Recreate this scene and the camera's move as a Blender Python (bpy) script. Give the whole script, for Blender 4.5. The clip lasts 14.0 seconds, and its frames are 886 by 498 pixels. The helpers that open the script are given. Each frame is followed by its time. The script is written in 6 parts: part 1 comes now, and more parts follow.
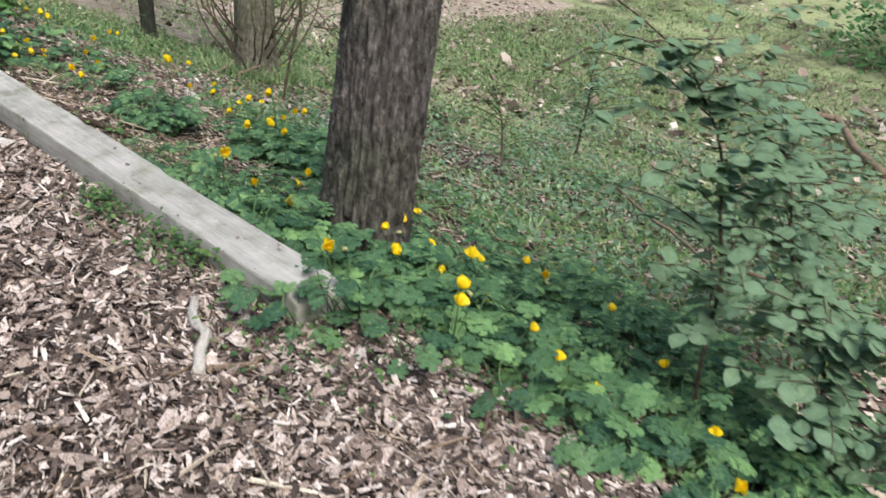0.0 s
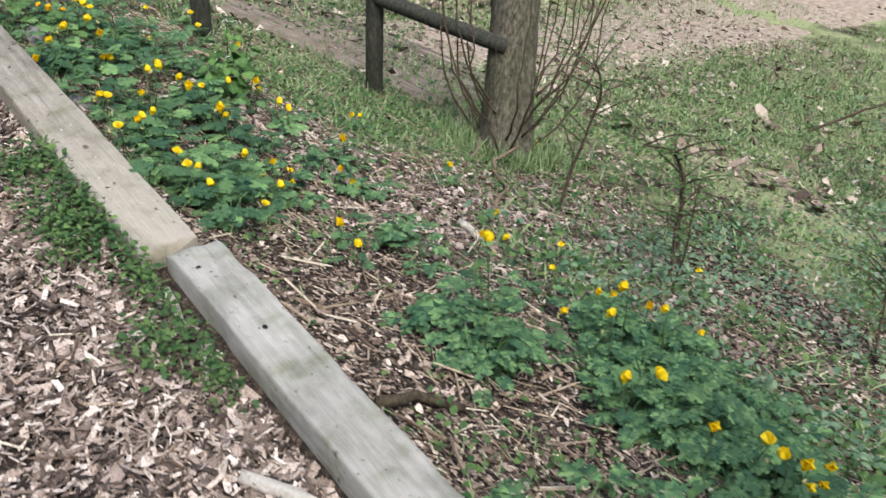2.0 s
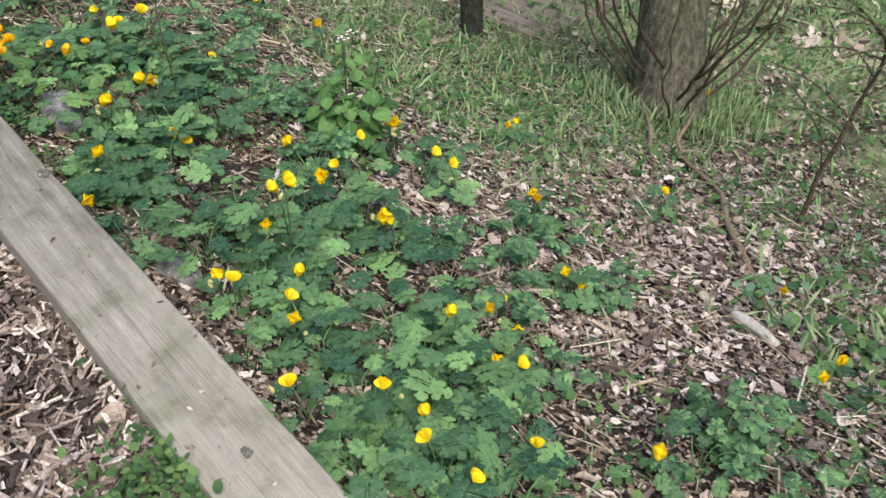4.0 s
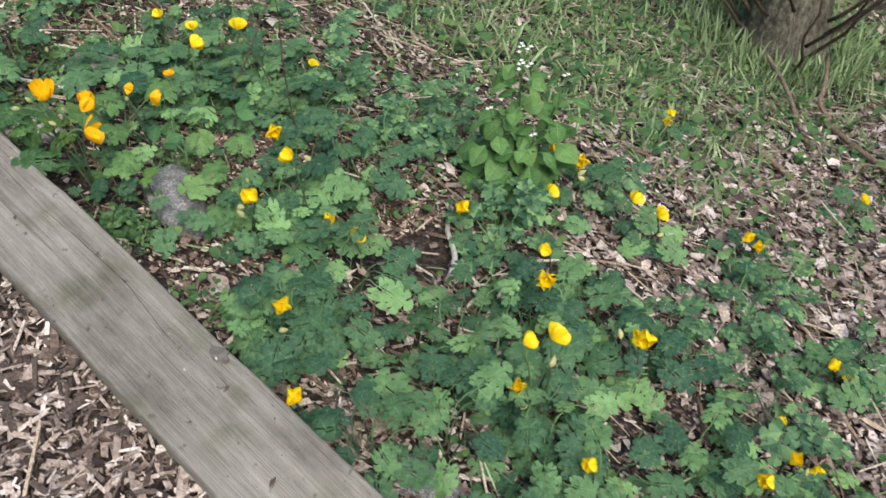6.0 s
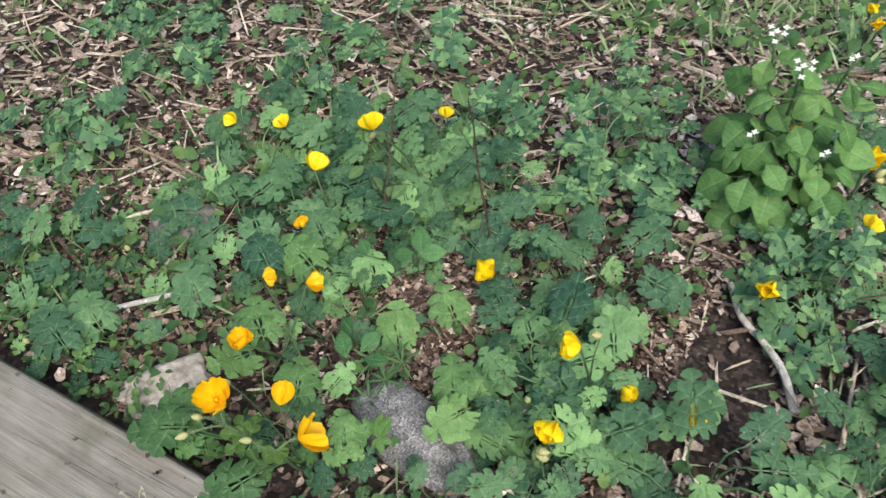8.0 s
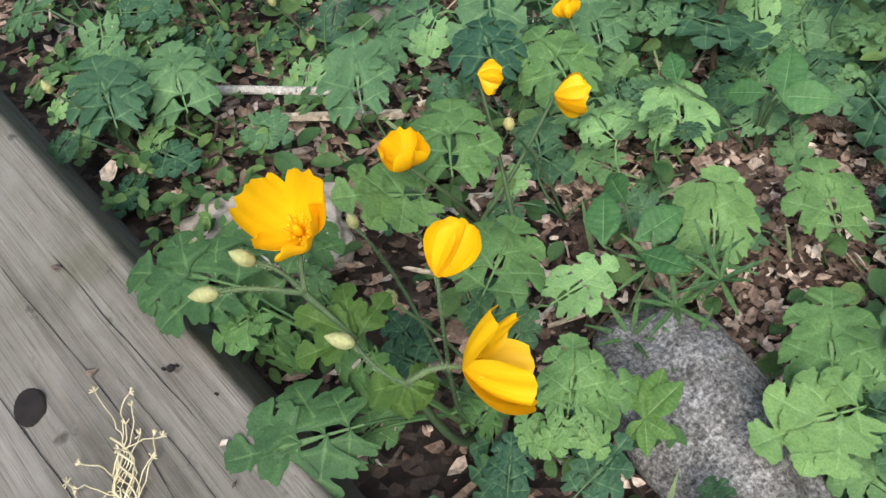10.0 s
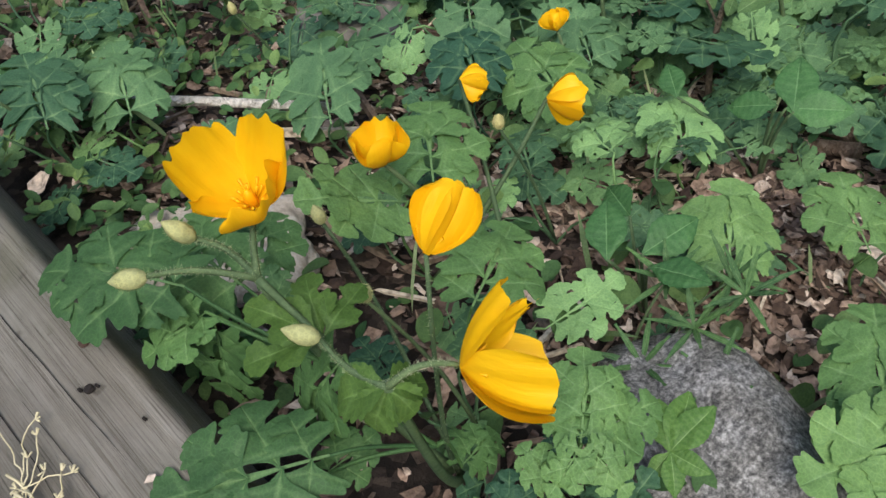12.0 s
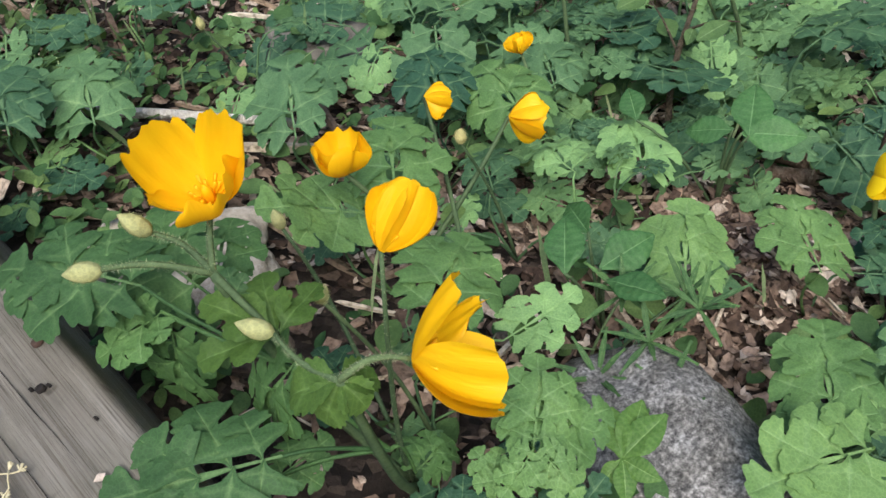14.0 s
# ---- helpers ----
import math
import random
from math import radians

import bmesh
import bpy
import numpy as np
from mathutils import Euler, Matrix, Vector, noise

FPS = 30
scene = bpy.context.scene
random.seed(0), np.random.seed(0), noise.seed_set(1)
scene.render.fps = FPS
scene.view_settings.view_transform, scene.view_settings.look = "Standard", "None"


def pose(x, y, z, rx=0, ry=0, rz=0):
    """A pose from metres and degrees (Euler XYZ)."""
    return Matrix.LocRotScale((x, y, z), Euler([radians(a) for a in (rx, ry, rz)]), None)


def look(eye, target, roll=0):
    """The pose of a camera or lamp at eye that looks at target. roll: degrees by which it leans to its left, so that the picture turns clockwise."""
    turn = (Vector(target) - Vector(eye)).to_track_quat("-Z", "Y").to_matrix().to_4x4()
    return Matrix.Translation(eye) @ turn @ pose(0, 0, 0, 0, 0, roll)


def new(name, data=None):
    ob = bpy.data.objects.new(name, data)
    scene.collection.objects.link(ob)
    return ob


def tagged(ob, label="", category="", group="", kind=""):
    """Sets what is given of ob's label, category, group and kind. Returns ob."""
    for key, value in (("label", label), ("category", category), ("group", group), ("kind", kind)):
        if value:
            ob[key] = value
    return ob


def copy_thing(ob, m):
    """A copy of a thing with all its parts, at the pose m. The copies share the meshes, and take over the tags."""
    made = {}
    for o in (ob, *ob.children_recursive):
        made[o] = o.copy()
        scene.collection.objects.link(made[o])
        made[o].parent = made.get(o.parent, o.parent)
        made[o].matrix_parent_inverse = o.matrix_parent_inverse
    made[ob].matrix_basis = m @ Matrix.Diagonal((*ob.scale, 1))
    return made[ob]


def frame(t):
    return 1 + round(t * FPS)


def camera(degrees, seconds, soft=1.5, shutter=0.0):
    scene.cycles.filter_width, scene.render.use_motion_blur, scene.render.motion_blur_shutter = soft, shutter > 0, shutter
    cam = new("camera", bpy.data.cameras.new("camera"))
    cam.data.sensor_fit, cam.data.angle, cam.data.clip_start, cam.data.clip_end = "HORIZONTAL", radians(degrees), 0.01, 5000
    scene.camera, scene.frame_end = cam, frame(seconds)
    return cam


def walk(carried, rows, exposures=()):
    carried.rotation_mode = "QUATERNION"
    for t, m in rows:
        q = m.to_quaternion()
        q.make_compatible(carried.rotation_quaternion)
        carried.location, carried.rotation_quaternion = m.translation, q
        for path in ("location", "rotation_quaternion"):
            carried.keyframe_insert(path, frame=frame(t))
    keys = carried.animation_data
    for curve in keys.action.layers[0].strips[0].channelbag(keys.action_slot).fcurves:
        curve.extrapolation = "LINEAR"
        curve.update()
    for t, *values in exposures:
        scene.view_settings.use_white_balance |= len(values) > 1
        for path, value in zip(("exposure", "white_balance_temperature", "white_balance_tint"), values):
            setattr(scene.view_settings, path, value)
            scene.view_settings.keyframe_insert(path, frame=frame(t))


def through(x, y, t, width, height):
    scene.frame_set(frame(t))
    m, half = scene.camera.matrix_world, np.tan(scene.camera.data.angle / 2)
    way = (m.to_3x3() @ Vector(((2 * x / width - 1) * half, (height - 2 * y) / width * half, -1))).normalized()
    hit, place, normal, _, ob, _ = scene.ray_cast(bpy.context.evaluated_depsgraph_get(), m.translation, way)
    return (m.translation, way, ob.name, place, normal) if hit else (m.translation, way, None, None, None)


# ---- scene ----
cam = camera(53.6, 14.0, shutter=0.16)
EXPO = 1.27
PATH = [
    (0, (-0.921, -4.828, 0.827), (0.39, -3.695, -0.171), 3.2),
    (0.5, (-0.776, -4.485, 0.848), (0.451, -3.248, -0.136), 4.1),
    (1, (-0.692, -4.12, 0.84), (0.495, -2.857, -0.158), 4.4),
    (1.5, (-0.601, -3.752, 0.845), (0.56, -2.48, -0.173), 3.6),
    (2, (-0.515, -3.359, 0.872), (0.567, -2.041, -0.174), 3.0),
    (2.5, (-0.463, -2.995, 0.88), (0.575, -1.711, -0.249), 0.5),
    (3, (-0.331, -2.617, 0.87), (0.683, -1.37, -0.321), -0.8),
    (3.2, (-0.296, -2.473, 0.878), (0.703, -1.233, -0.333), -1.2),
    (5.3, (-0.121, -1.466, 0.865), (0.749, -0.517, -0.666), -6.1),
    (5.5, (-0.144, -1.394, 0.877), (0.737, -0.472, -0.663), -5.3),
    (6, (-0.133, -1.195, 0.89), (0.73, -0.287, -0.669), -3.3),
    (6.5, (-0.059, -0.961, 0.895), (0.665, -0.034, -0.722), -7.0),
    (7, (-0.072, -0.69, 0.888), (0.608, 0.058, -0.837), -10.2),
    (7.5, (-0.014, -0.576, 0.867), (0.684, 0.063, -0.895), -14.7),
    (8, (0.1, -0.508, 0.788), (0.737, 0.217, -0.963), -22.3),
    (8.5, (0.119, -0.421, 0.633), (0.657, 0.374, -1.122), -25.5),
    (9, (0.122, -0.368, 0.461), (0.501, 0.519, -1.291), -29.9),
    (9.2, (0.127, -0.351, 0.397), (0.443, 0.613, -1.327), -32.9),
    (11.3, (0.133, -0.296, 0.271), (0.41, 0.883, -1.321), -33.2),
    (11.5, (0.124, -0.292, 0.256), (0.466, 0.892, -1.32), -31.3),
    (12, (0.112, -0.287, 0.245), (0.579, 0.858, -1.326), -26.6),
    (12.5, (0.104, -0.289, 0.246), (0.63, 0.839, -1.319), -23.6),
    (13, (0.099, -0.288, 0.243), (0.625, 0.862, -1.306), -23.4),
    (13.5, (0.098, -0.286, 0.239), (0.645, 0.85, -1.314), -21.5),
    (14, (0.107, -0.297, 0.241), (0.674, 0.837, -1.306), -22.2),
]
walk(cam, [(t, look(eye, target, roll)) for t, eye, target, roll in PATH], [(0, EXPO + 0.16), (3.2, EXPO + 0.17), (5.5, EXPO + 0.15), (7, EXPO + 0.05), (8, EXPO + 0.25), (9, EXPO + 0.15), (11.3, EXPO + 0.5), (11.6, EXPO + 0.35), (12.0, EXPO + 0.0), (12.5, EXPO - 0.02), (13.2, EXPO + 0.03), (14, EXPO + 0.17)])

# ---- light ----
world = bpy.data.worlds.new("overcast_sky")
scene.world = world
world.use_nodes = True
wn = world.node_tree.nodes
sky = wn.new("ShaderNodeTexSky")
sky.sky_type, sky.sun_disc = "NISHITA", False
sky.sun_elevation, sky.sun_rotation = radians(58), radians(200)
sky.air_density, sky.dust_density, sky.ozone_density = 1.0, 2.0, 1.0
wn["Background"].inputs[1].default_value = 0.115
world.node_tree.links.new(sky.outputs[0], wn["Background"].inputs[0])
sun_data = bpy.data.lights.new("sun", "SUN")
sun_data.energy, sun_data.angle, sun_data.color = 1.5, radians(35), (1.0, 0.96, 0.9)
sun = new("sun", sun_data)
sun.matrix_world = look((0, 0, 20), (0 + 20 * math.cos(radians(58)) * 0.34, 20 * math.cos(radians(58)) * 0.94, 20 - 20 * math.sin(radians(58))))


# ---- materials ----
def material(name, rough=0.7, metal=0.0):
    m = bpy.data.materials.new(name)
    m.use_nodes = True
    b = m.node_tree.nodes["Principled BSDF"]
    b.inputs["Roughness"].default_value, b.inputs["Metallic"].default_value = rough, metal
    b.inputs["Specular IOR Level"].default_value = 0.3
    return m, m.node_tree.nodes, m.node_tree.links, b


def ramp(nodes, stops):
    r = nodes.new("ShaderNodeValToRGB")
    r.color_ramp.elements.remove(r.color_ramp.elements[1])
    for n, (at, col) in enumerate(stops):
        e = r.color_ramp.elements[0] if n == 0 else r.color_ramp.elements.new(at)
        e.position, e.color = at, (*col, 1)
    return r


def texture(nodes, links, kind="Noise", scale=5.0, detail=4.0, stretch=None, space="Object", rough=0.55):
    t = nodes.new("ShaderNodeTex" + kind)
    t.inputs["Scale"].default_value = scale
    if kind == "Noise":
        t.inputs["Detail"].default_value, t.inputs["Roughness"].default_value = detail, rough
    c = nodes.new("ShaderNodeTexCoord")
    if stretch:
        mp = nodes.new("ShaderNodeMapping")
        mp.inputs["Scale"].default_value = stretch
        links.new(c.outputs[space], mp.inputs[0])
        links.new(mp.outputs[0], t.inputs["Vector"])
    else:
        links.new(c.outputs[space], t.inputs["Vector"])
    return t


def mix(nodes, links, a, b, fac, mode="MIX"):
    m = nodes.new("ShaderNodeMix")
    m.data_type, m.blend_type = "RGBA", mode
    for sock, v in ((m.inputs[0], fac), (m.inputs[6], a), (m.inputs[7], b)):
        if isinstance(v, bpy.types.NodeSocket):
            links.new(v, sock)
        else:
            sock.default_value = v if isinstance(v, float) else (*v, 1)
    return m.outputs[2]


def bump(nodes, links, b, height, strength=0.4, dist=0.01):
    n = nodes.new("ShaderNodeBump")
    n.inputs["Strength"].default_value, n.inputs["Distance"].default_value = strength, dist
    links.new(height, n.inputs["Height"])
    links.new(n.outputs[0], b.inputs["Normal"])


def leaf_material(name, dark, light, vein, rough=0.55, through=0.25, by="object", scale=60.0):
    m, n, l, b = material(name, rough + 0.08)
    b.inputs["Specular IOR Level"].default_value = 0.18
    if by == "object":
        info = n.new("ShaderNodeObjectInfo").outputs["Random"]
    else:
        info = n.new("ShaderNodeNewGeometry").outputs["Random Per Island"]
    base = ramp(n, [(0.0, dark), (0.5, tuple(0.7 * p + 0.3 * q for p, q in zip(dark, light))), (0.85, tuple(0.4 * p + 0.6 * q for p, q in zip(dark, light))), (1.0, light)])
    l.new(info, base.inputs[0])
    t = texture(n, l, "Noise", scale, 5)
    at = n.new("ShaderNodeAttribute")
    at.attribute_name = "vein"
    col = mix(n, l, base.outputs[0], vein, at.outputs["Fac"])
    shade = ramp(n, [(0.3, (0.76, 0.8, 0.78)), (0.7, (1.18, 1.15, 1.08))])
    l.new(t.outputs[0], shade.inputs[0])
    mesh = texture(n, l, "Voronoi", scale * 9, 0)
    mesh.feature = "DISTANCE_TO_EDGE"
    net = ramp(n, [(0.0, (1.3, 1.27, 1.2)), (0.1, (0.98, 0.98, 0.98)), (0.5, (0.88, 0.9, 0.88))])
    l.new(mesh.outputs["Distance"], net.inputs[0])
    col = mix(n, l, col, net.outputs[0], 0.8, "MULTIPLY")
    col = mix(n, l, col, shade.outputs[0], 1.0, "MULTIPLY")
    l.new(col, b.inputs["Base Color"])
    tr = n.new("ShaderNodeBsdfTranslucent")
    l.new(mix(n, l, col, (1.0, 1.0, 0.35), 0.6, "MULTIPLY"), tr.inputs[0])
    ms = n.new("ShaderNodeMixShader")
    ms.inputs[0].default_value = through
    l.new(b.outputs[0], ms.inputs[1])
    l.new(tr.outputs[0], ms.inputs[2])
    l.new(ms.outputs[0], n["Material Output"].inputs[0])
    quilt = texture(n, l, "Voronoi", scale * 4.5, 0)
    both = n.new("ShaderNodeMath")
    both.operation = "MULTIPLY_ADD"
    l.new(quilt.outputs["Distance"], both.inputs[0])
    both.inputs[1].default_value = 0.2
    l.new(t.outputs[0], both.inputs[2])
    bump(n, l, b, both.outputs[0], 0.45, 0.005)
    return m


def island_material(name, stops, rough=0.85, grain=260.0, stretch=None):
    """Loose pieces, each of its own tone."""
    m, n, l, b = material(name, rough)
    r = ramp(n, stops)
    l.new(n.new("ShaderNodeNewGeometry").outputs["Random Per Island"], r.inputs[0])
    t = texture(n, l, "Noise", grain, 4, stretch)
    s = ramp(n, [(0.32, (0.42, 0.4, 0.38)), (0.5, (0.95, 0.95, 0.95)), (0.7, (1.25, 1.25, 1.25))])
    l.new(t.outputs[0], s.inputs[0])
    l.new(mix(n, l, r.outputs[0], s.outputs[0], 1.0, "MULTIPLY"), b.inputs["Base Color"])
    bump(n, l, b, t.outputs[0], 0.5, 0.003)
    return m


MAT_LEAF = leaf_material("poppy_leaf", (0.026, 0.074, 0.046), (0.185, 0.33, 0.13), (0.28, 0.43, 0.2), 0.5, 0.2)
MAT_LEAF_MASS = leaf_material("poppy_leaf_mass", (0.03, 0.084, 0.05), (0.19, 0.325, 0.135), (0.2, 0.34, 0.15), 0.5, 0.22, "island")
MAT_BRIGHT = leaf_material("bright_leaf", (0.06, 0.14, 0.032), (0.105, 0.2, 0.05), (0.24, 0.36, 0.15), 0.4, 0.25)
MAT_COVER = leaf_material("small_leaf", (0.035, 0.09, 0.035), (0.15, 0.24, 0.08), (0.2, 0.3, 0.14), 0.55, 0.25, "island")
MAT_GRASS = leaf_material("grass_blade", (0.115, 0.18, 0.08), (0.36, 0.455, 0.25), (0.2, 0.3, 0.1), 0.6, 0.25, "island")
MAT_BUSH = leaf_material("bush_leaf", (0.085, 0.165, 0.105), (0.25, 0.345, 0.22), (0.2, 0.3, 0.14), 0.35, 0.25, "island")
MAT_EVERGREEN = leaf_material("evergreen_leaf", (0.03, 0.09, 0.03), (0.06, 0.15, 0.05), (0.15, 0.27, 0.12), 0.45, 0.15)
MAT_PALE_LEAF = leaf_material("pale_poppy_leaf", (0.085, 0.17, 0.058), (0.14, 0.25, 0.086), (0.28, 0.43, 0.2), 0.5, 0.2)
# Poppy leaf with the shade round the tall plant in its colour; cleavers too.
MAT_HERO = leaf_material("shaded_leaf", (0.038, 0.09, 0.036), (0.078, 0.16, 0.053), (0.22, 0.35, 0.15), 0.52, 0.2)
MAT_BRACT = leaf_material("bract", (0.05, 0.1, 0.022), (0.075, 0.14, 0.034), (0.2, 0.32, 0.12), 0.5, 0.22)
MAT_HERB = leaf_material("herb_leaf", (0.06, 0.15, 0.045), (0.16, 0.29, 0.09), (0.22, 0.36, 0.15), 0.5, 0.25)
MAT_STEM = leaf_material("green_stem", (0.06, 0.1, 0.05), (0.11, 0.16, 0.075), (0.2, 0.3, 0.1), 0.6, 0.1)
MAT_HAIR = leaf_material("pale_hair", (0.3, 0.36, 0.22), (0.45, 0.5, 0.35), (0.4, 0.45, 0.3), 0.6, 0.3)
MAT_BUD = leaf_material("bud", (0.4, 0.41, 0.2), (0.6, 0.53, 0.25), (0.3, 0.3, 0.1), 0.7, 0.2)
MAT_WHITE = leaf_material("white_petal", (0.7, 0.72, 0.66), (0.8, 0.8, 0.76), (0.5, 0.5, 0.4), 0.6, 0.2)
MAT_CHIP = island_material("wood_chip", [(0.0, (0.027, 0.02, 0.017)), (0.36, (0.125, 0.094, 0.076)), (0.66, (0.32, 0.252, 0.205)), (0.87, (0.53, 0.45, 0.385)), (1.0, (0.74, 0.67, 0.6))])
MAT_LITTER = island_material("dead_leaf", [(0.0, (0.035, 0.025, 0.02)), (0.35, (0.165, 0.122, 0.092)), (0.75, (0.38, 0.3, 0.238)), (1.0, (0.66, 0.57, 0.48))])

MAT_PATH_LITTER = island_material("crumbled_leaf", [(0.0, (0.05, 0.037, 0.031)), (0.3, (0.18, 0.136, 0.11)), (0.65, (0.38, 0.305, 0.26)), (1.0, (0.66, 0.57, 0.51))])
MAT_RED_LITTER = island_material("red_dead_leaf", [(0.0, (0.025, 0.015, 0.011)), (0.4, (0.115, 0.075, 0.054)), (0.8, (0.33, 0.235, 0.175)), (1.0, (0.66, 0.55, 0.45))])

MAT_SLOPE_LITTER = island_material("old_leaf", [(0.0, (0.05, 0.037, 0.03)), (0.4, (0.2, 0.15, 0.118)), (0.8, (0.38, 0.3, 0.245)), (1.0, (0.58, 0.5, 0.425))])
MAT_TWIGS = island_material("straw_and_twig", [(0.0, (0.09, 0.06, 0.045)), (0.4, (0.26, 0.19, 0.13)), (0.75, (0.5, 0.41, 0.3)), (1.0, (0.66, 0.6, 0.48))])


def petal_material(name, low, high):
    m, n, l, b = material(name, 0.5)
    t = texture(n, l, "Noise", 18, 3)
    r = ramp(n, [(0.3, low), (0.7, high)])
    l.new(t.outputs[0], r.inputs[0])
    l.new(r.outputs[0], b.inputs["Base Color"])
    tr = n.new("ShaderNodeBsdfTranslucent")
    l.new(r.outputs[0], tr.inputs[0])
    ms = n.new("ShaderNodeMixShader")
    ms.inputs[0].default_value = 0.35
    l.new(b.outputs[0], ms.inputs[1])
    l.new(tr.outputs[0], ms.inputs[2])
    l.new(ms.outputs[0], n["Material Output"].inputs[0])
    f = texture(n, l, "Noise", 420, 3, (0.5, 1, 0.07))
    bump(n, l, b, f.outputs[0], 0.3, 0.0015)
    streak = ramp(n, [(0.35, (0.96, 0.92, 0.84)), (0.6, (1, 1, 1))])
    l.new(f.outputs[0], streak.inputs[0])
    l.new(mix(n, l, r.outputs[0], streak.outputs[0], 1.0, "MULTIPLY"), b.inputs["Base Color"])
    return m


# Same petal twice: far cups yellower to offset orange bounced light, near ones golden.
MAT_PETAL = petal_material("yellow_petal", (0.92, 0.66, 0.004), (0.96, 0.77, 0.02))
MAT_GOLD = petal_material("golden_petal", (0.9, 0.49, 0.002), (0.95, 0.6, 0.012))


def timber_material(name, tones, warm, stain=None, grain=1.0, apart=False):
    m, n, l, b = material(name, 0.85)
    g = texture(n, l, "Noise", 16, 8, (5, 0.22, 5), "Object", 0.7)
    r = ramp(n, tones)
    l.new(g.outputs[0], r.inputs[0])
    fine = texture(n, l, "Noise", 75, 8, (24, 0.16, 24), "Object", 0.8)
    fr = ramp(n, [(0.36, (0.42, 0.4, 0.37)), (0.45, (0.88, 0.88, 0.87)), (0.56, (1.0, 1.0, 0.99)), (0.68, (1.35, 1.34, 1.3))])
    l.new(fine.outputs[0], fr.inputs[0])
    st = texture(n, l, "Noise", 5, 9, (1.3, 0.55, 1), "Object", 0.72)
    sr = ramp(n, [(0.34, (1.18, 1.18, 1.18)), (0.5, (0.92, 0.91, 0.89)), (0.66, tuple(0.85 * v for v in warm))])
    l.new(st.outputs[0], sr.inputs[0])
    al = texture(n, l, "Noise", 11, 7)
    ar = ramp(n, [(0.4, (1.04, 1.02, 1)), (0.55, (0.95, 0.95, 0.9)), (0.72, (0.62, 0.64, 0.5))])
    l.new(al.outputs[0], ar.inputs[0])
    lines = texture(n, l, "Noise", 22, 4, (7, 0.035, 7), "Object", 0.6)
    lr = ramp(n, [(0.0, (1, 1, 1)), (0.462, (1, 1, 1)), (0.47, (0.42, 0.39, 0.36)), (0.478, (1, 1, 1)), (0.545, (1, 1, 1)), (0.552, (0.5, 0.47, 0.44)), (0.56, (1, 1, 1)), (0.61, (1, 1, 1)), (0.617, (0.42, 0.39, 0.36)), (0.626, (1, 1, 1))])
    l.new(lines.outputs[0], lr.inputs[0])
    spots = texture(n, l, "Noise", 45, 3)
    pr = ramp(n, [(0.66, (1, 1, 1)), (0.74, (0.35, 0.33, 0.3))])
    l.new(spots.outputs[0], pr.inputs[0])
    col = r.outputs[0]
    if stain:
        c = n.new("ShaderNodeTexCoord")
        sep = n.new("ShaderNodeSeparateXYZ")
        l.new(c.outputs["Object"], sep.inputs[0])
        mr = n.new("ShaderNodeMapRange")
        for k, val in ((1, 0.3), (2, 1.25), (3, 1.5), (4, 0.0)):
            mr.inputs[k].default_value = val
        l.new(sep.outputs[1], mr.inputs[0])
        mul = n.new("ShaderNodeMath")
        mul.operation = "MULTIPLY"
        mul.use_clamp = True
        l.new(mr.outputs[0], mul.inputs[0])
        l.new(st.outputs[0], mul.inputs[1])
        col = mix(n, l, col, stain, mul.outputs[0])
    for layer in (fr, lr, sr, ar, pr):
        col = mix(n, l, col, layer.outputs[0], grain if layer in (fr, lr) else 1.0, "MULTIPLY")
    if apart:
        each = ramp(n, [(0.0, (0.8, 0.78, 0.76)), (1.0, (1.5, 1.45, 1.4))])
        l.new(n.new("ShaderNodeObjectInfo").outputs["Random"], each.inputs[0])
        col = mix(n, l, col, each.outputs[0], 1.0, "MULTIPLY")
    l.new(col, b.inputs["Base Color"])
    bump(n, l, b, fine.outputs[0], 0.8, 0.004)
    return m


MAT_TIMBER = timber_material("weathered_timber", [(0.3, (0.21, 0.195, 0.17)), (0.5, (0.31, 0.291, 0.26)), (0.72, (0.43, 0.407, 0.37))], (0.58, 0.57, 0.54), (0.57, 0.53, 0.46), 0.92)
MAT_TIMBER_PALE = timber_material("pale_timber", [(0.25, (0.33, 0.325, 0.305)), (0.5, (0.45, 0.445, 0.42)), (0.75, (0.55, 0.545, 0.525))], (0.64, 0.65, 0.6), None, 0.2)


def bark_material(name, dark, mid, light, scale=1.0, moss=(0.7, 0.78, 0.62)):
    m, n, l, b = material(name, 0.9)
    g = texture(n, l, "Noise", 45 * scale, 8, (1.3, 1.3, 0.5), "Object", 0.7)
    r = ramp(n, [(0.34, dark), (0.5, mid), (0.7, light)])
    l.new(g.outputs[0], r.inputs[0])
    s = texture(n, l, "Noise", 3.5, 5)
    sr = ramp(n, [(0.4, (1.05, 1.02, 1)), (0.7, moss)])
    l.new(s.outputs[0], sr.inputs[0])
    l.new(mix(n, l, r.outputs[0], sr.outputs[0], 1.0, "MULTIPLY"), b.inputs["Base Color"])
    f = texture(n, l, "Noise", 120 * scale, 7, (1.2, 1.2, 0.6))
    bump(n, l, b, f.outputs[0], 1.0, 0.01)
    return m


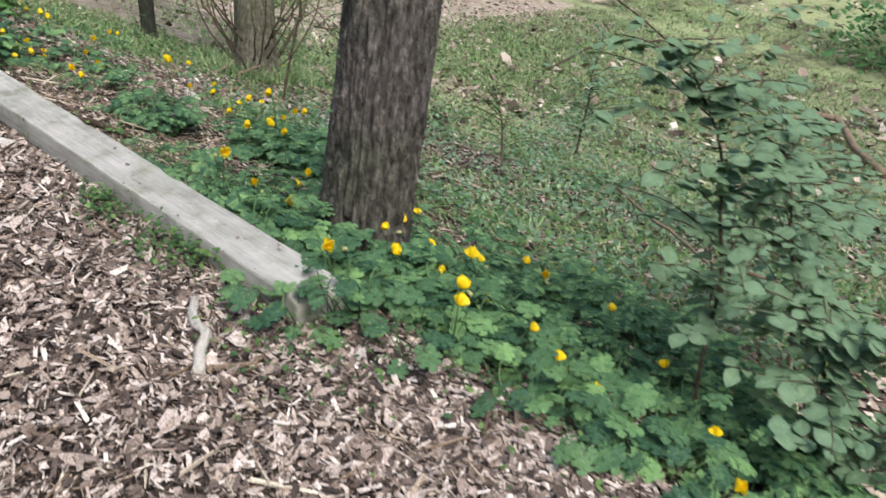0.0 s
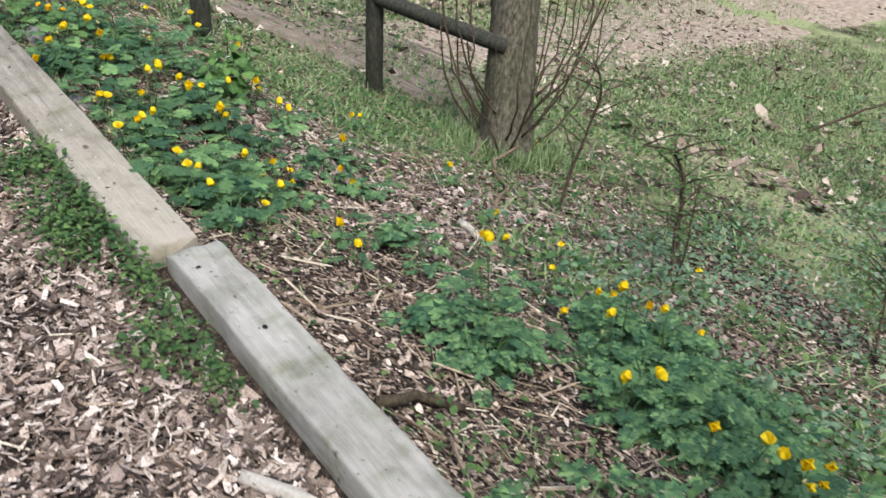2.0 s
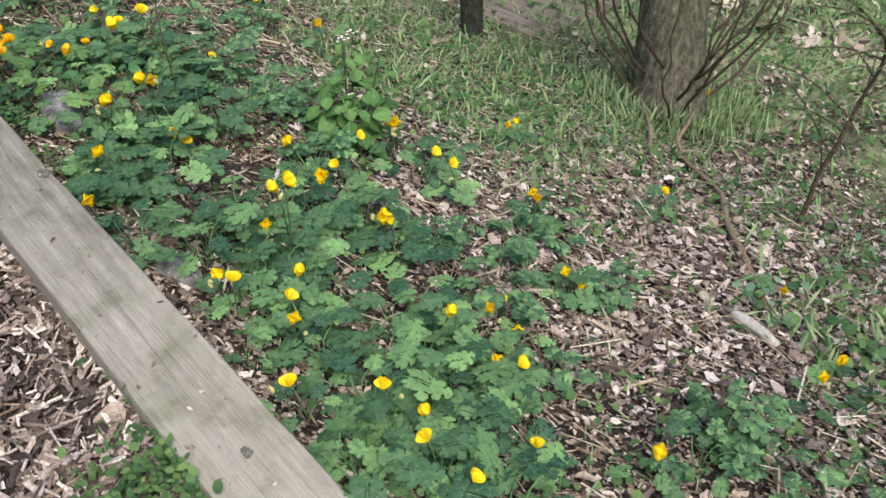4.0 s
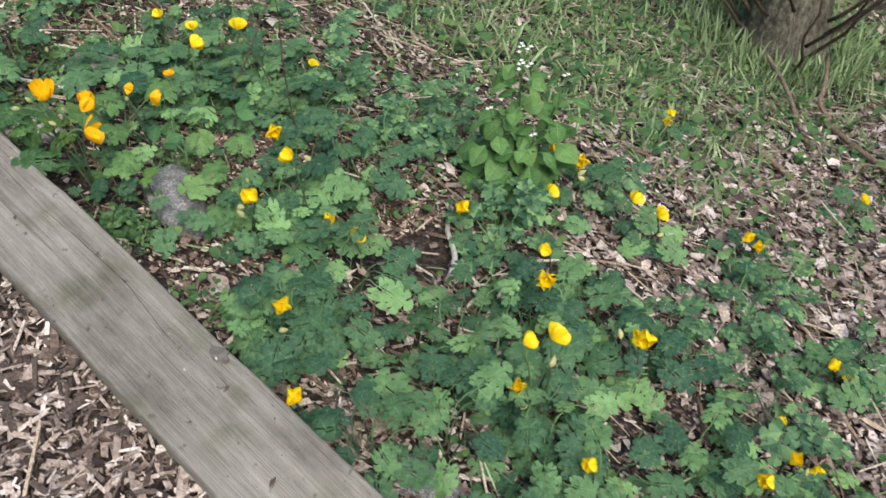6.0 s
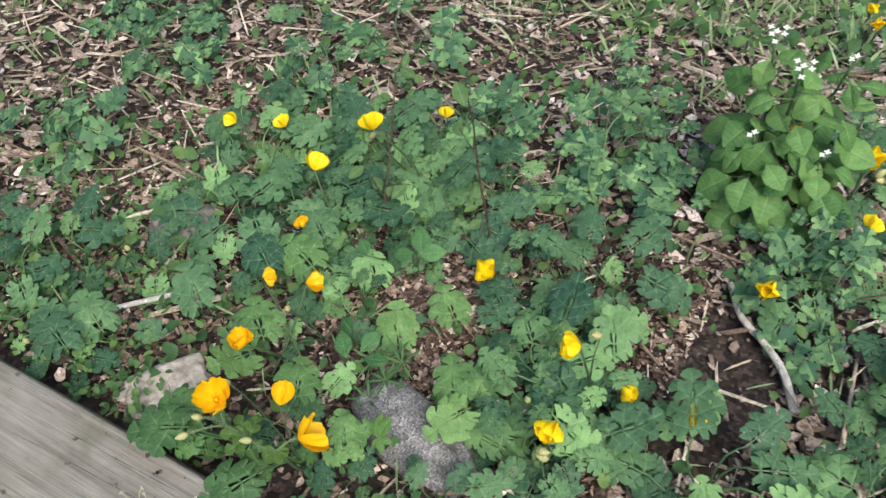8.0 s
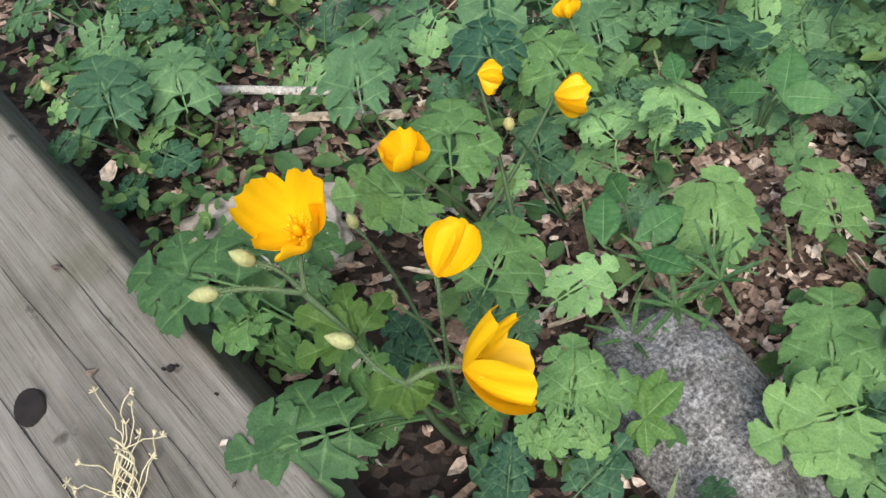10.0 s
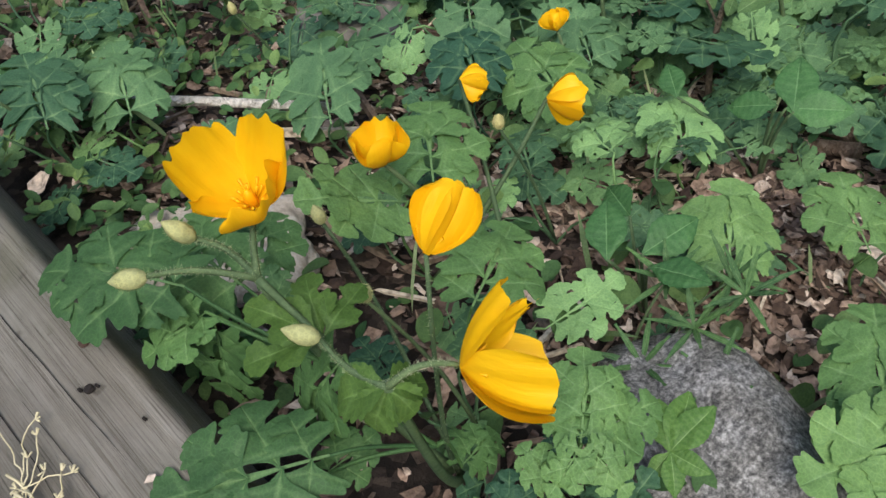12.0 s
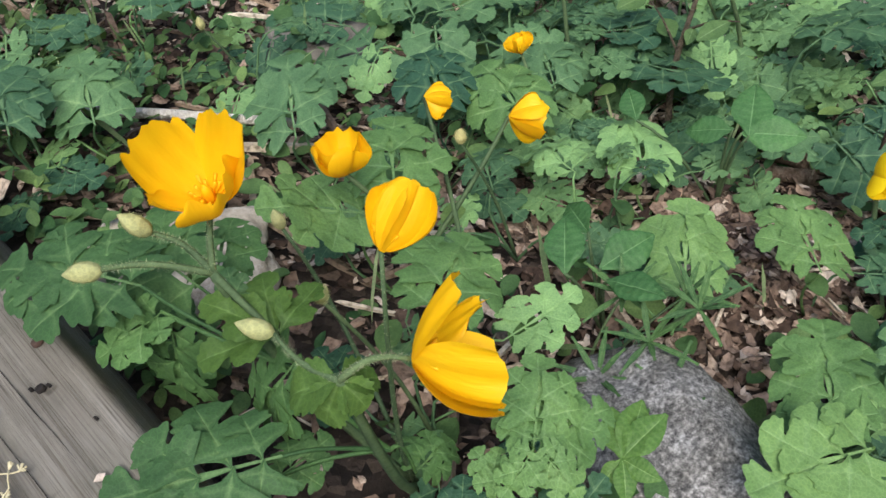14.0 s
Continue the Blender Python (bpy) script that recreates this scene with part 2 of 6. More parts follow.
MAT_BARK = bark_material("furrowed_bark", (0.02, 0.017, 0.016), (0.082, 0.072, 0.068), (0.24, 0.22, 0.207))
MAT_BARK_GREY = bark_material("grey_bark", (0.035, 0.034, 0.024), (0.11, 0.102, 0.076), (0.24, 0.226, 0.172))
MAT_TWIG = bark_material("twig_bark", (0.05, 0.04, 0.03), (0.12, 0.09, 0.065), (0.2, 0.15, 0.11), 3)
MAT_STICK = bark_material("dry_stick", (0.16, 0.11, 0.075), (0.3, 0.22, 0.16), (0.45, 0.36, 0.28), 3)
MAT_PEELED = bark_material("peeled_wood", (0.58, 0.54, 0.47), (0.75, 0.72, 0.65), (0.85, 0.83, 0.78), 3, (0.9, 0.86, 0.8))
MAT_FENCE = bark_material("dark_fence_wood", (0.02, 0.022, 0.018), (0.045, 0.047, 0.038), (0.09, 0.088, 0.07), 1)


def stone_material(name, a, b_, c, scale):
    m, n, l, b = material(name, 0.8)
    t = texture(n, l, "Noise", scale, 8, None, "Object", 0.75)
    r = ramp(n, [(0.36, a), (0.5, b_), (0.64, c)])
    l.new(t.outputs[0], r.inputs[0])
    t2 = texture(n, l, "Noise", scale * 0.12, 4)
    r2 = ramp(n, [(0.35, (0.6, 0.59, 0.55)), (0.52, (0.95, 0.94, 0.92)), (0.68, (1.25, 1.25, 1.25))])
    l.new(t2.outputs[0], r2.inputs[0])
    l.new(mix(n, l, r.outputs[0], r2.outputs[0], 1.0, "MULTIPLY"), b.inputs["Base Color"])
    bump(n, l, b, t.outputs[0], 0.6, 0.004)
    return m


MAT_GRANITE = stone_material("granite", (0.03, 0.03, 0.031), (0.17, 0.168, 0.162), (0.44, 0.43, 0.415), 420)
MAT_SLAB = stone_material("slab_stone", (0.1, 0.093, 0.085), (0.18, 0.168, 0.15), (0.27, 0.25, 0.225), 60)
MAT_SAND = stone_material("sandstone", (0.27, 0.235, 0.19), (0.47, 0.42, 0.355), (0.62, 0.57, 0.5), 110)


def ground_material():
    m, n, l, b = material("woodland_ground", 0.95)
    v = texture(n, l, "Voronoi", 170, 0)
    tone = n.new("ShaderNodeRGBToBW")
    l.new(v.outputs["Color"], tone.inputs[0])
    litter = ramp(n, [(0.1, (0.016, 0.012, 0.01)), (0.55, (0.045, 0.034, 0.027)), (0.92, (0.14, 0.108, 0.084))])
    l.new(tone.outputs[0], litter.inputs[0])
    soil = texture(n, l, "Noise", 30, 9, None, "Object", 0.72)
    sr = ramp(n, [(0.35, (0.4, 0.38, 0.38)), (0.65, (1.15, 1.1, 1.05))])
    l.new(soil.outputs[0], sr.inputs[0])
    col = mix(n, l, litter.outputs[0], sr.outputs[0], 1.0, "MULTIPLY")
    gn = texture(n, l, "Noise", 1.1, 6, None, "Object", 0.7)
    geo = n.new("ShaderNodeTexCoord")
    sep = n.new("ShaderNodeSeparateXYZ")
    l.new(geo.outputs["Object"], sep.inputs[0])
    far = n.new("ShaderNodeMapRange")
    for k, val in ((1, 1.0), (2, 4.0), (3, -0.2), (4, 0.1)):
        far.inputs[k].default_value = val
    l.new(sep.outputs[0], far.inputs[0])
    add = n.new("ShaderNodeMath")
    l.new(gn.outputs[0], add.inputs[0])
    l.new(far.outputs[0], add.inputs[1])
    gr = ramp(n, [(0.45, (0, 0, 0)), (0.62, (0.85, 0.85, 0.85))])
    l.new(add.outputs[0], gr.inputs[0])
    gt = texture(n, l, "Noise", 26, 8, None, "Object", 0.75)
    gc = ramp(n, [(0.3, (0.18, 0.23, 0.1)), (0.5, (0.3, 0.345, 0.165)), (0.7, (0.44, 0.47, 0.26))])
    l.new(gt.outputs[0], gc.inputs[0])
    l.new(mix(n, l, col, gc.outputs[0], gr.outputs[0]), b.inputs["Base Color"])
    bump(n, l, b, soil.outputs[0], 0.9, 0.015)
    return m


MAT_GROUND = ground_material()


def trail_material():
    m, n, l, b = material("bare_trail", 0.95)
    t = texture(n, l, "Noise", 12, 8)
    r = ramp(n, [(0.3, (0.2, 0.158, 0.122)), (0.5, (0.32, 0.258, 0.203)), (0.7, (0.45, 0.375, 0.305))])
    l.new(t.outputs[0], r.inputs[0])
    l.new(r.outputs[0], b.inputs["Base Color"])
    bump(n, l, b, t.outputs[0], 0.6, 0.02)
    return m


MAT_TRAIL = trail_material()

# Mottled green for the added, unseen ring that keeps out low sky light.
def sky_block_material():
    m, n, l, b = material("sky_block_green", 1.0)
    t = texture(n, l, "Noise", 0.6, 8, (1, 1, 0.35), "Object", 0.7)
    r = ramp(n, [(0.35, (0.03, 0.035, 0.02)), (0.55, (0.08, 0.11, 0.045)), (0.75, (0.15, 0.18, 0.08))])
    l.new(t.outputs[0], r.inputs[0])
    l.new(r.outputs[0], b.inputs["Base Color"])
    return m


MAT_SKY_BLOCK = sky_block_material()

# ---- mesh helpers ----
rng = np.random.default_rng(7)


def set_vein(me, values):
    a = me.attributes.new("vein", "FLOAT", "POINT")
    a.data.foreach_set("value", np.asarray(values, np.float32))
    return me


def mesh_of(name, verts, faces, mat, smooth=True):
    me = bpy.data.meshes.new(name)
    me.from_pydata([tuple(map(float, v)) for v in verts], [], [tuple(map(int, f)) for f in faces])
    me.materials.append(mat)
    if smooth:
        me.polygons.foreach_set("use_smooth", np.ones(len(me.polygons), bool))
    me.update()
    return me


def bulk_mesh(name, verts, faces, mat, smooth=False):
    """A mesh of many loose pieces from arrays of corners and of faces with equal corner counts."""
    verts, faces = np.asarray(verts, np.float32), np.asarray(faces, np.int32)
    me = bpy.data.meshes.new(name)
    k = faces.shape[1]
    me.vertices.add(len(verts))
    me.vertices.foreach_set("co", verts.ravel())
    me.loops.add(faces.size)
    me.loops.foreach_set("vertex_index", faces.ravel())
    me.polygons.add(len(faces))
    me.polygons.foreach_set("loop_start", np.arange(0, faces.size, k, dtype=np.int32))
    me.polygons.foreach_set("use_smooth", np.full(len(faces), smooth))
    me.update(calc_edges=True)
    me.materials.append(mat)
    return me


def part(name, me, parent, label="", m=None):
    ob = new(name, me)
    ob.parent = parent
    if m is not None:
        ob.matrix_basis = m
    return tagged(ob, label)


def tube(points, radii, segs=8, cap=True):
    """Corners and faces of a round bar along points."""
    pts = [Vector(p) for p in points]
    verts, faces = [], []
    side = None
    for i, p in enumerate(pts):
        d = (pts[min(i + 1, len(pts) - 1)] - pts[max(i - 1, 0)]).normalized()
        if side is None:
            side = d.orthogonal().normalized()
        side = (side - d * side.dot(d)).normalized()
        up = d.cross(side)
        for k in range(segs):
            a = 2 * math.pi * k / segs
            verts.append(p + (side * math.cos(a) + up * math.sin(a)) * radii[i])
    for i in range(len(pts) - 1):
        for k in range(segs):
            a, b = i * segs + k, i * segs + (k + 1) % segs
            faces.append((a, b, b + segs, a + segs))
    if cap:
        faces.append(tuple(range(segs))[::-1])
        faces.append(tuple(range((len(pts) - 1) * segs, len(pts) * segs)))
    return verts, faces


def join(*pieces):
    verts, faces = [], []
    for v, f in pieces:
        off = len(verts)
        verts += list(v)
        faces += [tuple(i + off for i in q) for q in f]
    return verts, faces


# ---- the lie of the land ----
KX = [-200, -40, -3, -0.06, 0.08, 0.26, 0.48, 0.75, 1.08, 1.6, 2.0, 2.3, 3.0, 3.6, 5, 10, 40, 300]
KZ = [-3.0, -0.6, -0.095, -0.078, -0.07, -0.18, -0.275, -0.37, -0.55, -0.81, -0.98, -1.09, -1.24, -1.43, -1.78, -2.4, -3.2, -5.0]


def timber_z(y):
    return np.interp(y, [-6, -1.8, 0, 3], [-0.15, -0.111, -0.003, 0.15])


def land(x, y):
    x, y = np.asarray(x, float), np.asarray(y, float)
    s = sum(np.interp(x + d, KX, KZ) for d in (-0.06, -0.03, 0.0, 0.03, 0.06)) / 5
    near = np.clip((np.abs(x) - 0.1) * 3, 0.15, 1.0)
    bumps = 0.012 * np.sin(7.1 * x + 2.3 * np.sin(3.1 * y)) * np.sin(6.3 * y + 1.7 * np.sin(4.2 * x)) + 0.005 * np.sin(23 * x + 3 * y) * np.sin(19 * y - 5 * x)
    return s + 0.85 * timber_z(np.clip(y, -6, 3)) * np.clip(1.4 - x * 0.7, 0, 1) + bumps * near - 0.07 * np.exp(-((x - 0.75) / 0.36) ** 2 - ((y + 1.2) / 0.36) ** 2)


def land_at(x, y):
    return float(land(x, y))


def spread(lo, hi, fine_lo, fine_hi, step):
    inner = list(np.arange(fine_lo, fine_hi + 1e-6, step))
    out, s = [], step
    v = fine_hi
    while v < hi:
        s *= 1.25
        v += s
        out.append(min(v, hi))
    low, s, v = [], step, fine_lo
    while v > lo:
        s *= 1.25
        v -= s
        low.append(max(v, lo))
    return np.array(low[::-1] + inner + out)


gx, gy = spread(-200, 300, -1.6, 3.0, 0.045), spread(-200, 300, -5.5, 2.5, 0.045)
GX, GY = np.meshgrid(gx, gy, indexing="ij")
GZ = land(GX, GY)
idx = np.arange(GX.size).reshape(GX.shape)
quads = np.stack([idx[:-1, :-1], idx[1:, :-1], idx[1:, 1:], idx[:-1, 1:]], -1).reshape(-1, 4)
ground = tagged(new("ground", bulk_mesh("ground", np.stack([GX, GY, GZ], -1).reshape(-1, 3), quads, MAT_GROUND, True)), "sloping woodland soil with leaf litter and moss", "ground", kind="structure")


def sky_block_ring():
    """An unseen ring of woods added to block low sky light, uneven along its top."""
    verts, faces = [], []
    n = 160
    for k in range(n):
        a = 2 * math.pi * k / n
        r = 34 + 5 * noise.noise(Vector((math.cos(a) * 3, math.sin(a) * 3, 1)))
        top = 19 + 5 * noise.noise(Vector((math.cos(a) * 9, math.sin(a) * 9, 2))) + 2.5 * noise.noise(Vector((math.cos(a) * 40, math.sin(a) * 40, 3)))
        for h in (-6, 2, 8, 14, top):
            q = r + 2.0 * noise.noise(Vector((math.cos(a) * 14, math.sin(a) * 14, h)))
            verts.append((q * math.cos(a), q * math.sin(a) - 1.5, h))
    for k in range(n):
        for i in range(4):
            c, d = k * 5 + i, (k + 1) % n * 5 + i
            faces.append((c, c + 1, d + 1, d))
    return mesh_of("backdrop", verts, faces, MAT_SKY_BLOCK)


tagged(new("backdrop", sky_block_ring()), "unseen ring of dark green woods, added to block low sky light", "woods", kind="structure")


# ---- timber edging ----
def timber_mesh(name, length, width, thick, mat, seed, bow=0.0, worn=0.0):
    """A long squared timber along +y from the origin, top at z = 0, with rounded, chipped edges and drying cracks."""
    n = int(length / 0.012)
    prof = []
    for a, b in ((-0.5, -1), (-0.5, -0.5), (-0.5, -0.06), (-0.49, -0.012)):
        prof.append((a * width, b * thick))
    cols = 46
    for k in range(cols + 1):
        prof.append(((-0.475 + 0.95 * k / cols) * width, 0.0))
    for a, b in ((0.49, -0.012), (0.5, -0.06), (0.5, -0.5), (0.5, -1)):
        prof.append((a * width, b * thick))
    cracks = [(rs.uniform(-0.35, 0.4) * width, rs.uniform(0, length * 0.8), rs.uniform(0.25, 0.9), rs.uniform(0.002, 0.005)) for rs in [random.Random(seed + q) for q in range(2)]]
    verts, faces = [], []
    for i in range(n + 1):
        y = length * i / n
        end = min(y, length - y)
        for x, z in prof:
            q = noise.noise(Vector((x * 60, y * 2.2, seed)))
            q2 = noise.noise(Vector((x * 18, y * 5, seed + 9)))
            edge = max(0.0, (abs(x) / width - 0.36) / 0.14)
            dz = 0.0022 * q + 0.002 * q2 * (0.5 + edge)
            chip = noise.noise(Vector((math.copysign(3, x), y * 7, seed + 3)))
            chip = max(0.0, chip - 0.2) * edge * (0.005 + worn * 0.014)
            dz -= chip
            for cx, y0, ln, dep in cracks:
                if y0 < y < y0 + ln and z > -0.001:
                    c = cx + 0.006 * noise.noise(Vector((y * 4, cx * 50, seed)))
                    w = abs(x - c)
                    if w < 0.0015:
                        dz -= dep * math.sin(math.pi * (y - y0) / ln)
            if end < 0.05:
                dz -= (0.05 - end) ** 2 * (1 + 7 * worn) * (1 + q2)
            dx = bow * math.sin(math.pi * y / length) - math.copysign(chip * 0.6, x) + 0.0015 * q2
            yy = y + (0.012 * q2 if end < 0.02 else 0)
            verts.append((x + dx, yy, z + dz))
    m = len(prof)
    for i in range(n):
        for k in range(m - 1):
            a = i * m + k
            faces.append((a, a + m, a + m + 1, a + 1))
    faces.append(tuple(range(m)))
    faces.append(tuple(range(n * m, (n + 1) * m))[::-1])
    return mesh_of(name, verts, faces, mat)


def timber(label, y0, y1, x0, x1, z0, z1, width, mat, seed, worn):
    length = math.dist((x0, y0, z0), (x1, y1, z1))
    ob = new("edging_timber", timber_mesh("edging_timber", length, width, 0.12, mat, seed, 0.0, worn))
    yaw = -math.atan2(x1 - x0, y1 - y0)
    ob.matrix_basis = Matrix.Translation((x0, y0, z0)) @ Euler((math.asin((z1 - z0) / length), 0, yaw)).to_matrix().to_4x4()
    return tagged(ob, label, "timber edging", "timbers along the path")


TIMBER_NEAR = timber("pale weathered squared timber edging the wood chip path", -3.71, -1.80, 0.0165, 0.073, -0.112, -0.111, 0.115, MAT_TIMBER_PALE, 3, 0.8)
TIMBER_FAR = timber("grey weathered squared timber with cracks beside the flowers", -1.78, 1.05, 0.031, 0.002, -0.109, 0.062, 0.131, MAT_TIMBER, 11, 0.15)
timber("grey weathered squared timber further up the path", 1.06, 3.2, 0.004, -0.02, 0.064, 0.16, 0.12, MAT_TIMBER, 23, 0.2)


# ---- loose ground stuff ----
def loose(name, count, place, size, mat, label, category, flat=0.25, curl=False, lift=0.004, thick=0.18, slim=(0.1, 0.36), most=2.3):
    """Many loose chips or leaves lying on the land."""
    x, y = place(count)
    n = len(x)
    z = land(x, y)
    ln = np.minimum(rng.lognormal(math.log(size[0]), size[2], n), most * size[0])
    wd = ln * rng.uniform(*slim, n) if not curl else ln * rng.uniform(0.4, 0.8, n)
    yaw = rng.uniform(0, 2 * math.pi, n)
    e = 0.03
    sx, sy = (land(x + e, y) - land(x - e, y)) / (2 * e), (land(x, y + e) - land(x, y - e)) / (2 * e)
    tx, ty = rng.normal(0, flat, n), rng.normal(0, flat, n)
    c, s = np.cos(yaw), np.sin(yaw)
    ax = np.stack([c, s, sx * c + sy * s + tx], -1)
    ax /= np.linalg.norm(ax, axis=1, keepdims=True)
    ay = np.stack([-s, c, -sx * s + sy * c + ty], -1)
    ay /= np.linalg.norm(ay, axis=1, keepdims=True)
    az = np.cross(ax, ay)
    o = np.stack([x, y, z + rng.uniform(0, lift, n) + 0.3 * wd * thick], -1)
    if curl:
        corners = np.array([(-1, -0.15), (-0.4, -0.9), (0.45, -0.75), (1, 0.0), (0.4, 0.8), (-0.45, 0.9)])
        jit = rng.normal(0, 0.24, (n, 6, 2))
        p = corners[None] + jit
        bend = rng.uniform(-0.5, 0.9, n)[:, None] * (p[:, :, 0] ** 2 + p[:, :, 1] ** 2) * 0.25
        pts = o[:, None] + ax[:, None] * (p[:, :, :1] * ln[:, None, None] / 2) + ay[:, None] * (p[:, :, 1:] * wd[:, None, None] / 2) + az[:, None] * (bend * ln[:, None])[:, :, None]
        mid = o[:, None] + az[:, None] * 0.001
        verts = np.concatenate([mid, pts], 1).reshape(-1, 3)
        f = np.array([(0, k + 1, (k + 1) % 6 + 1) for k in range(6)])
        faces = (np.arange(n)[:, None, None] * 7 + f[None]).reshape(-1, 3)
    else:
        corners = np.array([(a, b, d) for d in (-1, 1) for a, b in ((-1, -1), (1, -1), (1, 1), (-1, 1))], float)
        p = corners[None] + rng.normal(0, 0.22, (n, 8, 3)) * np.array([0.7, 1.0, 0.6])
        th = wd * thick + 0.001
        pts = o[:, None] + ax[:, None] * (p[:, :, :1] * ln[:, None, None] / 2) + ay[:, None] * (p[:, :, 1:2] * wd[:, None, None] / 2) + az[:, None] * (p[:, :, 2:] * th[:, None, None] / 2)
        verts = pts.reshape(-1, 3)
        f = np.array([(3, 2, 1, 0), (4, 5, 6, 7), (0, 1, 5, 4), (1, 2, 6, 5), (2, 3, 7, 6), (3, 0, 4, 7)])
        faces = (np.arange(n)[:, None, None] * 8 + f[None]).reshape(-1, 4)
    return tagged(new(name, bulk_mesh(name, verts, faces, mat)), label, category, kind="stuff")


def path_area(n):
    x, y = -rng.uniform(0.0, 1.0, n) ** 1.4 * 1.7 - 0.03, rng.uniform(-5.6, 1.4, n)
    keep = (x < -0.035) | (y < -1.8)
    return x[keep], y[keep]


def start_area(n):
    x, y = rng.uniform(-0.1, 0.75, n), rng.uniform(-5.6, -3.45, n)
    keep = x < 0.02 + (-3.5 - y) * 0.16
    return x[keep], y[keep]


def bank_area(n):
    x, y = 0.09 + rng.uniform(0, 1, n) ** 1.4 * 2.6, rng.uniform(-4.4, 2.2, n)
    keep = (x > 0.1) & ~((x < 0.62) & (np.abs(y - 0.02) < 0.42) & (rng.uniform(0, 1, n) < 0.93)) & ~((np.hypot((x - 0.46) / 0.12, (y + 0.45) / 0.08) < 1) & (rng.uniform(0, 1, n) < 0.9))
    return x[keep], y[keep]


def stone_area(n):
    x, y = 0.09 + rng.uniform(0, 1, n) ** 0.8 * 0.55, rng.uniform(-0.42, 0.45, n)
    keep = ~((x < 0.18) & (np.abs(y + 0.12) < 0.13) & (rng.uniform(0, 1, n) < 0.7))
    return x[keep], y[keep]


def slope_area(n):
    x, y = 1.2 + rng.uniform(0, 1, n) ** 1.2 * 9.0, rng.uniform(-4.6, 4.0, n)
    return x, y


loose("wood_chips", 105000, path_area, (0.0165, 0.012, 0.55), MAT_CHIP, "tan and brown shredded wood chips on the path", "wood chips", 0.5, False, 0.02, 0.2, (0.07, 0.3))
def littered_path(n):
    x, y = path_area(n)
    keep = (y < -1.1) | (rng.uniform(0, 1, len(x)) < 0.15)
    return x[keep], y[keep]


loose("leaf_litter", 48000, littered_path, (0.0195, 0.02, 0.5), MAT_PATH_LITTER, "pinkish tan crumbled dead leaves among the wood chips", "leaf litter", 0.4, True, 0.014)
loose("leaf_litter", 9000, start_area, (0.0195, 0.02, 0.5), MAT_PATH_LITTER, "crumbled dead leaves by the first plants", "leaf litter", 0.4, True, 0.012)
loose("wood_chips", 32000, start_area, (0.0155, 0.012, 0.5), MAT_CHIP, "tan and brown shredded wood chips by the first plants", "wood chips", 0.3, False, 0.012)
loose("wood_chips", 30000, bank_area, (0.0145, 0.012, 0.5), MAT_LITTER, "scattered wood chips on the bank", "wood chips", 0.3, False, 0.01)
loose("leaf_litter", 125000, bank_area, (0.0112, 0.02, 0.45), MAT_LITTER, "dry brown leaf litter on the bank", "leaf litter", 0.35, True, 0.012)


loose("leaf_litter", 15000, stone_area, (0.0075, 0.02, 0.5), MAT_RED_LITTER, "dark crumbled dead leaves on the soil round the stones", "leaf litter", 0.4, True, 0.012)
loose("dry_twigs", 700, stone_area, (0.02, 0.02, 0.5), MAT_TWIGS, "short dry twigs and stalks round the stones", "twigs", 0.25, False, 0.012, 0.8, (0.04, 0.1))
loose("leaf_litter", 60000, slope_area, (0.026, 0.03, 0.4), MAT_SLOPE_LITTER, "dry brown fallen leaves scattered down the slope", "leaf litter", 0.4, True, 0.02, most=1.5)


def twig_area(n):
    x, y = rng.uniform(-1.2, 2.2, n), rng.uniform(-5.2, 1.6, n)
    keep = (np.abs(x - 0.02) > 0.13) | (y < -3.8)
    return x[keep], y[keep]


loose("dry_twigs", 5000, twig_area, (0.055, 0.03, 0.5), MAT_TWIGS, "thin dry twigs and straws among the litter", "twigs", 0.25, False, 0.02, 0.8, (0.025, 0.06))


def straw_area(n):
    x, y = rng.uniform(0.35, 2.4, n), rng.uniform(-4.2, 1.8, n)
    keep = np.hypot((x - 0.46) / 0.12, (y + 0.45) / 0.08) > 1
    return x[keep], y[keep]


loose("straw", 5500, straw_area, (0.05, 0.03, 0.5), MAT_TWIGS, "pale straws and dead grass over the bank", "straw", 0.3, False, 0.035, 0.7, (0.015, 0.035))


def far_path(n):
    x, y = -1.4 - np.abs(rng.normal(0, 1.1, n)), rng.uniform(-10, 6, n)
    return x, y


def path_ends(n):
    x, y = -rng.uniform(0.1, 1.9, n), np.where(rng.uniform(0, 1, n) < 0.5, rng.uniform(-10, -5.3, n), rng.uniform(1.2, 6, n))
    return x, y


def wide_wood(n):
    r, a = 5.0 + np.abs(rng.normal(0, 7, n)), rng.uniform(0, 2 * math.pi, n)
    return r * np.cos(a) - 1.0, r * np.sin(a) - 1.5


loose("wood_chips", 26000, far_path, (0.032, 0.012, 0.45), MAT_CHIP, "tan wood chips thinning out beyond the path", "wood chips", 0.35, False, 0.012)
loose("wood_chips", 22000, path_ends, (0.03, 0.012, 0.45), MAT_CHIP, "tan wood chips further along the path", "wood chips", 0.35, False, 0.012)
loose("leaf_litter", 36000, wide_wood, (0.08, 0.03, 0.4), MAT_LITTER, "dry brown leaf litter on the woodland floor", "leaf litter", 0.4, True, 0.02)


def beyond(n):
    k = rng.choice(4, n, p=[0.5, 0.2, 0.1, 0.2])
    low = np.array([(-7.0, -8.0), (0.3, -8.0), (0.1, 1.4), (-1.9, -8.0)])[k]
    high = np.array([(-1.5, 6.0), (4.5, -4.4), (2.2, 4.5), (0.3, -5.3)])[k]
    p = low + (high - low) * rng.uniform(0, 1, (n, 2))
    return p[:, 0], p[:, 1]


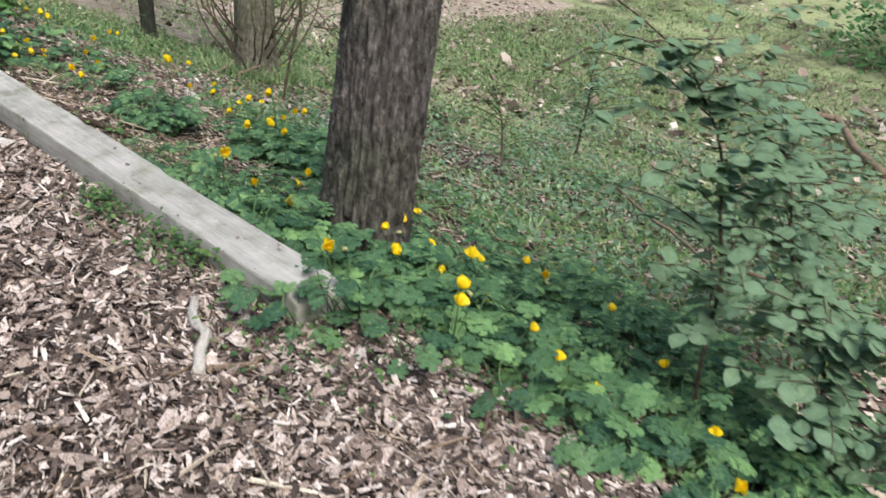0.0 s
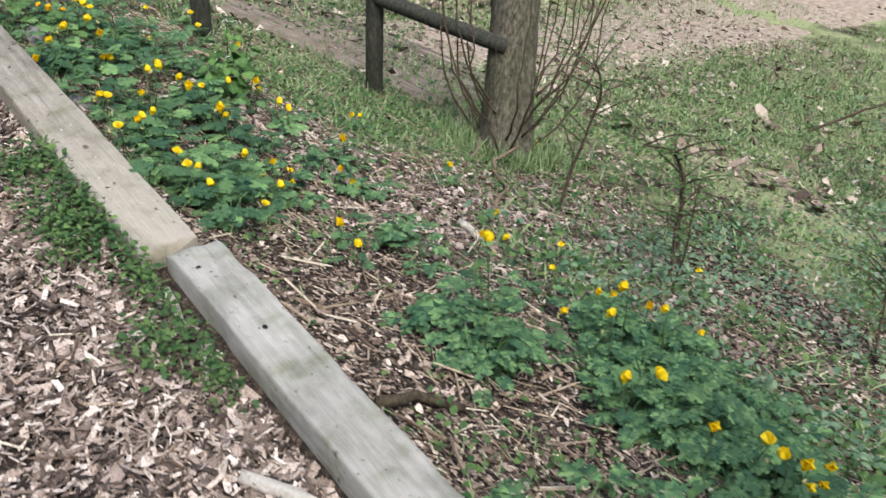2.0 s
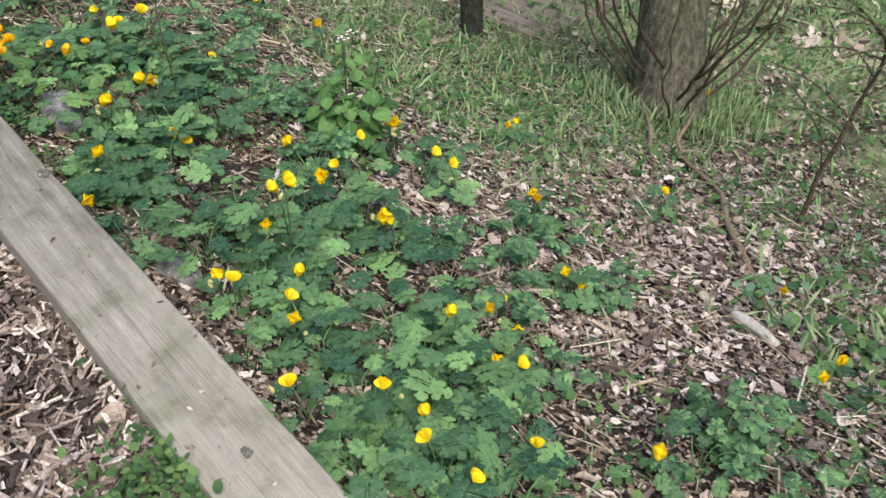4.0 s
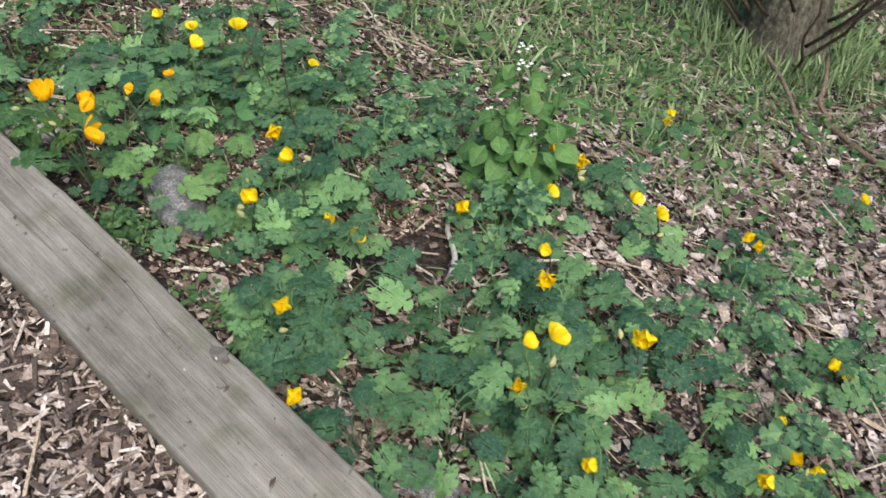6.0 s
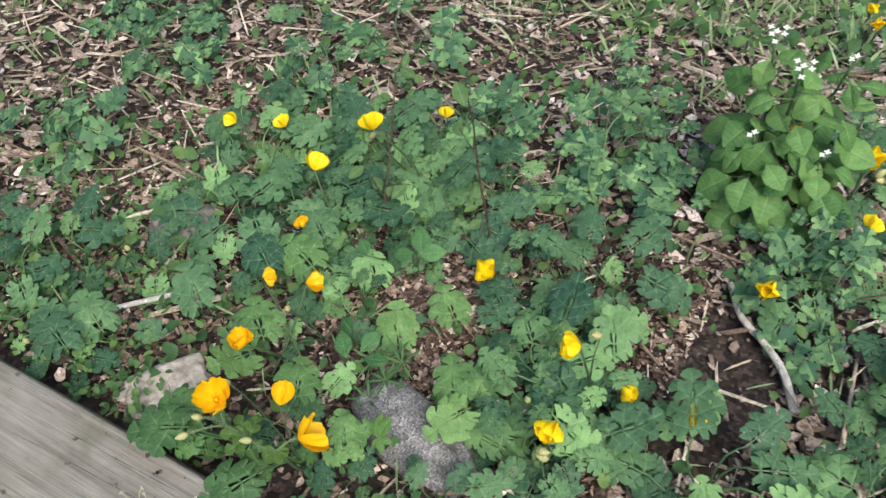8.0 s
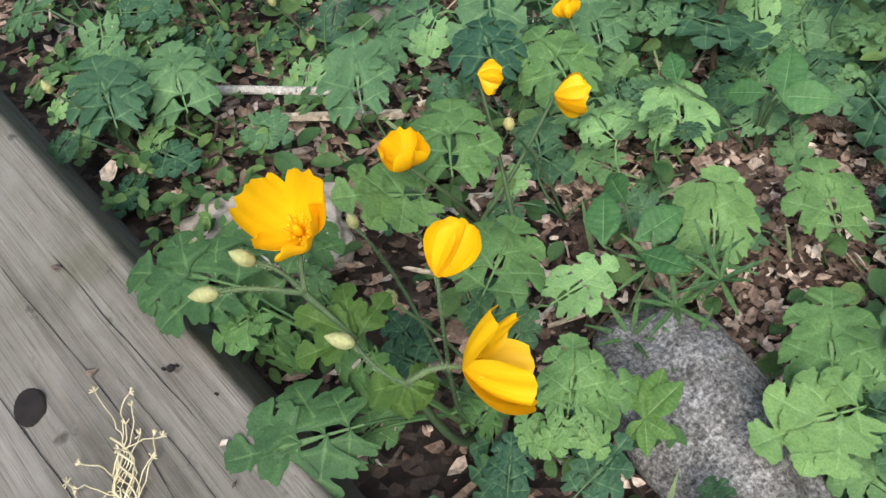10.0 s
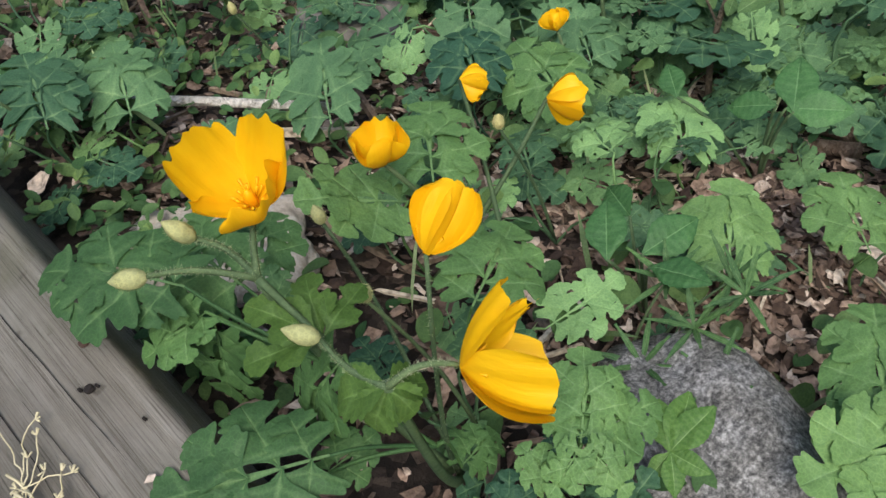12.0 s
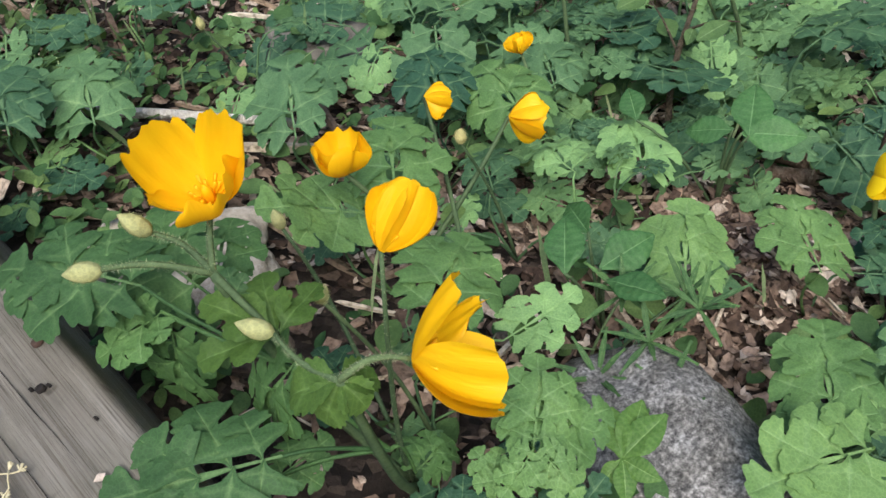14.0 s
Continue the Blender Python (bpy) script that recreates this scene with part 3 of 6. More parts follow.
loose("leaf_litter", 30000, beyond, (0.05, 0.03, 0.45), MAT_LITTER, "dry leaf litter on the woodland floor beside the path", "leaf litter", 0.4, True, 0.02)


def bare_band(n):
    x = rng.uniform(0.7, 2.2, n)
    return x, -1.0 - 0.35 * (x - 1.0) + rng.normal(0, 0.5, n)


loose("leaf_litter", 13000, bare_band, (0.019, 0.03, 0.4), MAT_PATH_LITTER, "pale crumbled dead leaves on the bare part of the bank", "leaf litter", 0.4, True, 0.02)
# ---- leaves ----
# One side of a leaflet, in lengths of it: outline x, y and where its rib leaves the middle one.
OUTLINE = [(0.0, 0.012, 0.0), (0.09, 0.045, 0.05), (0.18, 0.12, 0.1), (0.25, 0.26, 0.15), (0.32, 0.39, 0.2), (0.43, 0.46, 0.27), (0.55, 0.425, 0.33), (0.6, 0.3, 0.4), (0.595, 0.165, 0.48), (0.67, 0.175, 0.55), (0.72, 0.285, 0.6), (0.8, 0.32, 0.66), (0.89, 0.27, 0.74), (0.945, 0.165, 0.84), (0.985, 0.1, 0.91), (1.0, 0.0, 1.0)]
ROUND = [(0.0, 0.012, 0.0), (0.08, 0.1, 0.05), (0.17, 0.27, 0.1), (0.28, 0.4, 0.2), (0.43, 0.47, 0.3), (0.6, 0.47, 0.42), (0.76, 0.4, 0.56), (0.89, 0.28, 0.72), (0.97, 0.14, 0.87), (1.0, 0.0, 1.0)]


def leaflet(origin, angle, length, width, steps, rs, deep=0.4, outline=OUTLINE):
    """A leaflet along angle: a wedge-shaped base, a round lobe on each side and a round end, with scalloped edges. Corners, faces, vein weights."""
    n = max(8, steps // 2)
    fine = n > 15
    gain = width / length / 0.8
    verts, vein, faces = [], [], []
    rings = (0.0, 0.1, 0.55, 1.0) if fine else (0.0, 0.5, 1.0)
    for side in (1, -1):
        off, phase = len(verts), rs.uniform(0, 3.1)
        warp = [rs.uniform(-0.035, 0.035) for _ in outline]
        teeth = rs.uniform(8.0, 9.5)
        for i in range(n + 1):
            u = i / n * (len(outline) - 1)
            k = min(int(u), len(outline) - 2)
            f = u - k
            p = [outline[max(0, min(len(outline) - 1, k + d))] for d in (-1, 0, 1, 2)]
            x, y, m = (0.5 * (2 * p[1][q] + (p[2][q] - p[0][q]) * f + (2 * p[0][q] - 5 * p[1][q] + 4 * p[2][q] - p[3][q]) * f * f + (3 * p[1][q] - p[0][q] - 3 * p[2][q] + p[3][q]) * f ** 3) for q in range(3))
            y += (warp[k] * (1 - f) + warp[k + 1] * f) * min(1.0, 4 * y)
            along_edge = i / n * 15
            sinus = math.exp(-((along_edge - 8) / 0.9) ** 2) if outline is OUTLINE else 0.0
            y *= 1 + (0.4 - deep) * 1.6 * sinus
            if fine:
                bite = (abs(math.sin(teeth * math.pi * i / n + phase)) - 0.5) * 0.085 * min(1.0, max(0.0, (x - 0.15) * 6)) * (1 - 0.7 * sinus)
                x, y = x + bite * (x - m), y + bite * max(y, 0.12)
                x, y = m + (x - m) * (1 + bite * 1.2), y * (1 + bite * 1.2)
            for r in rings:
                verts.append(((m + (x - m) * r) * length, side * max(0.0, y) * r * gain * length, 0.0))
                rib = max(math.exp(-((along_edge - 4.7) / 0.4) ** 2), math.exp(-((along_edge - 10.8) / 0.4) ** 2))
                vein.append(0.3 if r == 0 and i < n else (0.16 * rib * (1 - 0.7 * r) if r > 0.1 else 0.15 * rib))
        w = len(rings)
        for i in range(n):
            for q in range(w - 1):
                c = off + i * w + q
                faces.append((c, c + w, c + w + 1, c + 1) if side < 0 else (c, c + 1, c + w + 1, c + w))
    ca, sa = math.cos(angle), math.sin(angle)
    return [(origin[0] + x * ca - y * sa, origin[1] + x * sa + y * ca, z) for x, y, z in verts], faces, vein


def blade(length, rs, steps=16, droop=None, deep=0.4, full=1.0, broad=1.0):
    """A pinnate leaf blade along +x: two pairs of leaflets on the rib and a fused three-part end."""
    w = length * 0.008
    verts = [(length * x, side * w * q, 0) for x, q in ((0.0, 1.0), (0.3, 1.4), (0.5, 3.5)) for side in (-1, 0, 1)]
    faces, vein = [(1, 0, 3, 4), (2, 1, 4, 5), (4, 3, 6, 7), (5, 4, 7, 8)], [0.25, 0.25, 0.25, 0.1, 0.3, 0.1, 0.0, 0.3, 0.0]
    plan = []
    for at, size, wide, ang in ((0.1, 0.33, 0.33, 76), (0.28, 0.44, 0.41, 64)):
        for side in (1, -1):
            plan.append((at + rs.uniform(-0.03, 0.03), side * (ang + rs.uniform(-9, 9)), size * rs.uniform(0.85, 1.12), wide))
    plan += [(0.49, 48 + rs.uniform(-6, 6), 0.42, 0.32), (0.49, -48 + rs.uniform(-6, 6), 0.42, 0.32), (0.47, rs.uniform(-6, 6), 0.54, 0.41)]
    seed, cup = rs.uniform(0, 50), rs.uniform(0.0, 0.3)
    for n, (at, ang, size, wide) in enumerate(plan):
        v, f, q = leaflet((at * length, 0), radians(ang), size * full * length, wide * broad * full * length, steps, rs, deep)
        off = len(verts)
        roll, fold, sag = rs.uniform(-0.12, 0.12), rs.uniform(0.0, 0.1), rs.uniform(0.0, 0.35)
        ca, sa = math.cos(radians(ang)), math.sin(radians(ang))
        for x, y, _ in v:
            u, t = (x - at * length) * ca + y * sa, -(x - at * length) * sa + y * ca
            verts.append((x, y, 0.0006 * (n % 3) + roll * t + fold * abs(t) - sag * u * u / length))
        faces += [tuple(i + off for i in c) for c in f]
        vein += q
    droop = rs.uniform(0.15, 0.7) if droop is None else droop
    out = []
    for (x, y, z), q in zip(verts, vein):
        z += cup * abs(y) * 0.6 - droop * length * 0.3 * (x / length) ** 2 - 0.35 * y * y / length
        z += 0.06 * length * noise.noise(Vector((x * 2.6 / length, y * 2.6 / length, seed))) + 0.018 * length * noise.noise(Vector((x * 9 / length, y * 9 / length, seed)))
        out.append((x, y, z - 0.012 * length * q))
    return out, faces, vein


def leaf_on_stalk(seed, length, stalk, height, steps):
    """A leaf with its stalk, from the plant's base at the origin out along +x."""
    rs = random.Random(seed)
    pts = [(stalk * u, 0.01 * math.sin(3 * u), height * (1 - (1 - u) ** 1.8)) for u in (0, 0.3, 0.6, 0.85, 1.0)]
    tv, tf = tube(pts, [0.0014, 0.0013, 0.0012, 0.001, 0.0008], 5, False)
    bv, bf, q = blade(length, rs, steps, None, 0.55, 0.94, 0.88)
    tilt = Matrix.Translation(pts[-1]) @ Euler((rs.uniform(-0.3, 0.3), rs.uniform(-0.25, 0.3), rs.uniform(-0.3, 0.3))).to_matrix().to_4x4()
    v, f = join((tv, tf), ([tilt @ Vector(p) for p in bv], bf))
    return set_vein(mesh_of("leaf", v, f, MAT_LEAF), [0.1] * len(tv) + q)


LEAVES = [leaf_on_stalk(40 + k, 0.044 + 0.0085 * (k % 4), 0.025 + 0.012 * (k % 3), 0.045 + 0.014 * (k % 5), 66) for k in range(12)]


# ---- flowers ----
def petal_mesh(length, width, lean0, lean1, seed, wrap=0.5, nu=8, nv=9, ruffle=0.05, notch=0.06, mat=None, ragged=0.5, rounding=0.3):
    """A cupped petal rising along +z and leaning to +x; lean0 and lean1 are its angles from the axis at base and tip."""
    rs = random.Random(seed)
    verts, faces = [], []
    x = z = 0.0
    ph, slant = rs.uniform(0, 6), rs.uniform(-1, 1)
    for j in range(nv + 1):
        v = j / nv
        a = radians(lean0 + (lean1 - lean0) * v ** 0.7)
        if j:
            x += length / nv * math.sin(a)
            z += length / nv * math.cos(a)
        w = width * 0.5 * (0.25 + 0.75 * math.sin(math.pi / 2 * min(1.0, v / 0.62)) ** 0.8)
        if v > 0.7:
            w *= 1 - rounding * ((v - 0.7) / 0.3) ** 2
        for i in range(nu + 1):
            u = -1 + 2 * i / nu
            bend = wrap * w * u * u
            rip = ruffle * width * v * (math.sin(4 * u + ph) * 0.6 + 0.25 * math.sin(11 * u + 2 * ph))
            top = -notch * length * v ** 3 * (abs(u) ** 4 * 0.9 + 0.8 * slant * u + 0.3 * math.sin(5 * u + ph) + 0.14 * math.sin(15 * u + ph) + ragged * noise.noise(Vector((u * 4.5, seed, 0))))
            px = x - bend * math.cos(a) * 0.9 + rip * math.cos(a) + top * math.sin(a)
            pz = z + bend * math.sin(a) * 0.5 - rip * math.sin(a) + top * math.cos(a)
            verts.append((px, w * u * (1 - 0.12 * wrap * u * u), pz))
    for j in range(nv):
        for i in range(nu):
            q = j * (nu + 1) + i
            faces.append((q, q + 1, q + nu + 2, q + nu + 1))
    return mesh_of("petal", verts, faces, mat or MAT_PETAL)


def centre_mesh(mat):
    """Pistil with a ring of stamens."""
    pieces = [tube([(0, 0, 0), (0, 0, 0.003), (0, 0, 0.007), (0, 0, 0.01)], [0.0015, 0.0022, 0.002, 0.0008], 6)]
    for k in range(14):
        a = k * 2.4
        r = 0.003 + 0.001 * (k % 3)
        pieces.append(tube([(0, 0, 0), (r * math.cos(a), r * math.sin(a), 0.005), (r * 1.4 * math.cos(a), r * 1.4 * math.sin(a), 0.0075)], [0.0003, 0.0003, 0.0007], 4))
    return mesh_of("stamens", *join(*pieces), mat)


CENTRE, GOLD_CENTRE = centre_mesh(MAT_PETAL), centre_mesh(MAT_GOLD)
CUPS = [[petal_mesh(0.022, 0.032, 58, -12, 5 + k, 0.4, 10, 10, 0.06, 0.1, None, 0.8, 0.3) for k in range(4)],
        [petal_mesh(0.022, 0.034, 60, -10, 15 + k, 0.35, 10, 10, 0.07, 0.12, None, 0.9, 0.25) for k in range(4)],
        [petal_mesh(0.022, 0.034, 64, -4, 25 + k, 0.3, 10, 10, 0.08, 0.12, None, 0.9, 0.25) for k in range(4)]]


def stem_mesh(points, r=0.0016, name="stem"):
    n = len(points) - 1
    return mesh_of(name, *tube(points, [r * (1.25 - 0.45 * i / n) for i in range(n + 1)], 6), MAT_STEM)


def hair_mesh(points, r, seed, count=70, length=0.0013):
    """Fine pale hairs standing out from a stem."""
    rs = random.Random(seed)
    pts = [Vector(p) for p in points]
    verts, faces = [], []
    for k in range(count):
        u = rs.random() * (len(pts) - 1)
        i = min(int(u), len(pts) - 2)
        d = (pts[i + 1] - pts[i]).normalized()
        side = d.orthogonal().normalized()
        side = (Matrix.Rotation(rs.uniform(0, 6.28), 3, d) @ side).normalized()
        p = pts[i].lerp(pts[i + 1], u - i) + side * r * 0.8
        t = p + (side + d * rs.uniform(-0.3, 0.5)) * length * rs.uniform(0.6, 1.2)
        w = d.cross(side) * 0.00005
        n = len(verts)
        verts += [p - w, p + w, t, p + d * 0.00012]
        faces += [(n, n + 1, n + 2), (n + 1, n + 3, n + 2)]
    return mesh_of("hairs", verts, faces, MAT_HAIR)


def bud_mesh():
    """A pointed bud, thick with short hairs."""
    v, f = tube([(0, 0, 0), (0, 0, 0.0015), (0, 0, 0.004), (0, 0, 0.0075), (0, 0, 0.0108), (0, 0, 0.0135), (0, 0, 0.015)], [0.0008, 0.0026, 0.0038, 0.004, 0.003, 0.0014, 0.0003], 12)
    rs = random.Random(4)
    for k in range(460):
        a, z = rs.uniform(0, 6.28), rs.uniform(0.001, 0.012)
        r = float(np.interp(z, [0, 0.0015, 0.004, 0.0075, 0.0108, 0.0135], [0.0008, 0.0026, 0.0038, 0.004, 0.003, 0.0014]))
        d = Vector((math.cos(a), math.sin(a), rs.uniform(-0.2, 0.6)))
        p = Vector((r * math.cos(a), r * math.sin(a), z))
        w = Vector((-math.sin(a), math.cos(a), 0)) * 0.00005
        n = len(v)
        v += [p - w, p + w, p + d * rs.uniform(0.0006, 0.0018)]
        f.append((n, n + 1, n + 2))
    return mesh_of("bud", v, f, MAT_BUD)


BUD = bud_mesh()


def curve(a, b, sag, n=8):
    """Points from a to b, bowed by the vector sag."""
    a, b, s = Vector(a), Vector(b), Vector(sag)
    return [a.lerp(b, i / n) + s * math.sin(math.pi * i / n) for i in range(n + 1)]


def along(axis, roll=0.0):
    """A turn that brings +z onto axis."""
    return Vector(axis).to_track_quat("Z", "Y").to_matrix().to_4x4() @ Euler((0, 0, roll)).to_matrix().to_4x4()


def facing(axis, toward):
    """A turn that brings +z onto axis and +x as near to toward as it can."""
    z = Vector(axis).normalized()
    x = Vector(toward)
    x = (x - z * x.dot(z)).normalized()
    return Matrix((x, z.cross(x), z)).transposed().to_4x4()


def add_flower(plant, m, petals, scale=1.0):
    """A flower on its plant: the stamens carry the petals."""
    fl = part("flower", GOLD_CENTRE if petals[0].materials[0] == MAT_GOLD else CENTRE, plant, "golden yellow four-petalled flower", m @ Matrix.Diagonal((scale, scale, scale, 1)))
    for k, me in enumerate(petals):
        part("petal", me, fl, "", Euler((0, 0, k * 2 * math.pi / len(petals) + 0.2 * (k % 2))).to_matrix().to_4x4() @ Matrix.Translation((0.001, 0, 0.0005 * (k % 2))))
    return fl


def poppy(seed, leaves, flower=None, buds=0, height=0.12):
    """A woodland poppy at the origin; with a flower its head stands at (0, 0, height)."""
    rs = random.Random(seed)
    plant = new("woodland_poppy")
    a0 = rs.uniform(0, 6.28)
    for k in range(leaves):
        a = a0 + k * 2.4 + rs.uniform(-0.3, 0.3)
        s = rs.uniform(0.75, 1.1) if leaves > 2 else rs.uniform(0.6, 0.8)
        part("leaf", LEAVES[rs.randrange(12)], plant, "", Matrix.LocRotScale((rs.uniform(-0.01, 0.01), rs.uniform(-0.01, 0.01), 0), Euler((0, 0, a)), (s, s, s * rs.uniform(0.7, 1.1))))
    if flower is not None:
        part("stem", stem_mesh(curve((0.01, -0.01, 0), (0, 0, height), (0.008, 0.006, 0), 5)), plant)
        tilt = Euler((rs.uniform(0.75, 1.3), rs.uniform(-0.2, 0.2), rs.uniform(0, 6.28))).to_matrix().to_4x4()
        add_flower(plant, Matrix.Translation((0, 0, height)) @ tilt, CUPS[flower])
    for k in range(buds):
        a = rs.uniform(0, 6.28)
        tip = Vector((0.03 * math.cos(a), 0.03 * math.sin(a), height * rs.uniform(0.75, 1.0)))
        st = part("bud_stalk", stem_mesh([(0, 0, height * 0.4), (tip.x * 0.5, tip.y * 0.5, height * 0.75), tip], 0.0009, "bud_stalk"), plant)
        part("bud", BUD, st, "pale green hairy bud", Matrix.Translation(tip) @ Euler((rs.uniform(-1.2, 1.2), rs.uniform(-1.2, 1.2), 0)).to_matrix().to_4x4())
    return plant


rs_all = random.Random(99)


def stand(proto, x, y, turn, size):
    return copy_thing(proto, Matrix.LocRotScale((x, y, land_at(x, y)), Euler((rs_all.uniform(-0.1, 0.1), rs_all.uniform(-0.1, 0.25), turn)), (size, size, size)))


def stand_head(proto, height, x, y, h, size):
    """Set a flowering plant so that its head is at x, y and h over the soil."""
    m = Matrix.LocRotScale(None, Euler((rs_all.uniform(-0.15, 0.15), rs_all.uniform(-0.15, 0.15), rs_all.uniform(0, 6.28))), (size, size, size))
    head = Vector((x, y, land_at(x, y) + h))
    return copy_thing(proto, Matrix.Translation(head - m @ Vector((0, 0, height))) @ m)


FLOWERING = [tagged(poppy(100 + k, 5 + k % 2, (0, 1, 0, 2, 1, 0, 0, 1)[k], (1, 0, 2, 0, 1, 0, 1, 0)[k]), "woodland poppy with lobed green leaves and a yellow flower", "flowering plant", "flowering poppies on the bank") for k in range(8)]
LOW = [tagged(poppy(150 + k, 4 + k % 2, (0, 1, 0, 1)[k], (0, 1, 0, 0)[k], 0.075), "low woodland poppy with a yellow flower close to the soil", "flowering plant", "flowering poppies on the bank") for k in range(4)]
TALL = [tagged(poppy(170 + k, 6, (0, 1, 0, 2)[k], k % 2, 0.19), "tall woodland poppy with lobed green leaves and a yellow flower", "flowering plant", "flowering poppies on the bank") for k in range(4)]
SPARSE = [tagged(poppy(190 + k, 2, k, 0, 0.08), "slight woodland poppy with two leaves and a yellow flower", "flowering plant", "flowering poppies on the bank") for k in range(2)]
LEAFY = [tagged(poppy(200 + k, 6 + k % 3), "low woodland poppy with lobed green leaves, not in flower", "plant", "leafy poppies on the bank") for k in range(6)]

# Flower heads: x, y and z, by stretch of the bank.
BY_TREE = [(0.11, -4.54, -0.11), (0.33, -4.42, -0.23), (0.22, -4.22, -0.17), (0.56, -4.20, -0.32), (0.25, -4.12, -0.18), (0.34, -3.99, -0.22), (0.72, -3.96, -0.36), (0.16, -3.94, -0.10), (0.22, -3.89, -0.11), (0.39, -3.83, -0.25), (0.71, -3.77, -0.34), (1.06, -3.70, -0.51), (0.50, -3.69, -0.24), (0.75, -3.67, -0.36), (0.08, -3.65, -0.06), (0.45, -3.65, -0.28), (0.62, -3.62, -0.33), (0.31, -3.61, -0.18), (0.37, -3.54, -0.17), (0.56, -3.50, -0.31), (0.52, -3.42, -0.25), (0.75, -3.28, -0.37), (0.30, -3.26, -0.18), (0.20, -3.14, -0.06), (0.33, -3.07, -0.21)]
LOWER_CLUMP = [(0.97, -3.04, -0.47), (0.52, -3.00, -0.30), (0.67, -2.89, -0.35), (0.87, -2.87, -0.41), (0.93, -2.87, -0.44), (0.90, -2.84, -0.39), (1.06, -2.82, -0.50), (0.85, -2.81, -0.37), (0.87, -2.76, -0.38), (0.72, -2.72, -0.28), (0.80, -2.51, -0.34), (0.75, -2.48, -0.34), (0.88, -2.31, -0.33), (1.19, -2.25, -0.47), (1.43, -2.23, -0.67), (1.05, -2.21, -0.37), (1.17, -2.20, -0.48), (0.91, -2.14, -0.43), (1.26, -2.00, -0.59), (1.23, -1.98, -0.58), (0.75, -1.98, -0.24), (1.15, -1.86, -0.54), (1.98, -1.83, -0.87), (0.54, -1.71, -0.32), (1.43, -1.63, -0.67), (1.07, -1.61, -0.51), (1.19, -1.61, -0.57), (0.58, -1.56, -0.34)]
MIDDLE = [(0.25, -1.49, -0.16), (0.42, -1.45, -0.31), (0.24, -1.41, -0.14), (1.35, -1.38, -0.63), (0.30, -1.34, -0.19), (0.55, -1.28, -0.34), (0.51, -1.28, -0.31), (0.26, -1.28, -0.16), (0.52, -1.27, -0.31), (0.13, -1.25, -0.07), (0.66, -1.17, -0.41), (0.61, -1.14, -0.34), (0.53, -1.14, -0.29), (0.94, -1.13, -0.54), (0.91, -1.11, -0.50), (0.69, -1.10, -0.41), (0.88, -1.09, -0.45), (0.24, -1.09, -0.13), (0.26, -1.03, -0.15), (0.19, -0.99, -0.09), (0.33, -0.97, -0.17), (0.19, -0.96, -0.09), (1.50, -0.91, -0.68), (0.58, -0.88, -0.24), (0.60, -0.87, -0.28), (1.05, -0.85, -0.48), (0.39, -0.84, -0.08), (0.35, -0.82, -0.17), (1.06, -0.82, -0.48), (0.37, -0.81, -0.10)]
BY_STONES = [(0.55, -0.71, -0.22), (0.90, -0.70, -0.38), (0.61, -0.67, -0.25), (0.10, -0.66, -0.06), (0.89, -0.65, -0.37), (0.18, -0.56, -0.05), (0.74, -0.56, -0.29), (0.88, -0.53, -0.33), (0.61, -0.48, -0.28), (0.37, -0.46, -0.17), (1.34, -0.46, -0.59), (1.39, -0.45, -0.61), (0.94, -0.43, -0.41), (2.52, -0.39, -1.04), (0.38, -0.38, -0.19), (0.29, -0.35, -0.08), (0.37, -0.34, -0.07), (0.45, -0.16, -0.18), (0.54, 0.03, -0.11), (0.70, 0.05, -0.32), (0.47, 0.09, -0.14), (0.54, 0.21, -0.20), (0.51, 0.27, -0.18), (0.85, 0.43, -0.30)]
for n, (x, y, z) in enumerate(BY_TREE + LOWER_CLUMP + MIDDLE + BY_STONES):
    h = max(0.05, z - land_at(x, y))
    if math.hypot((x - 0.47) / 0.16, (y + 0.46) / 0.12) < 1 or math.hypot((x - 0.44) / 0.1, (y + 0.15) / 0.08) < 1:
        stand_head(SPARSE[n % 2], 0.08, x, y, h, min(1.1, max(0.8, h / 0.08)))
    elif h > 0.155:
        stand_head(TALL[n % 4], 0.19, x, y, h, min(1.15, max(0.85, h / 0.19)))
    elif h < 0.085:
        stand_head(LOW[n % 4], 0.075, x, y, h, min(1.1, max(0.8, h / 0.075)))
    else:
        stand_head(FLOWERING[n % 8], 0.12, x, y, h, min(1.2, max(0.85, h / 0.12)))

MASS = []
# Leafy clumps: x, y, spread in x, spread in y, count.
CLUMPS_BY_TREE = [(0.85, -4.0, 0.15, 0.2, 24), (0.6, -4.4, 0.15, 0.15, 22), (0.1, -4.3, 0.08, 0.15, 5), (0.2, -4.12, 0.12, 0.18, 9), (0.4, -4.45, 0.16, 0.2, 10), (0.5, -3.85, 0.33, 0.4, 66), (0.3, -3.5, 0.2, 0.3, 34), (0.75, -3.5, 0.3, 0.3, 12), (0.35, -3.0, 0.16, 0.22, 16), (0.95, -2.62, 0.2, 0.25, 56), (1.17, -2.25, 0.2, 0.22, 34), (0.55, -2.2, 0.11, 0.14, 12)]
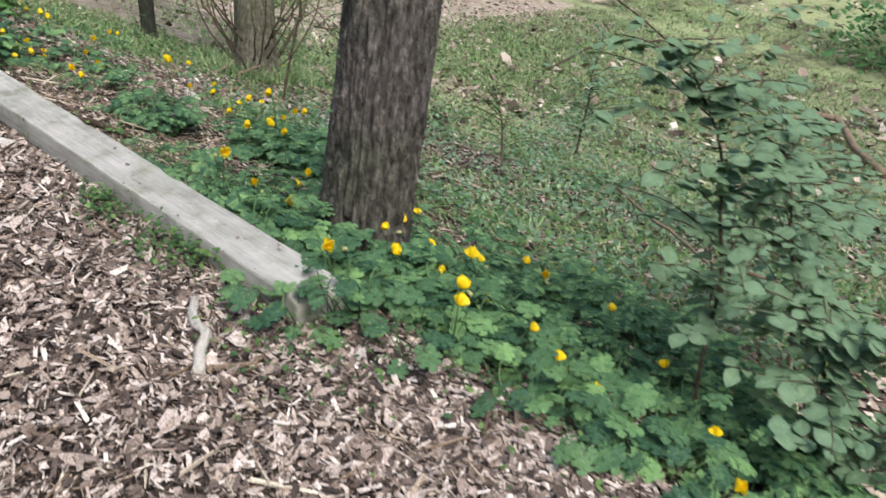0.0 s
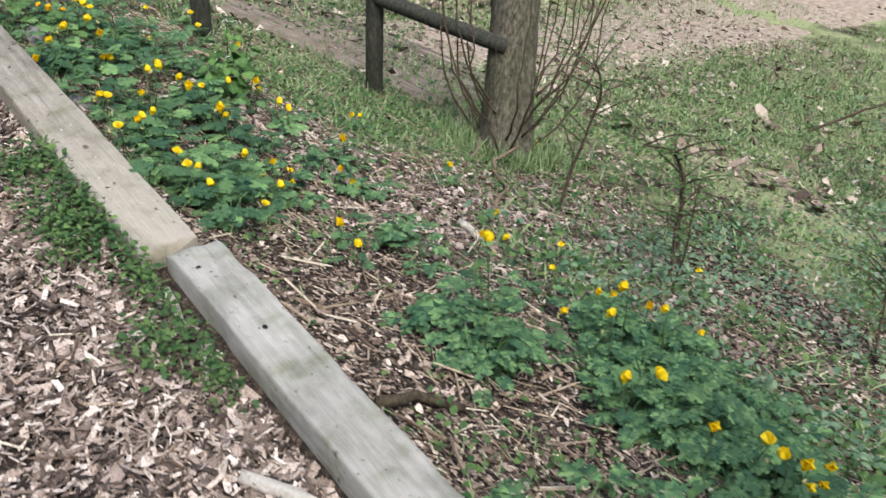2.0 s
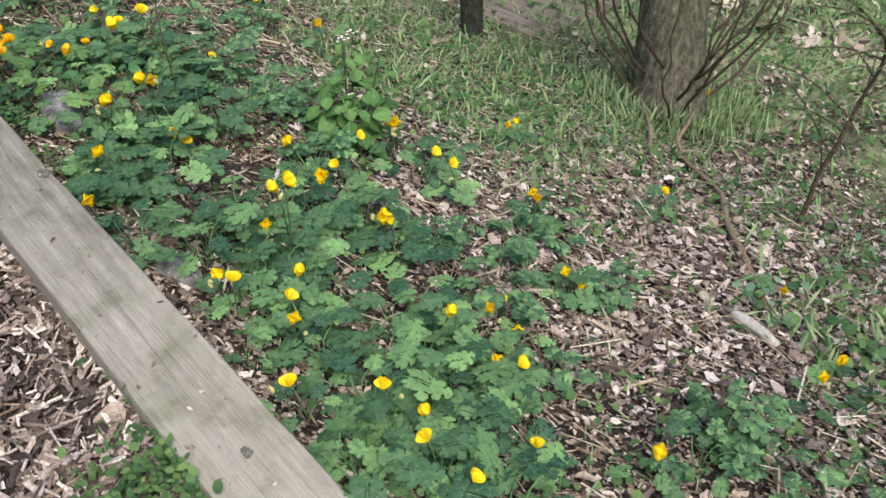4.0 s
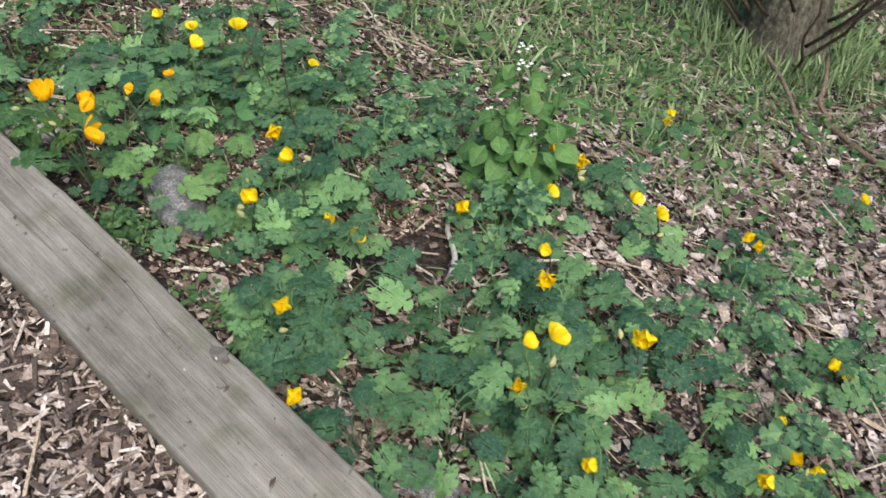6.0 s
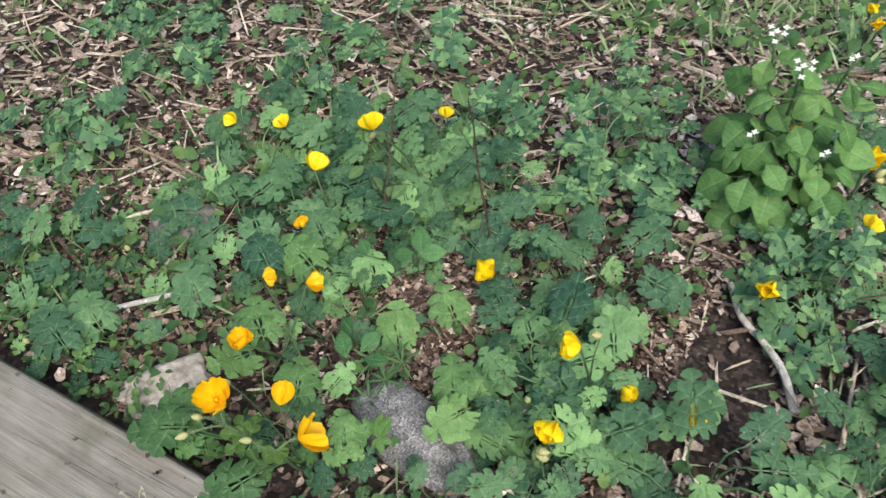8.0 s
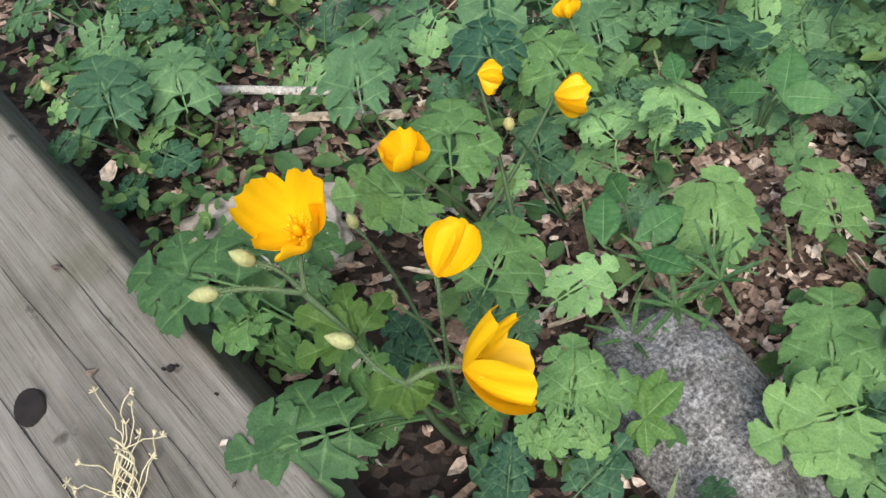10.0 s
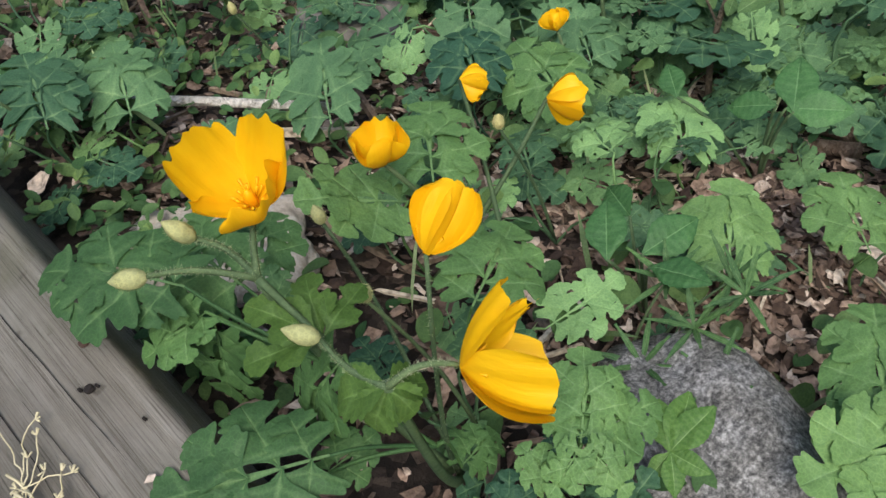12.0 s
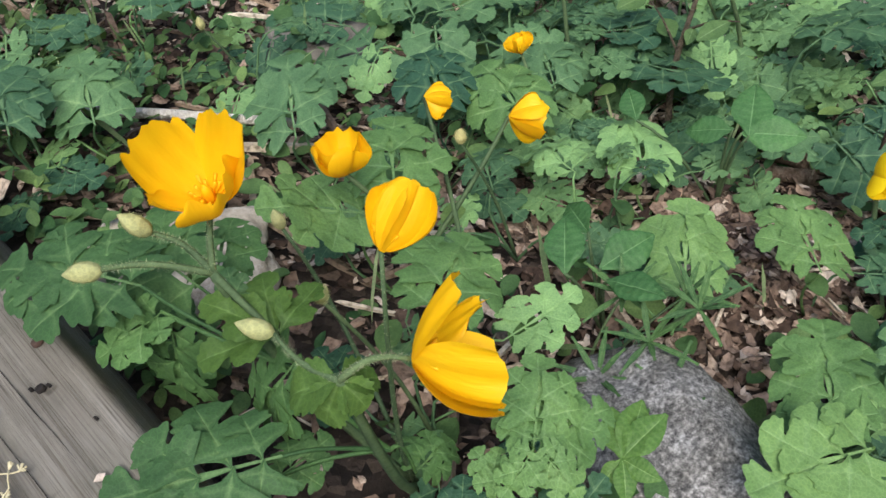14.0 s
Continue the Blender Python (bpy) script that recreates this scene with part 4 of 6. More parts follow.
CLUMPS_BY_STONES = [(0.8, -1.7, 0.16, 0.16, 8), (0.3, -1.4, 0.15, 0.22, 17), (0.45, -1.1, 0.25, 0.28, 25), (0.9, -0.9, 0.3, 0.3, 9), (0.3, -0.75, 0.2, 0.3, 16), (0.22, -0.55, 0.08, 0.1, 9), (0.42, -0.27, 0.13, 0.09, 14), (0.62, 0.02, 0.15, 0.15, 12), (0.6, -0.75, 0.25, 0.25, 9), (0.75, -0.3, 0.3, 0.3, 14), (0.55, 0.2, 0.2, 0.25, 10), (0.8, 0.4, 0.4, 0.4, 10), (0.3, 0.5, 0.25, 0.2, 5)]
for cx, cy, dx, dy, count in CLUMPS_BY_TREE + CLUMPS_BY_STONES:
    for k in range(count):
        x, y = max(0.13 if cy > -3.7 else 0.0, rs_all.gauss(cx, dx * 0.6)), rs_all.gauss(cy, dy * 0.6)
        if x < 0.12 and -3.8 < y < -3.5:
            continue
        if 0.08 < x < 0.36 and -0.3 < y < 0.2 or math.hypot((x - 0.49) / 0.15, (y + 0.46) / 0.11) < 1 or math.hypot((x - 0.385) / 0.1, (y + 0.125) / 0.06) < 1:
            continue
        k, turn, size = rs_all.randrange(6), rs_all.uniform(0, 6.28), rs_all.uniform(0.65, 1.1) * (1.25 if cy < -2.0 else 1.0)
        if x < 0.62 and -1.9 < y < 0.3 or x < 0.3 and y < -3.3:
            stand(LEAFY[k], x, y, turn, size)
        else:
            MASS.append((k, x, y, turn, size))


def leaf_mass(rows):
    """The plants further off, joined: corners and faces of the leafy prototypes set out over the land."""
    sets = []
    far_leaves = dict(zip(LEAVES, [leaf_on_stalk(40 + k, 0.044 + 0.0085 * (k % 4), 0.025 + 0.012 * (k % 3), 0.045 + 0.014 * (k % 5), 24) for k in range(12)]))
    for proto in LEAFY:
        vs, fs, off = [], [], 0
        for leaf in proto.children:
            me = far_leaves[leaf.data]
            co = np.empty(len(me.vertices) * 3, np.float32)
            me.vertices.foreach_get("co", co)
            m = np.array(leaf.matrix_basis)
            vs.append(co.reshape(-1, 3) @ m[:3, :3].T + m[:3, 3])
            me.calc_loop_triangles()
            tri = np.empty(len(me.loop_triangles) * 3, np.int32)
            me.loop_triangles.foreach_get("vertices", tri)
            fs.append(tri.reshape(-1, 3) + off)
            off += len(me.vertices)
        sets.append((np.concatenate(vs), np.concatenate(fs)))
    verts, faces, off = [], [], 0
    for k, x, y, turn, size in rows:
        v, f = sets[k]
        m = np.array(Matrix.LocRotScale((x, y, land_at(x, y)), Euler((rs_all.uniform(-0.1, 0.1), rs_all.uniform(-0.1, 0.25), turn)), (size, size, size)))
        verts.append(v @ m[:3, :3].T + m[:3, 3])
        faces.append(f + off)
        off += len(v)
    return bulk_mesh("poppy_foliage", np.concatenate(verts), np.concatenate(faces), MAT_LEAF_MASS, True)


tagged(new("poppy_foliage", leaf_mass(MASS)), "mass of lobed green poppy leaves on the bank", "foliage", kind="stuff")
for proto, (x, y) in zip(FLOWERING + LOW + LEAFY + TALL + SPARSE, [(0.9, 0.9), (0.4, 1.1), (1.1, 0.5), (1.2, 0.3), (0.7, 0.9), (1.2, 0.8), (0.9, 1.3), (1.1, 1.6), (0.5, 1.5), (0.8, 1.8), (0.6, 1.2), (1.0, 1.0), (1.3, 1.2), (0.3, 1.3), (0.2, 1.7), (0.45, 2.0), (0.7, 2.2), (1.0, 2.1), (0.9, 1.6), (0.5, 1.8), (0.75, 1.5), (1.2, 1.9), (0.35, 1.6), (0.6, 2.0)]):
    proto.matrix_basis = pose(x, y, land_at(x, y))


# ---- the plants in front of the stones ----
def leaf_between(base, tip, seed, root, steps=40, droop=0.35, broad=1.12, mat=None):
    """A leaf from base to tip with its stalk going down to root."""
    rs = random.Random(seed)
    b, t = Vector(base), Vector(tip)
    x = (t - b).normalized()
    up = Vector((0.05 + rs.uniform(-0.15, 0.15), -0.25 + rs.uniform(-0.15, 0.15), 1))
    y = up.cross(x).normalized()
    z = x.cross(y)
    m = Matrix((x, y, z)).transposed()
    bv, bf, q = blade((t - b).length, rs, steps * 2, droop, 0.55, 1.1, broad)
    r = Vector(root)
    tv, tf = tube(curve(r, b, (b - r).cross(Vector((0.1, 0.2, 0))) * 0.5 + Vector((0, 0, 0.01)), 7), [0.0009, 0.0009, 0.0009, 0.0008, 0.0008, 0.0008, 0.0007, 0.0007], 6, False)
    v, f = join((tv, tf), ([b + m @ Vector(p) for p in bv], bf))
    return set_vein(mesh_of("leaf", v, f, mat or MAT_LEAF), [0.0] * len(tv) + [min(1.0, 1.15 * a) for a in q])


def bract_mesh(base, tip, seed, lift, slim=False):
    """A small rounded leaf under the flower stalks."""
    rs = random.Random(seed)
    d = tip - base
    v, f, q = leaflet((0, 0), 0.0, d.length * 1.05, d.length * (0.58 if slim else 0.85), 90, rs, 0.3, OUTLINE if slim else ROUND)
    x = d.normalized()
    y = Vector((0, -0.2, 1)).cross(x).normalized()
    m = Matrix((x, y, x.cross(y))).transposed()
    n = d.length
    v = [base + m @ Vector((a, c, lift * a / n + 0.25 * abs(c) - 0.35 * a * a / n + 0.1 * n * noise.noise(Vector((a / n * 2, c / n * 2, seed))))) for a, c, _ in v]
    return set_vein(mesh_of("bract", v, f, MAT_BRACT), q)


hero = tagged(new("woodland_poppy"), "tall woodland poppy with open yellow flowers and hairy buds", "flowering plant", "flowering poppies on the bank")
ROOT = Vector((0.14, -0.12, land_at(0.14, -0.12)))
NODE = Vector((0.132, -0.156, 0.037))
FORK = Vector((0.129, -0.101, 0.046))
FOOT = Vector((0.185, -0.18, land_at(0.185, -0.18)))
neighbour = tagged(new("woodland_poppy"), "leafy woodland poppy leaning on the granite stone", "plant", "leafy poppies on the bank")
HERO_LEAVES = [(0.128, -0.048, -0.008, 0.122, 0.002, 0.001), (0.134, -0.043, -0.015, 0.160, -0.016, -0.018), (0.112, -0.052, 0.016, 0.084, -0.004, 0.029), (0.111, -0.060, 0.008, 0.084, -0.050, 0.002), (0.112, -0.065, 0.007, 0.093, -0.060, -0.037), (0.107, -0.123, -0.020, 0.058, -0.100, -0.001), (0.134, -0.111, -0.000, 0.109, -0.096, -0.031), (0.100, -0.114, -0.041, 0.124, -0.115, -0.046), (0.132, -0.068, -0.015, 0.139, -0.055, -0.003), (0.139, -0.138, -0.070, 0.161, -0.131, -0.083), (0.155, -0.178, -0.055, 0.158, -0.158, -0.052), (0.172, -0.174, -0.052, 0.201, -0.154, -0.047), (0.173, -0.173, -0.051, 0.205, -0.179, -0.063), (0.171, -0.176, -0.048, 0.151, -0.181, -0.046), (0.172, -0.178, -0.048, 0.170, -0.197, -0.057), (0.173, -0.170, -0.055, 0.178, -0.150, -0.058)]
for k, q in enumerate(HERO_LEAVES):
    part("leaf", leaf_between(q[:3], q[3:], 300 + k, ROOT.lerp(FORK, 0.6) if k in (0, 1, 2, 3, 4, 8) else ROOT.lerp(NODE, 0.45) if k < 10 else FOOT, 60, 0.15, 0.85 if k == 4 else 1.05, MAT_HERO if k < 10 else MAT_PALE_LEAF), hero if k < 10 else neighbour)
for k in range(8):
    a, s = k * 2.4 - 0.5, 0.5 + 0.05 * (k % 4)
    part("leaf", LEAVES[(5 * k) % 12], hero, "", Matrix.LocRotScale(ROOT + Vector((0.025 * math.cos(a), 0.035 * math.sin(a), -0.012)), Euler((0, 0, a)), (s, s, s * 0.75)))
UNDER = Vector((0.131, -0.119, 0.025))
part("stem", stem_mesh(curve(FORK, UNDER, (0, 0, -0.002), 6), 0.0012), hero)
for k, (at, tip) in enumerate([(NODE, (0.120, -0.145, 0.038)), (NODE, (0.120, -0.157, 0.030)), (NODE, (0.133, -0.164, 0.029)), (NODE, (0.143, -0.159, 0.032)), (UNDER, (0.123, -0.100, 0.040)), (UNDER, (0.110, -0.108, 0.032)), (UNDER, (0.141, -0.099, 0.034)), (UNDER, (0.151, -0.114, 0.029))]):
    part("bract", bract_mesh(at, Vector(tip), 330 + k, 0.0015 * (k % 3 - 1), k > 3), hero)
part("stem", stem_mesh(curve(ROOT, NODE, (-0.006, -0.012, 0), 8), 0.0019), hero)
part("stem", stem_mesh(curve(ROOT, FORK, (-0.004, 0.012, 0), 8), 0.0019), hero)
BIG, SIDE, CLOSED = Vector((0.144, -0.086, 0.055)), Vector((0.15, -0.167, 0.036)), Vector((0.168, -0.136, 0.042))
for a, b, sag in ((FORK, BIG, (0, 0, 0.002)), (FORK, (0.106, -0.079, 0.056), (0, 0, 0.004)), (FORK, (0.124, -0.083, 0.058), (0.002, 0, 0.002)), (NODE, SIDE, (0.001, 0, 0.005)), (NODE, (0.129, -0.13, 0.04), (-0.002, 0, -0.001)), (ROOT, CLOSED, (-0.012, -0.012, 0.004)), (ROOT, (0.168, -0.047, -0.014), (0.01, 0.02, 0))):
    line = curve(a, b, sag, 8)
    stalk = part("flower_stalk", stem_mesh(line, 0.001, "flower_stalk"), hero)
    part("hairs", hair_mesh(line, 0.001, len(hero.children), 260), stalk)
OPEN_SET = [petal_mesh(0.034, 0.025, 52, 18, 61, 0.35, 24, 20, 0.09, 0.12, MAT_GOLD, 0.9, 0.1), petal_mesh(0.034, 0.027, 56, 14, 62, 0.3, 24, 20, 0.08, 0.13, MAT_GOLD, 1.0, 0.04), petal_mesh(0.029, 0.013, 62, 20, 63, 0.6, 24, 20, 0.1, 0.18, MAT_GOLD, 0.9, 0.35), petal_mesh(0.025, 0.036, 78, -6, 64, 0.45, 24, 20, 0.12, 0.2, MAT_GOLD, 1.2, 0.15)]
SIDE_SET = [petal_mesh(0.03, 0.015, 86, 50, 71, 0.5, 18, 18, 0.1, 0.05, MAT_GOLD, 0.4, 0.05), petal_mesh(0.028, 0.03, 58, 6, 72, 0.4, 18, 18, 0.1, 0.1, MAT_GOLD, 0.6, 0.06), petal_mesh(0.03, 0.038, 72, 8, 73, 0.5, 18, 18, 0.08, 0.05, MAT_GOLD, 0.5, 0.1), petal_mesh(0.028, 0.017, 62, 34, 74, 0.55, 18, 18, 0.1, 0.2, MAT_GOLD, 0.8, 0.5)]
CLOSED_SET = [petal_mesh(0.027, 0.027, 36, -16, 81 + k, 0.7, 14, 14, 0.03, 0.1, MAT_GOLD, 0.7, 0.35) for k in range(4)]
add_flower(hero, Matrix.Translation(BIG) @ facing((0.02, -0.25, 0.95), (0.95, 0.02, 0.2)), OPEN_SET, 0.93)
add_flower(hero, Matrix.Translation(SIDE) @ facing((0.72, -0.66, -0.2), (0.36, 0.07, 0.93)), SIDE_SET)
add_flower(hero, Matrix.Translation(CLOSED) @ along((0.88, 0.12, 0.42), 0.3), CLOSED_SET, 0.86)
for at, axis, s in (((0.106, -0.079, 0.056), (-0.72, 0.62, 0.1), 0.85), ((0.124, -0.083, 0.058), (-0.3, 0.3, 0.8), 0.8), ((0.129, -0.13, 0.04), (-0.5, 0.75, 0.4), 0.8), ((0.168, -0.047, -0.014), (0.1, 0.1, 1), 0.7)):
    part("bud", BUD, hero, "pale yellow-green hairy bud", Matrix.Translation(at) @ along(axis) @ Matrix.Diagonal((s, s, s, 1)))

GOLD_CUPS = [[petal_mesh(0.022, 0.034, 60, -10, 5 + k, 0.55, 12, 12, 0.07, 0.12, MAT_GOLD, 0.9, 0.25) for k in range(4)], [petal_mesh(0.023, 0.034, 64, 4, 15 + k, 0.45, 12, 12, 0.09, 0.14, MAT_GOLD, 1.0, 0.2) for k in range(4)]]
for k, (x, y, z) in enumerate(((0.152, -0.105, 0.006), (0.275, -0.025, -0.074), (0.26, 0.221, -0.093), (0.106, 0.181, -0.001), (0.3, -0.313, -0.087), (0.289, -0.333, -0.114))):
    plant = tagged(new("woodland_poppy"), "leafy woodland poppy with one pale hairy bud", "plant", "leafy poppies on the bank")
    foot = Vector((x + 0.008, y - 0.006, land_at(x, y)))
    line = curve(foot, (x, y, z), (0.004, 0, 0.002), 7)
    stalk = part("bud_stalk", stem_mesh(line, 0.0009, "bud_stalk"), plant)
    part("hairs", hair_mesh(line, 0.0009, 70 + k, 60), stalk)
    part("bud", BUD, plant, "pale green hairy bud", Matrix.Translation((x, y, z)) @ along((0.1, 0.1 * k - 0.3, 1)) @ Matrix.Diagonal((0.72, 0.72, 0.72, 1)))
    for j in range(3):
        part("leaf", LEAVES[(3 * k + j) % 12], plant, "", Matrix.LocRotScale(foot, Euler((0, 0, k + 2.1 * j)), (0.7, 0.7, 0.55)))

SMALL_HEADS = [(0.214, -0.019, -0.043, 1, 0.9), (0.318, -0.012, -0.1, 1, 0.9), (0.302, 0.042, -0.1, 0, 0.75), (0.397, 0.063, -0.15, 0, 0.65)]
SMALL_AXES = [(0.25, 0.1, 0.95), (0.6, -0.5, -0.3), (0.5, -0.4, -0.4), (0.2, 0.3, 0.9)]
OTHER_LEAVES = [(0.232, -0.020, -0.077, 0.285, 0.045, -0.092), (0.218, -0.015, -0.079, 0.18, -0.003, -0.055), (0.188, -0.100, -0.055, 0.275, -0.055, -0.104), (0.351, 0.015, -0.153, 0.386, 0.102, -0.153), (0.306, -0.137, -0.149, 0.403, -0.064, -0.169), (0.272, -0.237, -0.121, 0.329, -0.194, -0.144), (0.275, -0.252, -0.119, 0.228, -0.232, -0.110), (0.365, -0.177, -0.168, 0.427, -0.113, -0.191), (0.118, 0.153, -0.030, 0.145, 0.220, -0.033), (0.156, 0.149, -0.054, 0.182, 0.208, -0.057), (0.238, 0.092, -0.106, 0.276, 0.142, -0.104), (0.322, 0.059, -0.138, 0.387, 0.153, -0.151), (0.399, 0.038, -0.172, 0.470, 0.136, -0.198), (0.372, -0.058, -0.175, 0.419, -0.006, -0.193), (0.465, 0.031, -0.210, 0.558, 0.069, -0.243)]
for k, q in enumerate(OTHER_LEAVES):
    has = k < 4
    plant = tagged(new("woodland_poppy"), "woodland poppy with a yellow flower among lobed leaves" if has else "leafy woodland poppy near the granite stone", "flowering plant" if has else "plant", "flowering poppies on the bank" if has else "leafy poppies on the bank")
    b, t = Vector(q[:3]), Vector(q[3:])
    t = b.lerp(t, min(1.0, 0.06 / (t - b).length)) + Vector((0, 0, 0.016))
    r = b.lerp(t, 0.2)
    r.z = land_at(r.x, r.y)
    part("leaf", leaf_between(b, t, 400 + k, r, 48, 0.3, 1.05, MAT_PALE_LEAF if k < 8 else MAT_LEAF), plant)
    for j in range(2):
        a = k * 1.7 + j * 2.6
        s = 0.7 + 0.08 * j
        part("leaf", LEAVES[(k + 4 * j) % 12], plant, "", Matrix.LocRotScale(r, Euler((0, 0, a)), (s, s, s * 0.7)))
    if has:
        x, y, z, cup, s = SMALL_HEADS[k]
        part("stem", stem_mesh(curve(r, (x, y, z), (0, -0.01, 0.01), 7), 0.0014), plant)
        add_flower(plant, Matrix.Translation((x, y, z)) @ along(SMALL_AXES[k], k), GOLD_CUPS[cup], s)


for x, y, k, turn, size in ((0.1, -3.74, 3, 0.4, 1.3), (0.03, -3.73, 1, 2.4, 1.25), (-0.04, -3.71, 5, 4.0, 1.1), (0.12, -3.63, 2, 1.0, 1.2), (0.06, -3.76, 0, 5.0, 1.3), (-0.07, -3.6, 2, 2.0, 0.9), (0.17, -0.27, 4, 1.1, 0.7), (0.164, 0.32, 2, 0.7, 0.8), (0.235, 0.31, 4, 2.2, 0.8), (0.125, 0.22, 1, 3.9, 0.6), (0.33, 0.27, 5, 1.2, 0.7), (0.2, 0.42, 0, 5.1, 0.8), (0.335, -0.06, 3, 0.5, 0.75), (0.39, 0.03, 1, 2.5, 0.8), (0.3, 0.06, 5, 4.1, 0.7), (0.47, -0.06, 2, 1.3, 0.75), (0.12, -0.19, 0, 3.3, 0.55), (0.15, -0.235, 3, 2.2, 0.6)):
    stand(LEAFY[k], x, y, turn, size)


# ---- other herbs ----
def simple_leaf(length, width, seed, steps=8, fold=0.25, droop=0.3, teeth=0.0, mat=None):
    """An ovate leaf along +x with a pale middle rib and fainter side ribs."""
    verts, faces, vein = [], [], []
    across = (-1, -0.72, -0.36, -0.05, 0, 0.05, 0.36, 0.72, 1) if steps > 6 else (-1, -0.07, 0, 0.07, 1)
    n = len(across)
    for i in range(steps + 1):
        u = i / steps
        w = width * 0.5 * math.sin(math.pi * u ** 0.8) ** 0.8 if 0 < i < steps else 0.0008
        w *= 1 + teeth * (i % 2)
        for s in across:
            arch = fold * w * (abs(s) - 0.9 * s * s)
            verts.append((length * (u + 0.1 * abs(s) * (1 - u) * (u > 0)), w * s, arch - droop * length * u * u * 0.5 + 0.03 * length * noise.noise(Vector((u * 4, s * 2, seed)))))
            vein.append(0.8 if s == 0 else 0.0 if abs(s) > 0.9 else 0.16 * (i % 2))
    for i in range(steps):
        for k in range(n - 1):
            a = i * n + k
            faces.append((a, a + n, a + n + 1, a + 1))
    return set_vein(mesh_of("leaf", verts, faces, mat or MAT_LEAF), vein)


OVATE = [simple_leaf(0.033, 0.02, k, 16, 0.35, 0.4, 0.06, MAT_EVERGREEN) for k in range(3)]
HEART = [simple_leaf(0.047, 0.044, 9 + k, 16, 0.3, 0.5, 0.05, MAT_HERB) for k in range(3)]


def creeper(spots, label, leafset=None):
    """A small evergreen seedling: ovate leaves in pairs on a thin stem."""
    c = Vector((sum(s[0] for s in spots) / len(spots), sum(s[1] for s in spots) / len(spots), 0))
    c.z = land_at(c.x, c.y)
    plant = tagged(new("seedling"), label, "plant", "seedlings by the stones")
    for k, (x, y, z, a, s) in enumerate(spots):
        p = Vector((x, y, z))
        part("stem", stem_mesh(curve(c, p, (0, 0, 0.015), 5), 0.001), plant)
        part("leaf", (leafset or OVATE)[k % 3], plant, "", Matrix.LocRotScale(p, Euler((0.5 * math.sin(k * 2.0), -0.3 + 0.2 * (k % 3), a)), (s, s, s)))
    return plant


creeper([(0.43, -0.09, -0.172, 0.5, 1.2), (0.43, -0.085, -0.172, -1.1, 1.1), (0.428, -0.08, -0.17, 2.0, 0.9), (0.40, -0.03, -0.165, 0.9, 0.8)], "evergreen seedling with ovate green leaves")
creeper([(0.262, -0.1, -0.112, 0.7, 1.0), (0.276, -0.11, -0.115, -0.3, 1.0), (0.295, -0.085, -0.125, 1.2, 0.9), (0.27, -0.12, -0.11, -1.3, 0.9)], "evergreen seedling with ovate green leaves")
creeper([(0.197, -0.191, -0.082, -0.10, 1.01), (0.197, -0.191, -0.082, -1.48, 0.67), (0.197, -0.191, -0.082, -2.32, 0.69), (0.197, -0.191, -0.082, 0.90, 0.87), (0.197, -0.191, -0.082, 0.29, 1.10), (0.197, -0.191, -0.082, 3.14, 0.55)], "bright green seedling growing over the stone", [simple_leaf(0.024, 0.0135, 30 + k, 18, 0.35, 0.4, 0.04, MAT_BRIGHT) for k in range(3)])


def cleavers(x, y, z):
    """Whorls of narrow leaves up a weak stem."""
    plant = tagged(new("cleavers"), "cleavers with whorls of narrow green leaves", "plant")
    me = simple_leaf(0.026, 0.0031, 3, 8, 0.2, 0.3, 0, MAT_HERO)
    base = Vector((x - 0.03, y + 0.03, land_at(x, y)))
    tops = [Vector((x, y, z)), Vector((x + 0.022, y - 0.012, z + 0.012)), Vector((x - 0.028, y + 0.008, z - 0.004)), Vector((x + 0.012, y + 0.024, z + 0.004)), Vector((x - 0.012, y - 0.02, z - 0.008)), Vector((x + 0.036, y + 0.006, z - 0.01))]
    for n, top in enumerate(tops):
        part("stem", stem_mesh(curve(base, top, (0, 0, 0.012), 6), 0.0008), plant)
        for k in range(8):
            part("leaf", me, plant, "", Matrix.LocRotScale(top, Euler((0, -0.3 - 0.5 * (k % 2), k * 0.8 + n)), (1 - 0.25 * (k % 3) * 0.5, 1, 1)))
    return plant


cleavers(0.262, -0.150, -0.125)


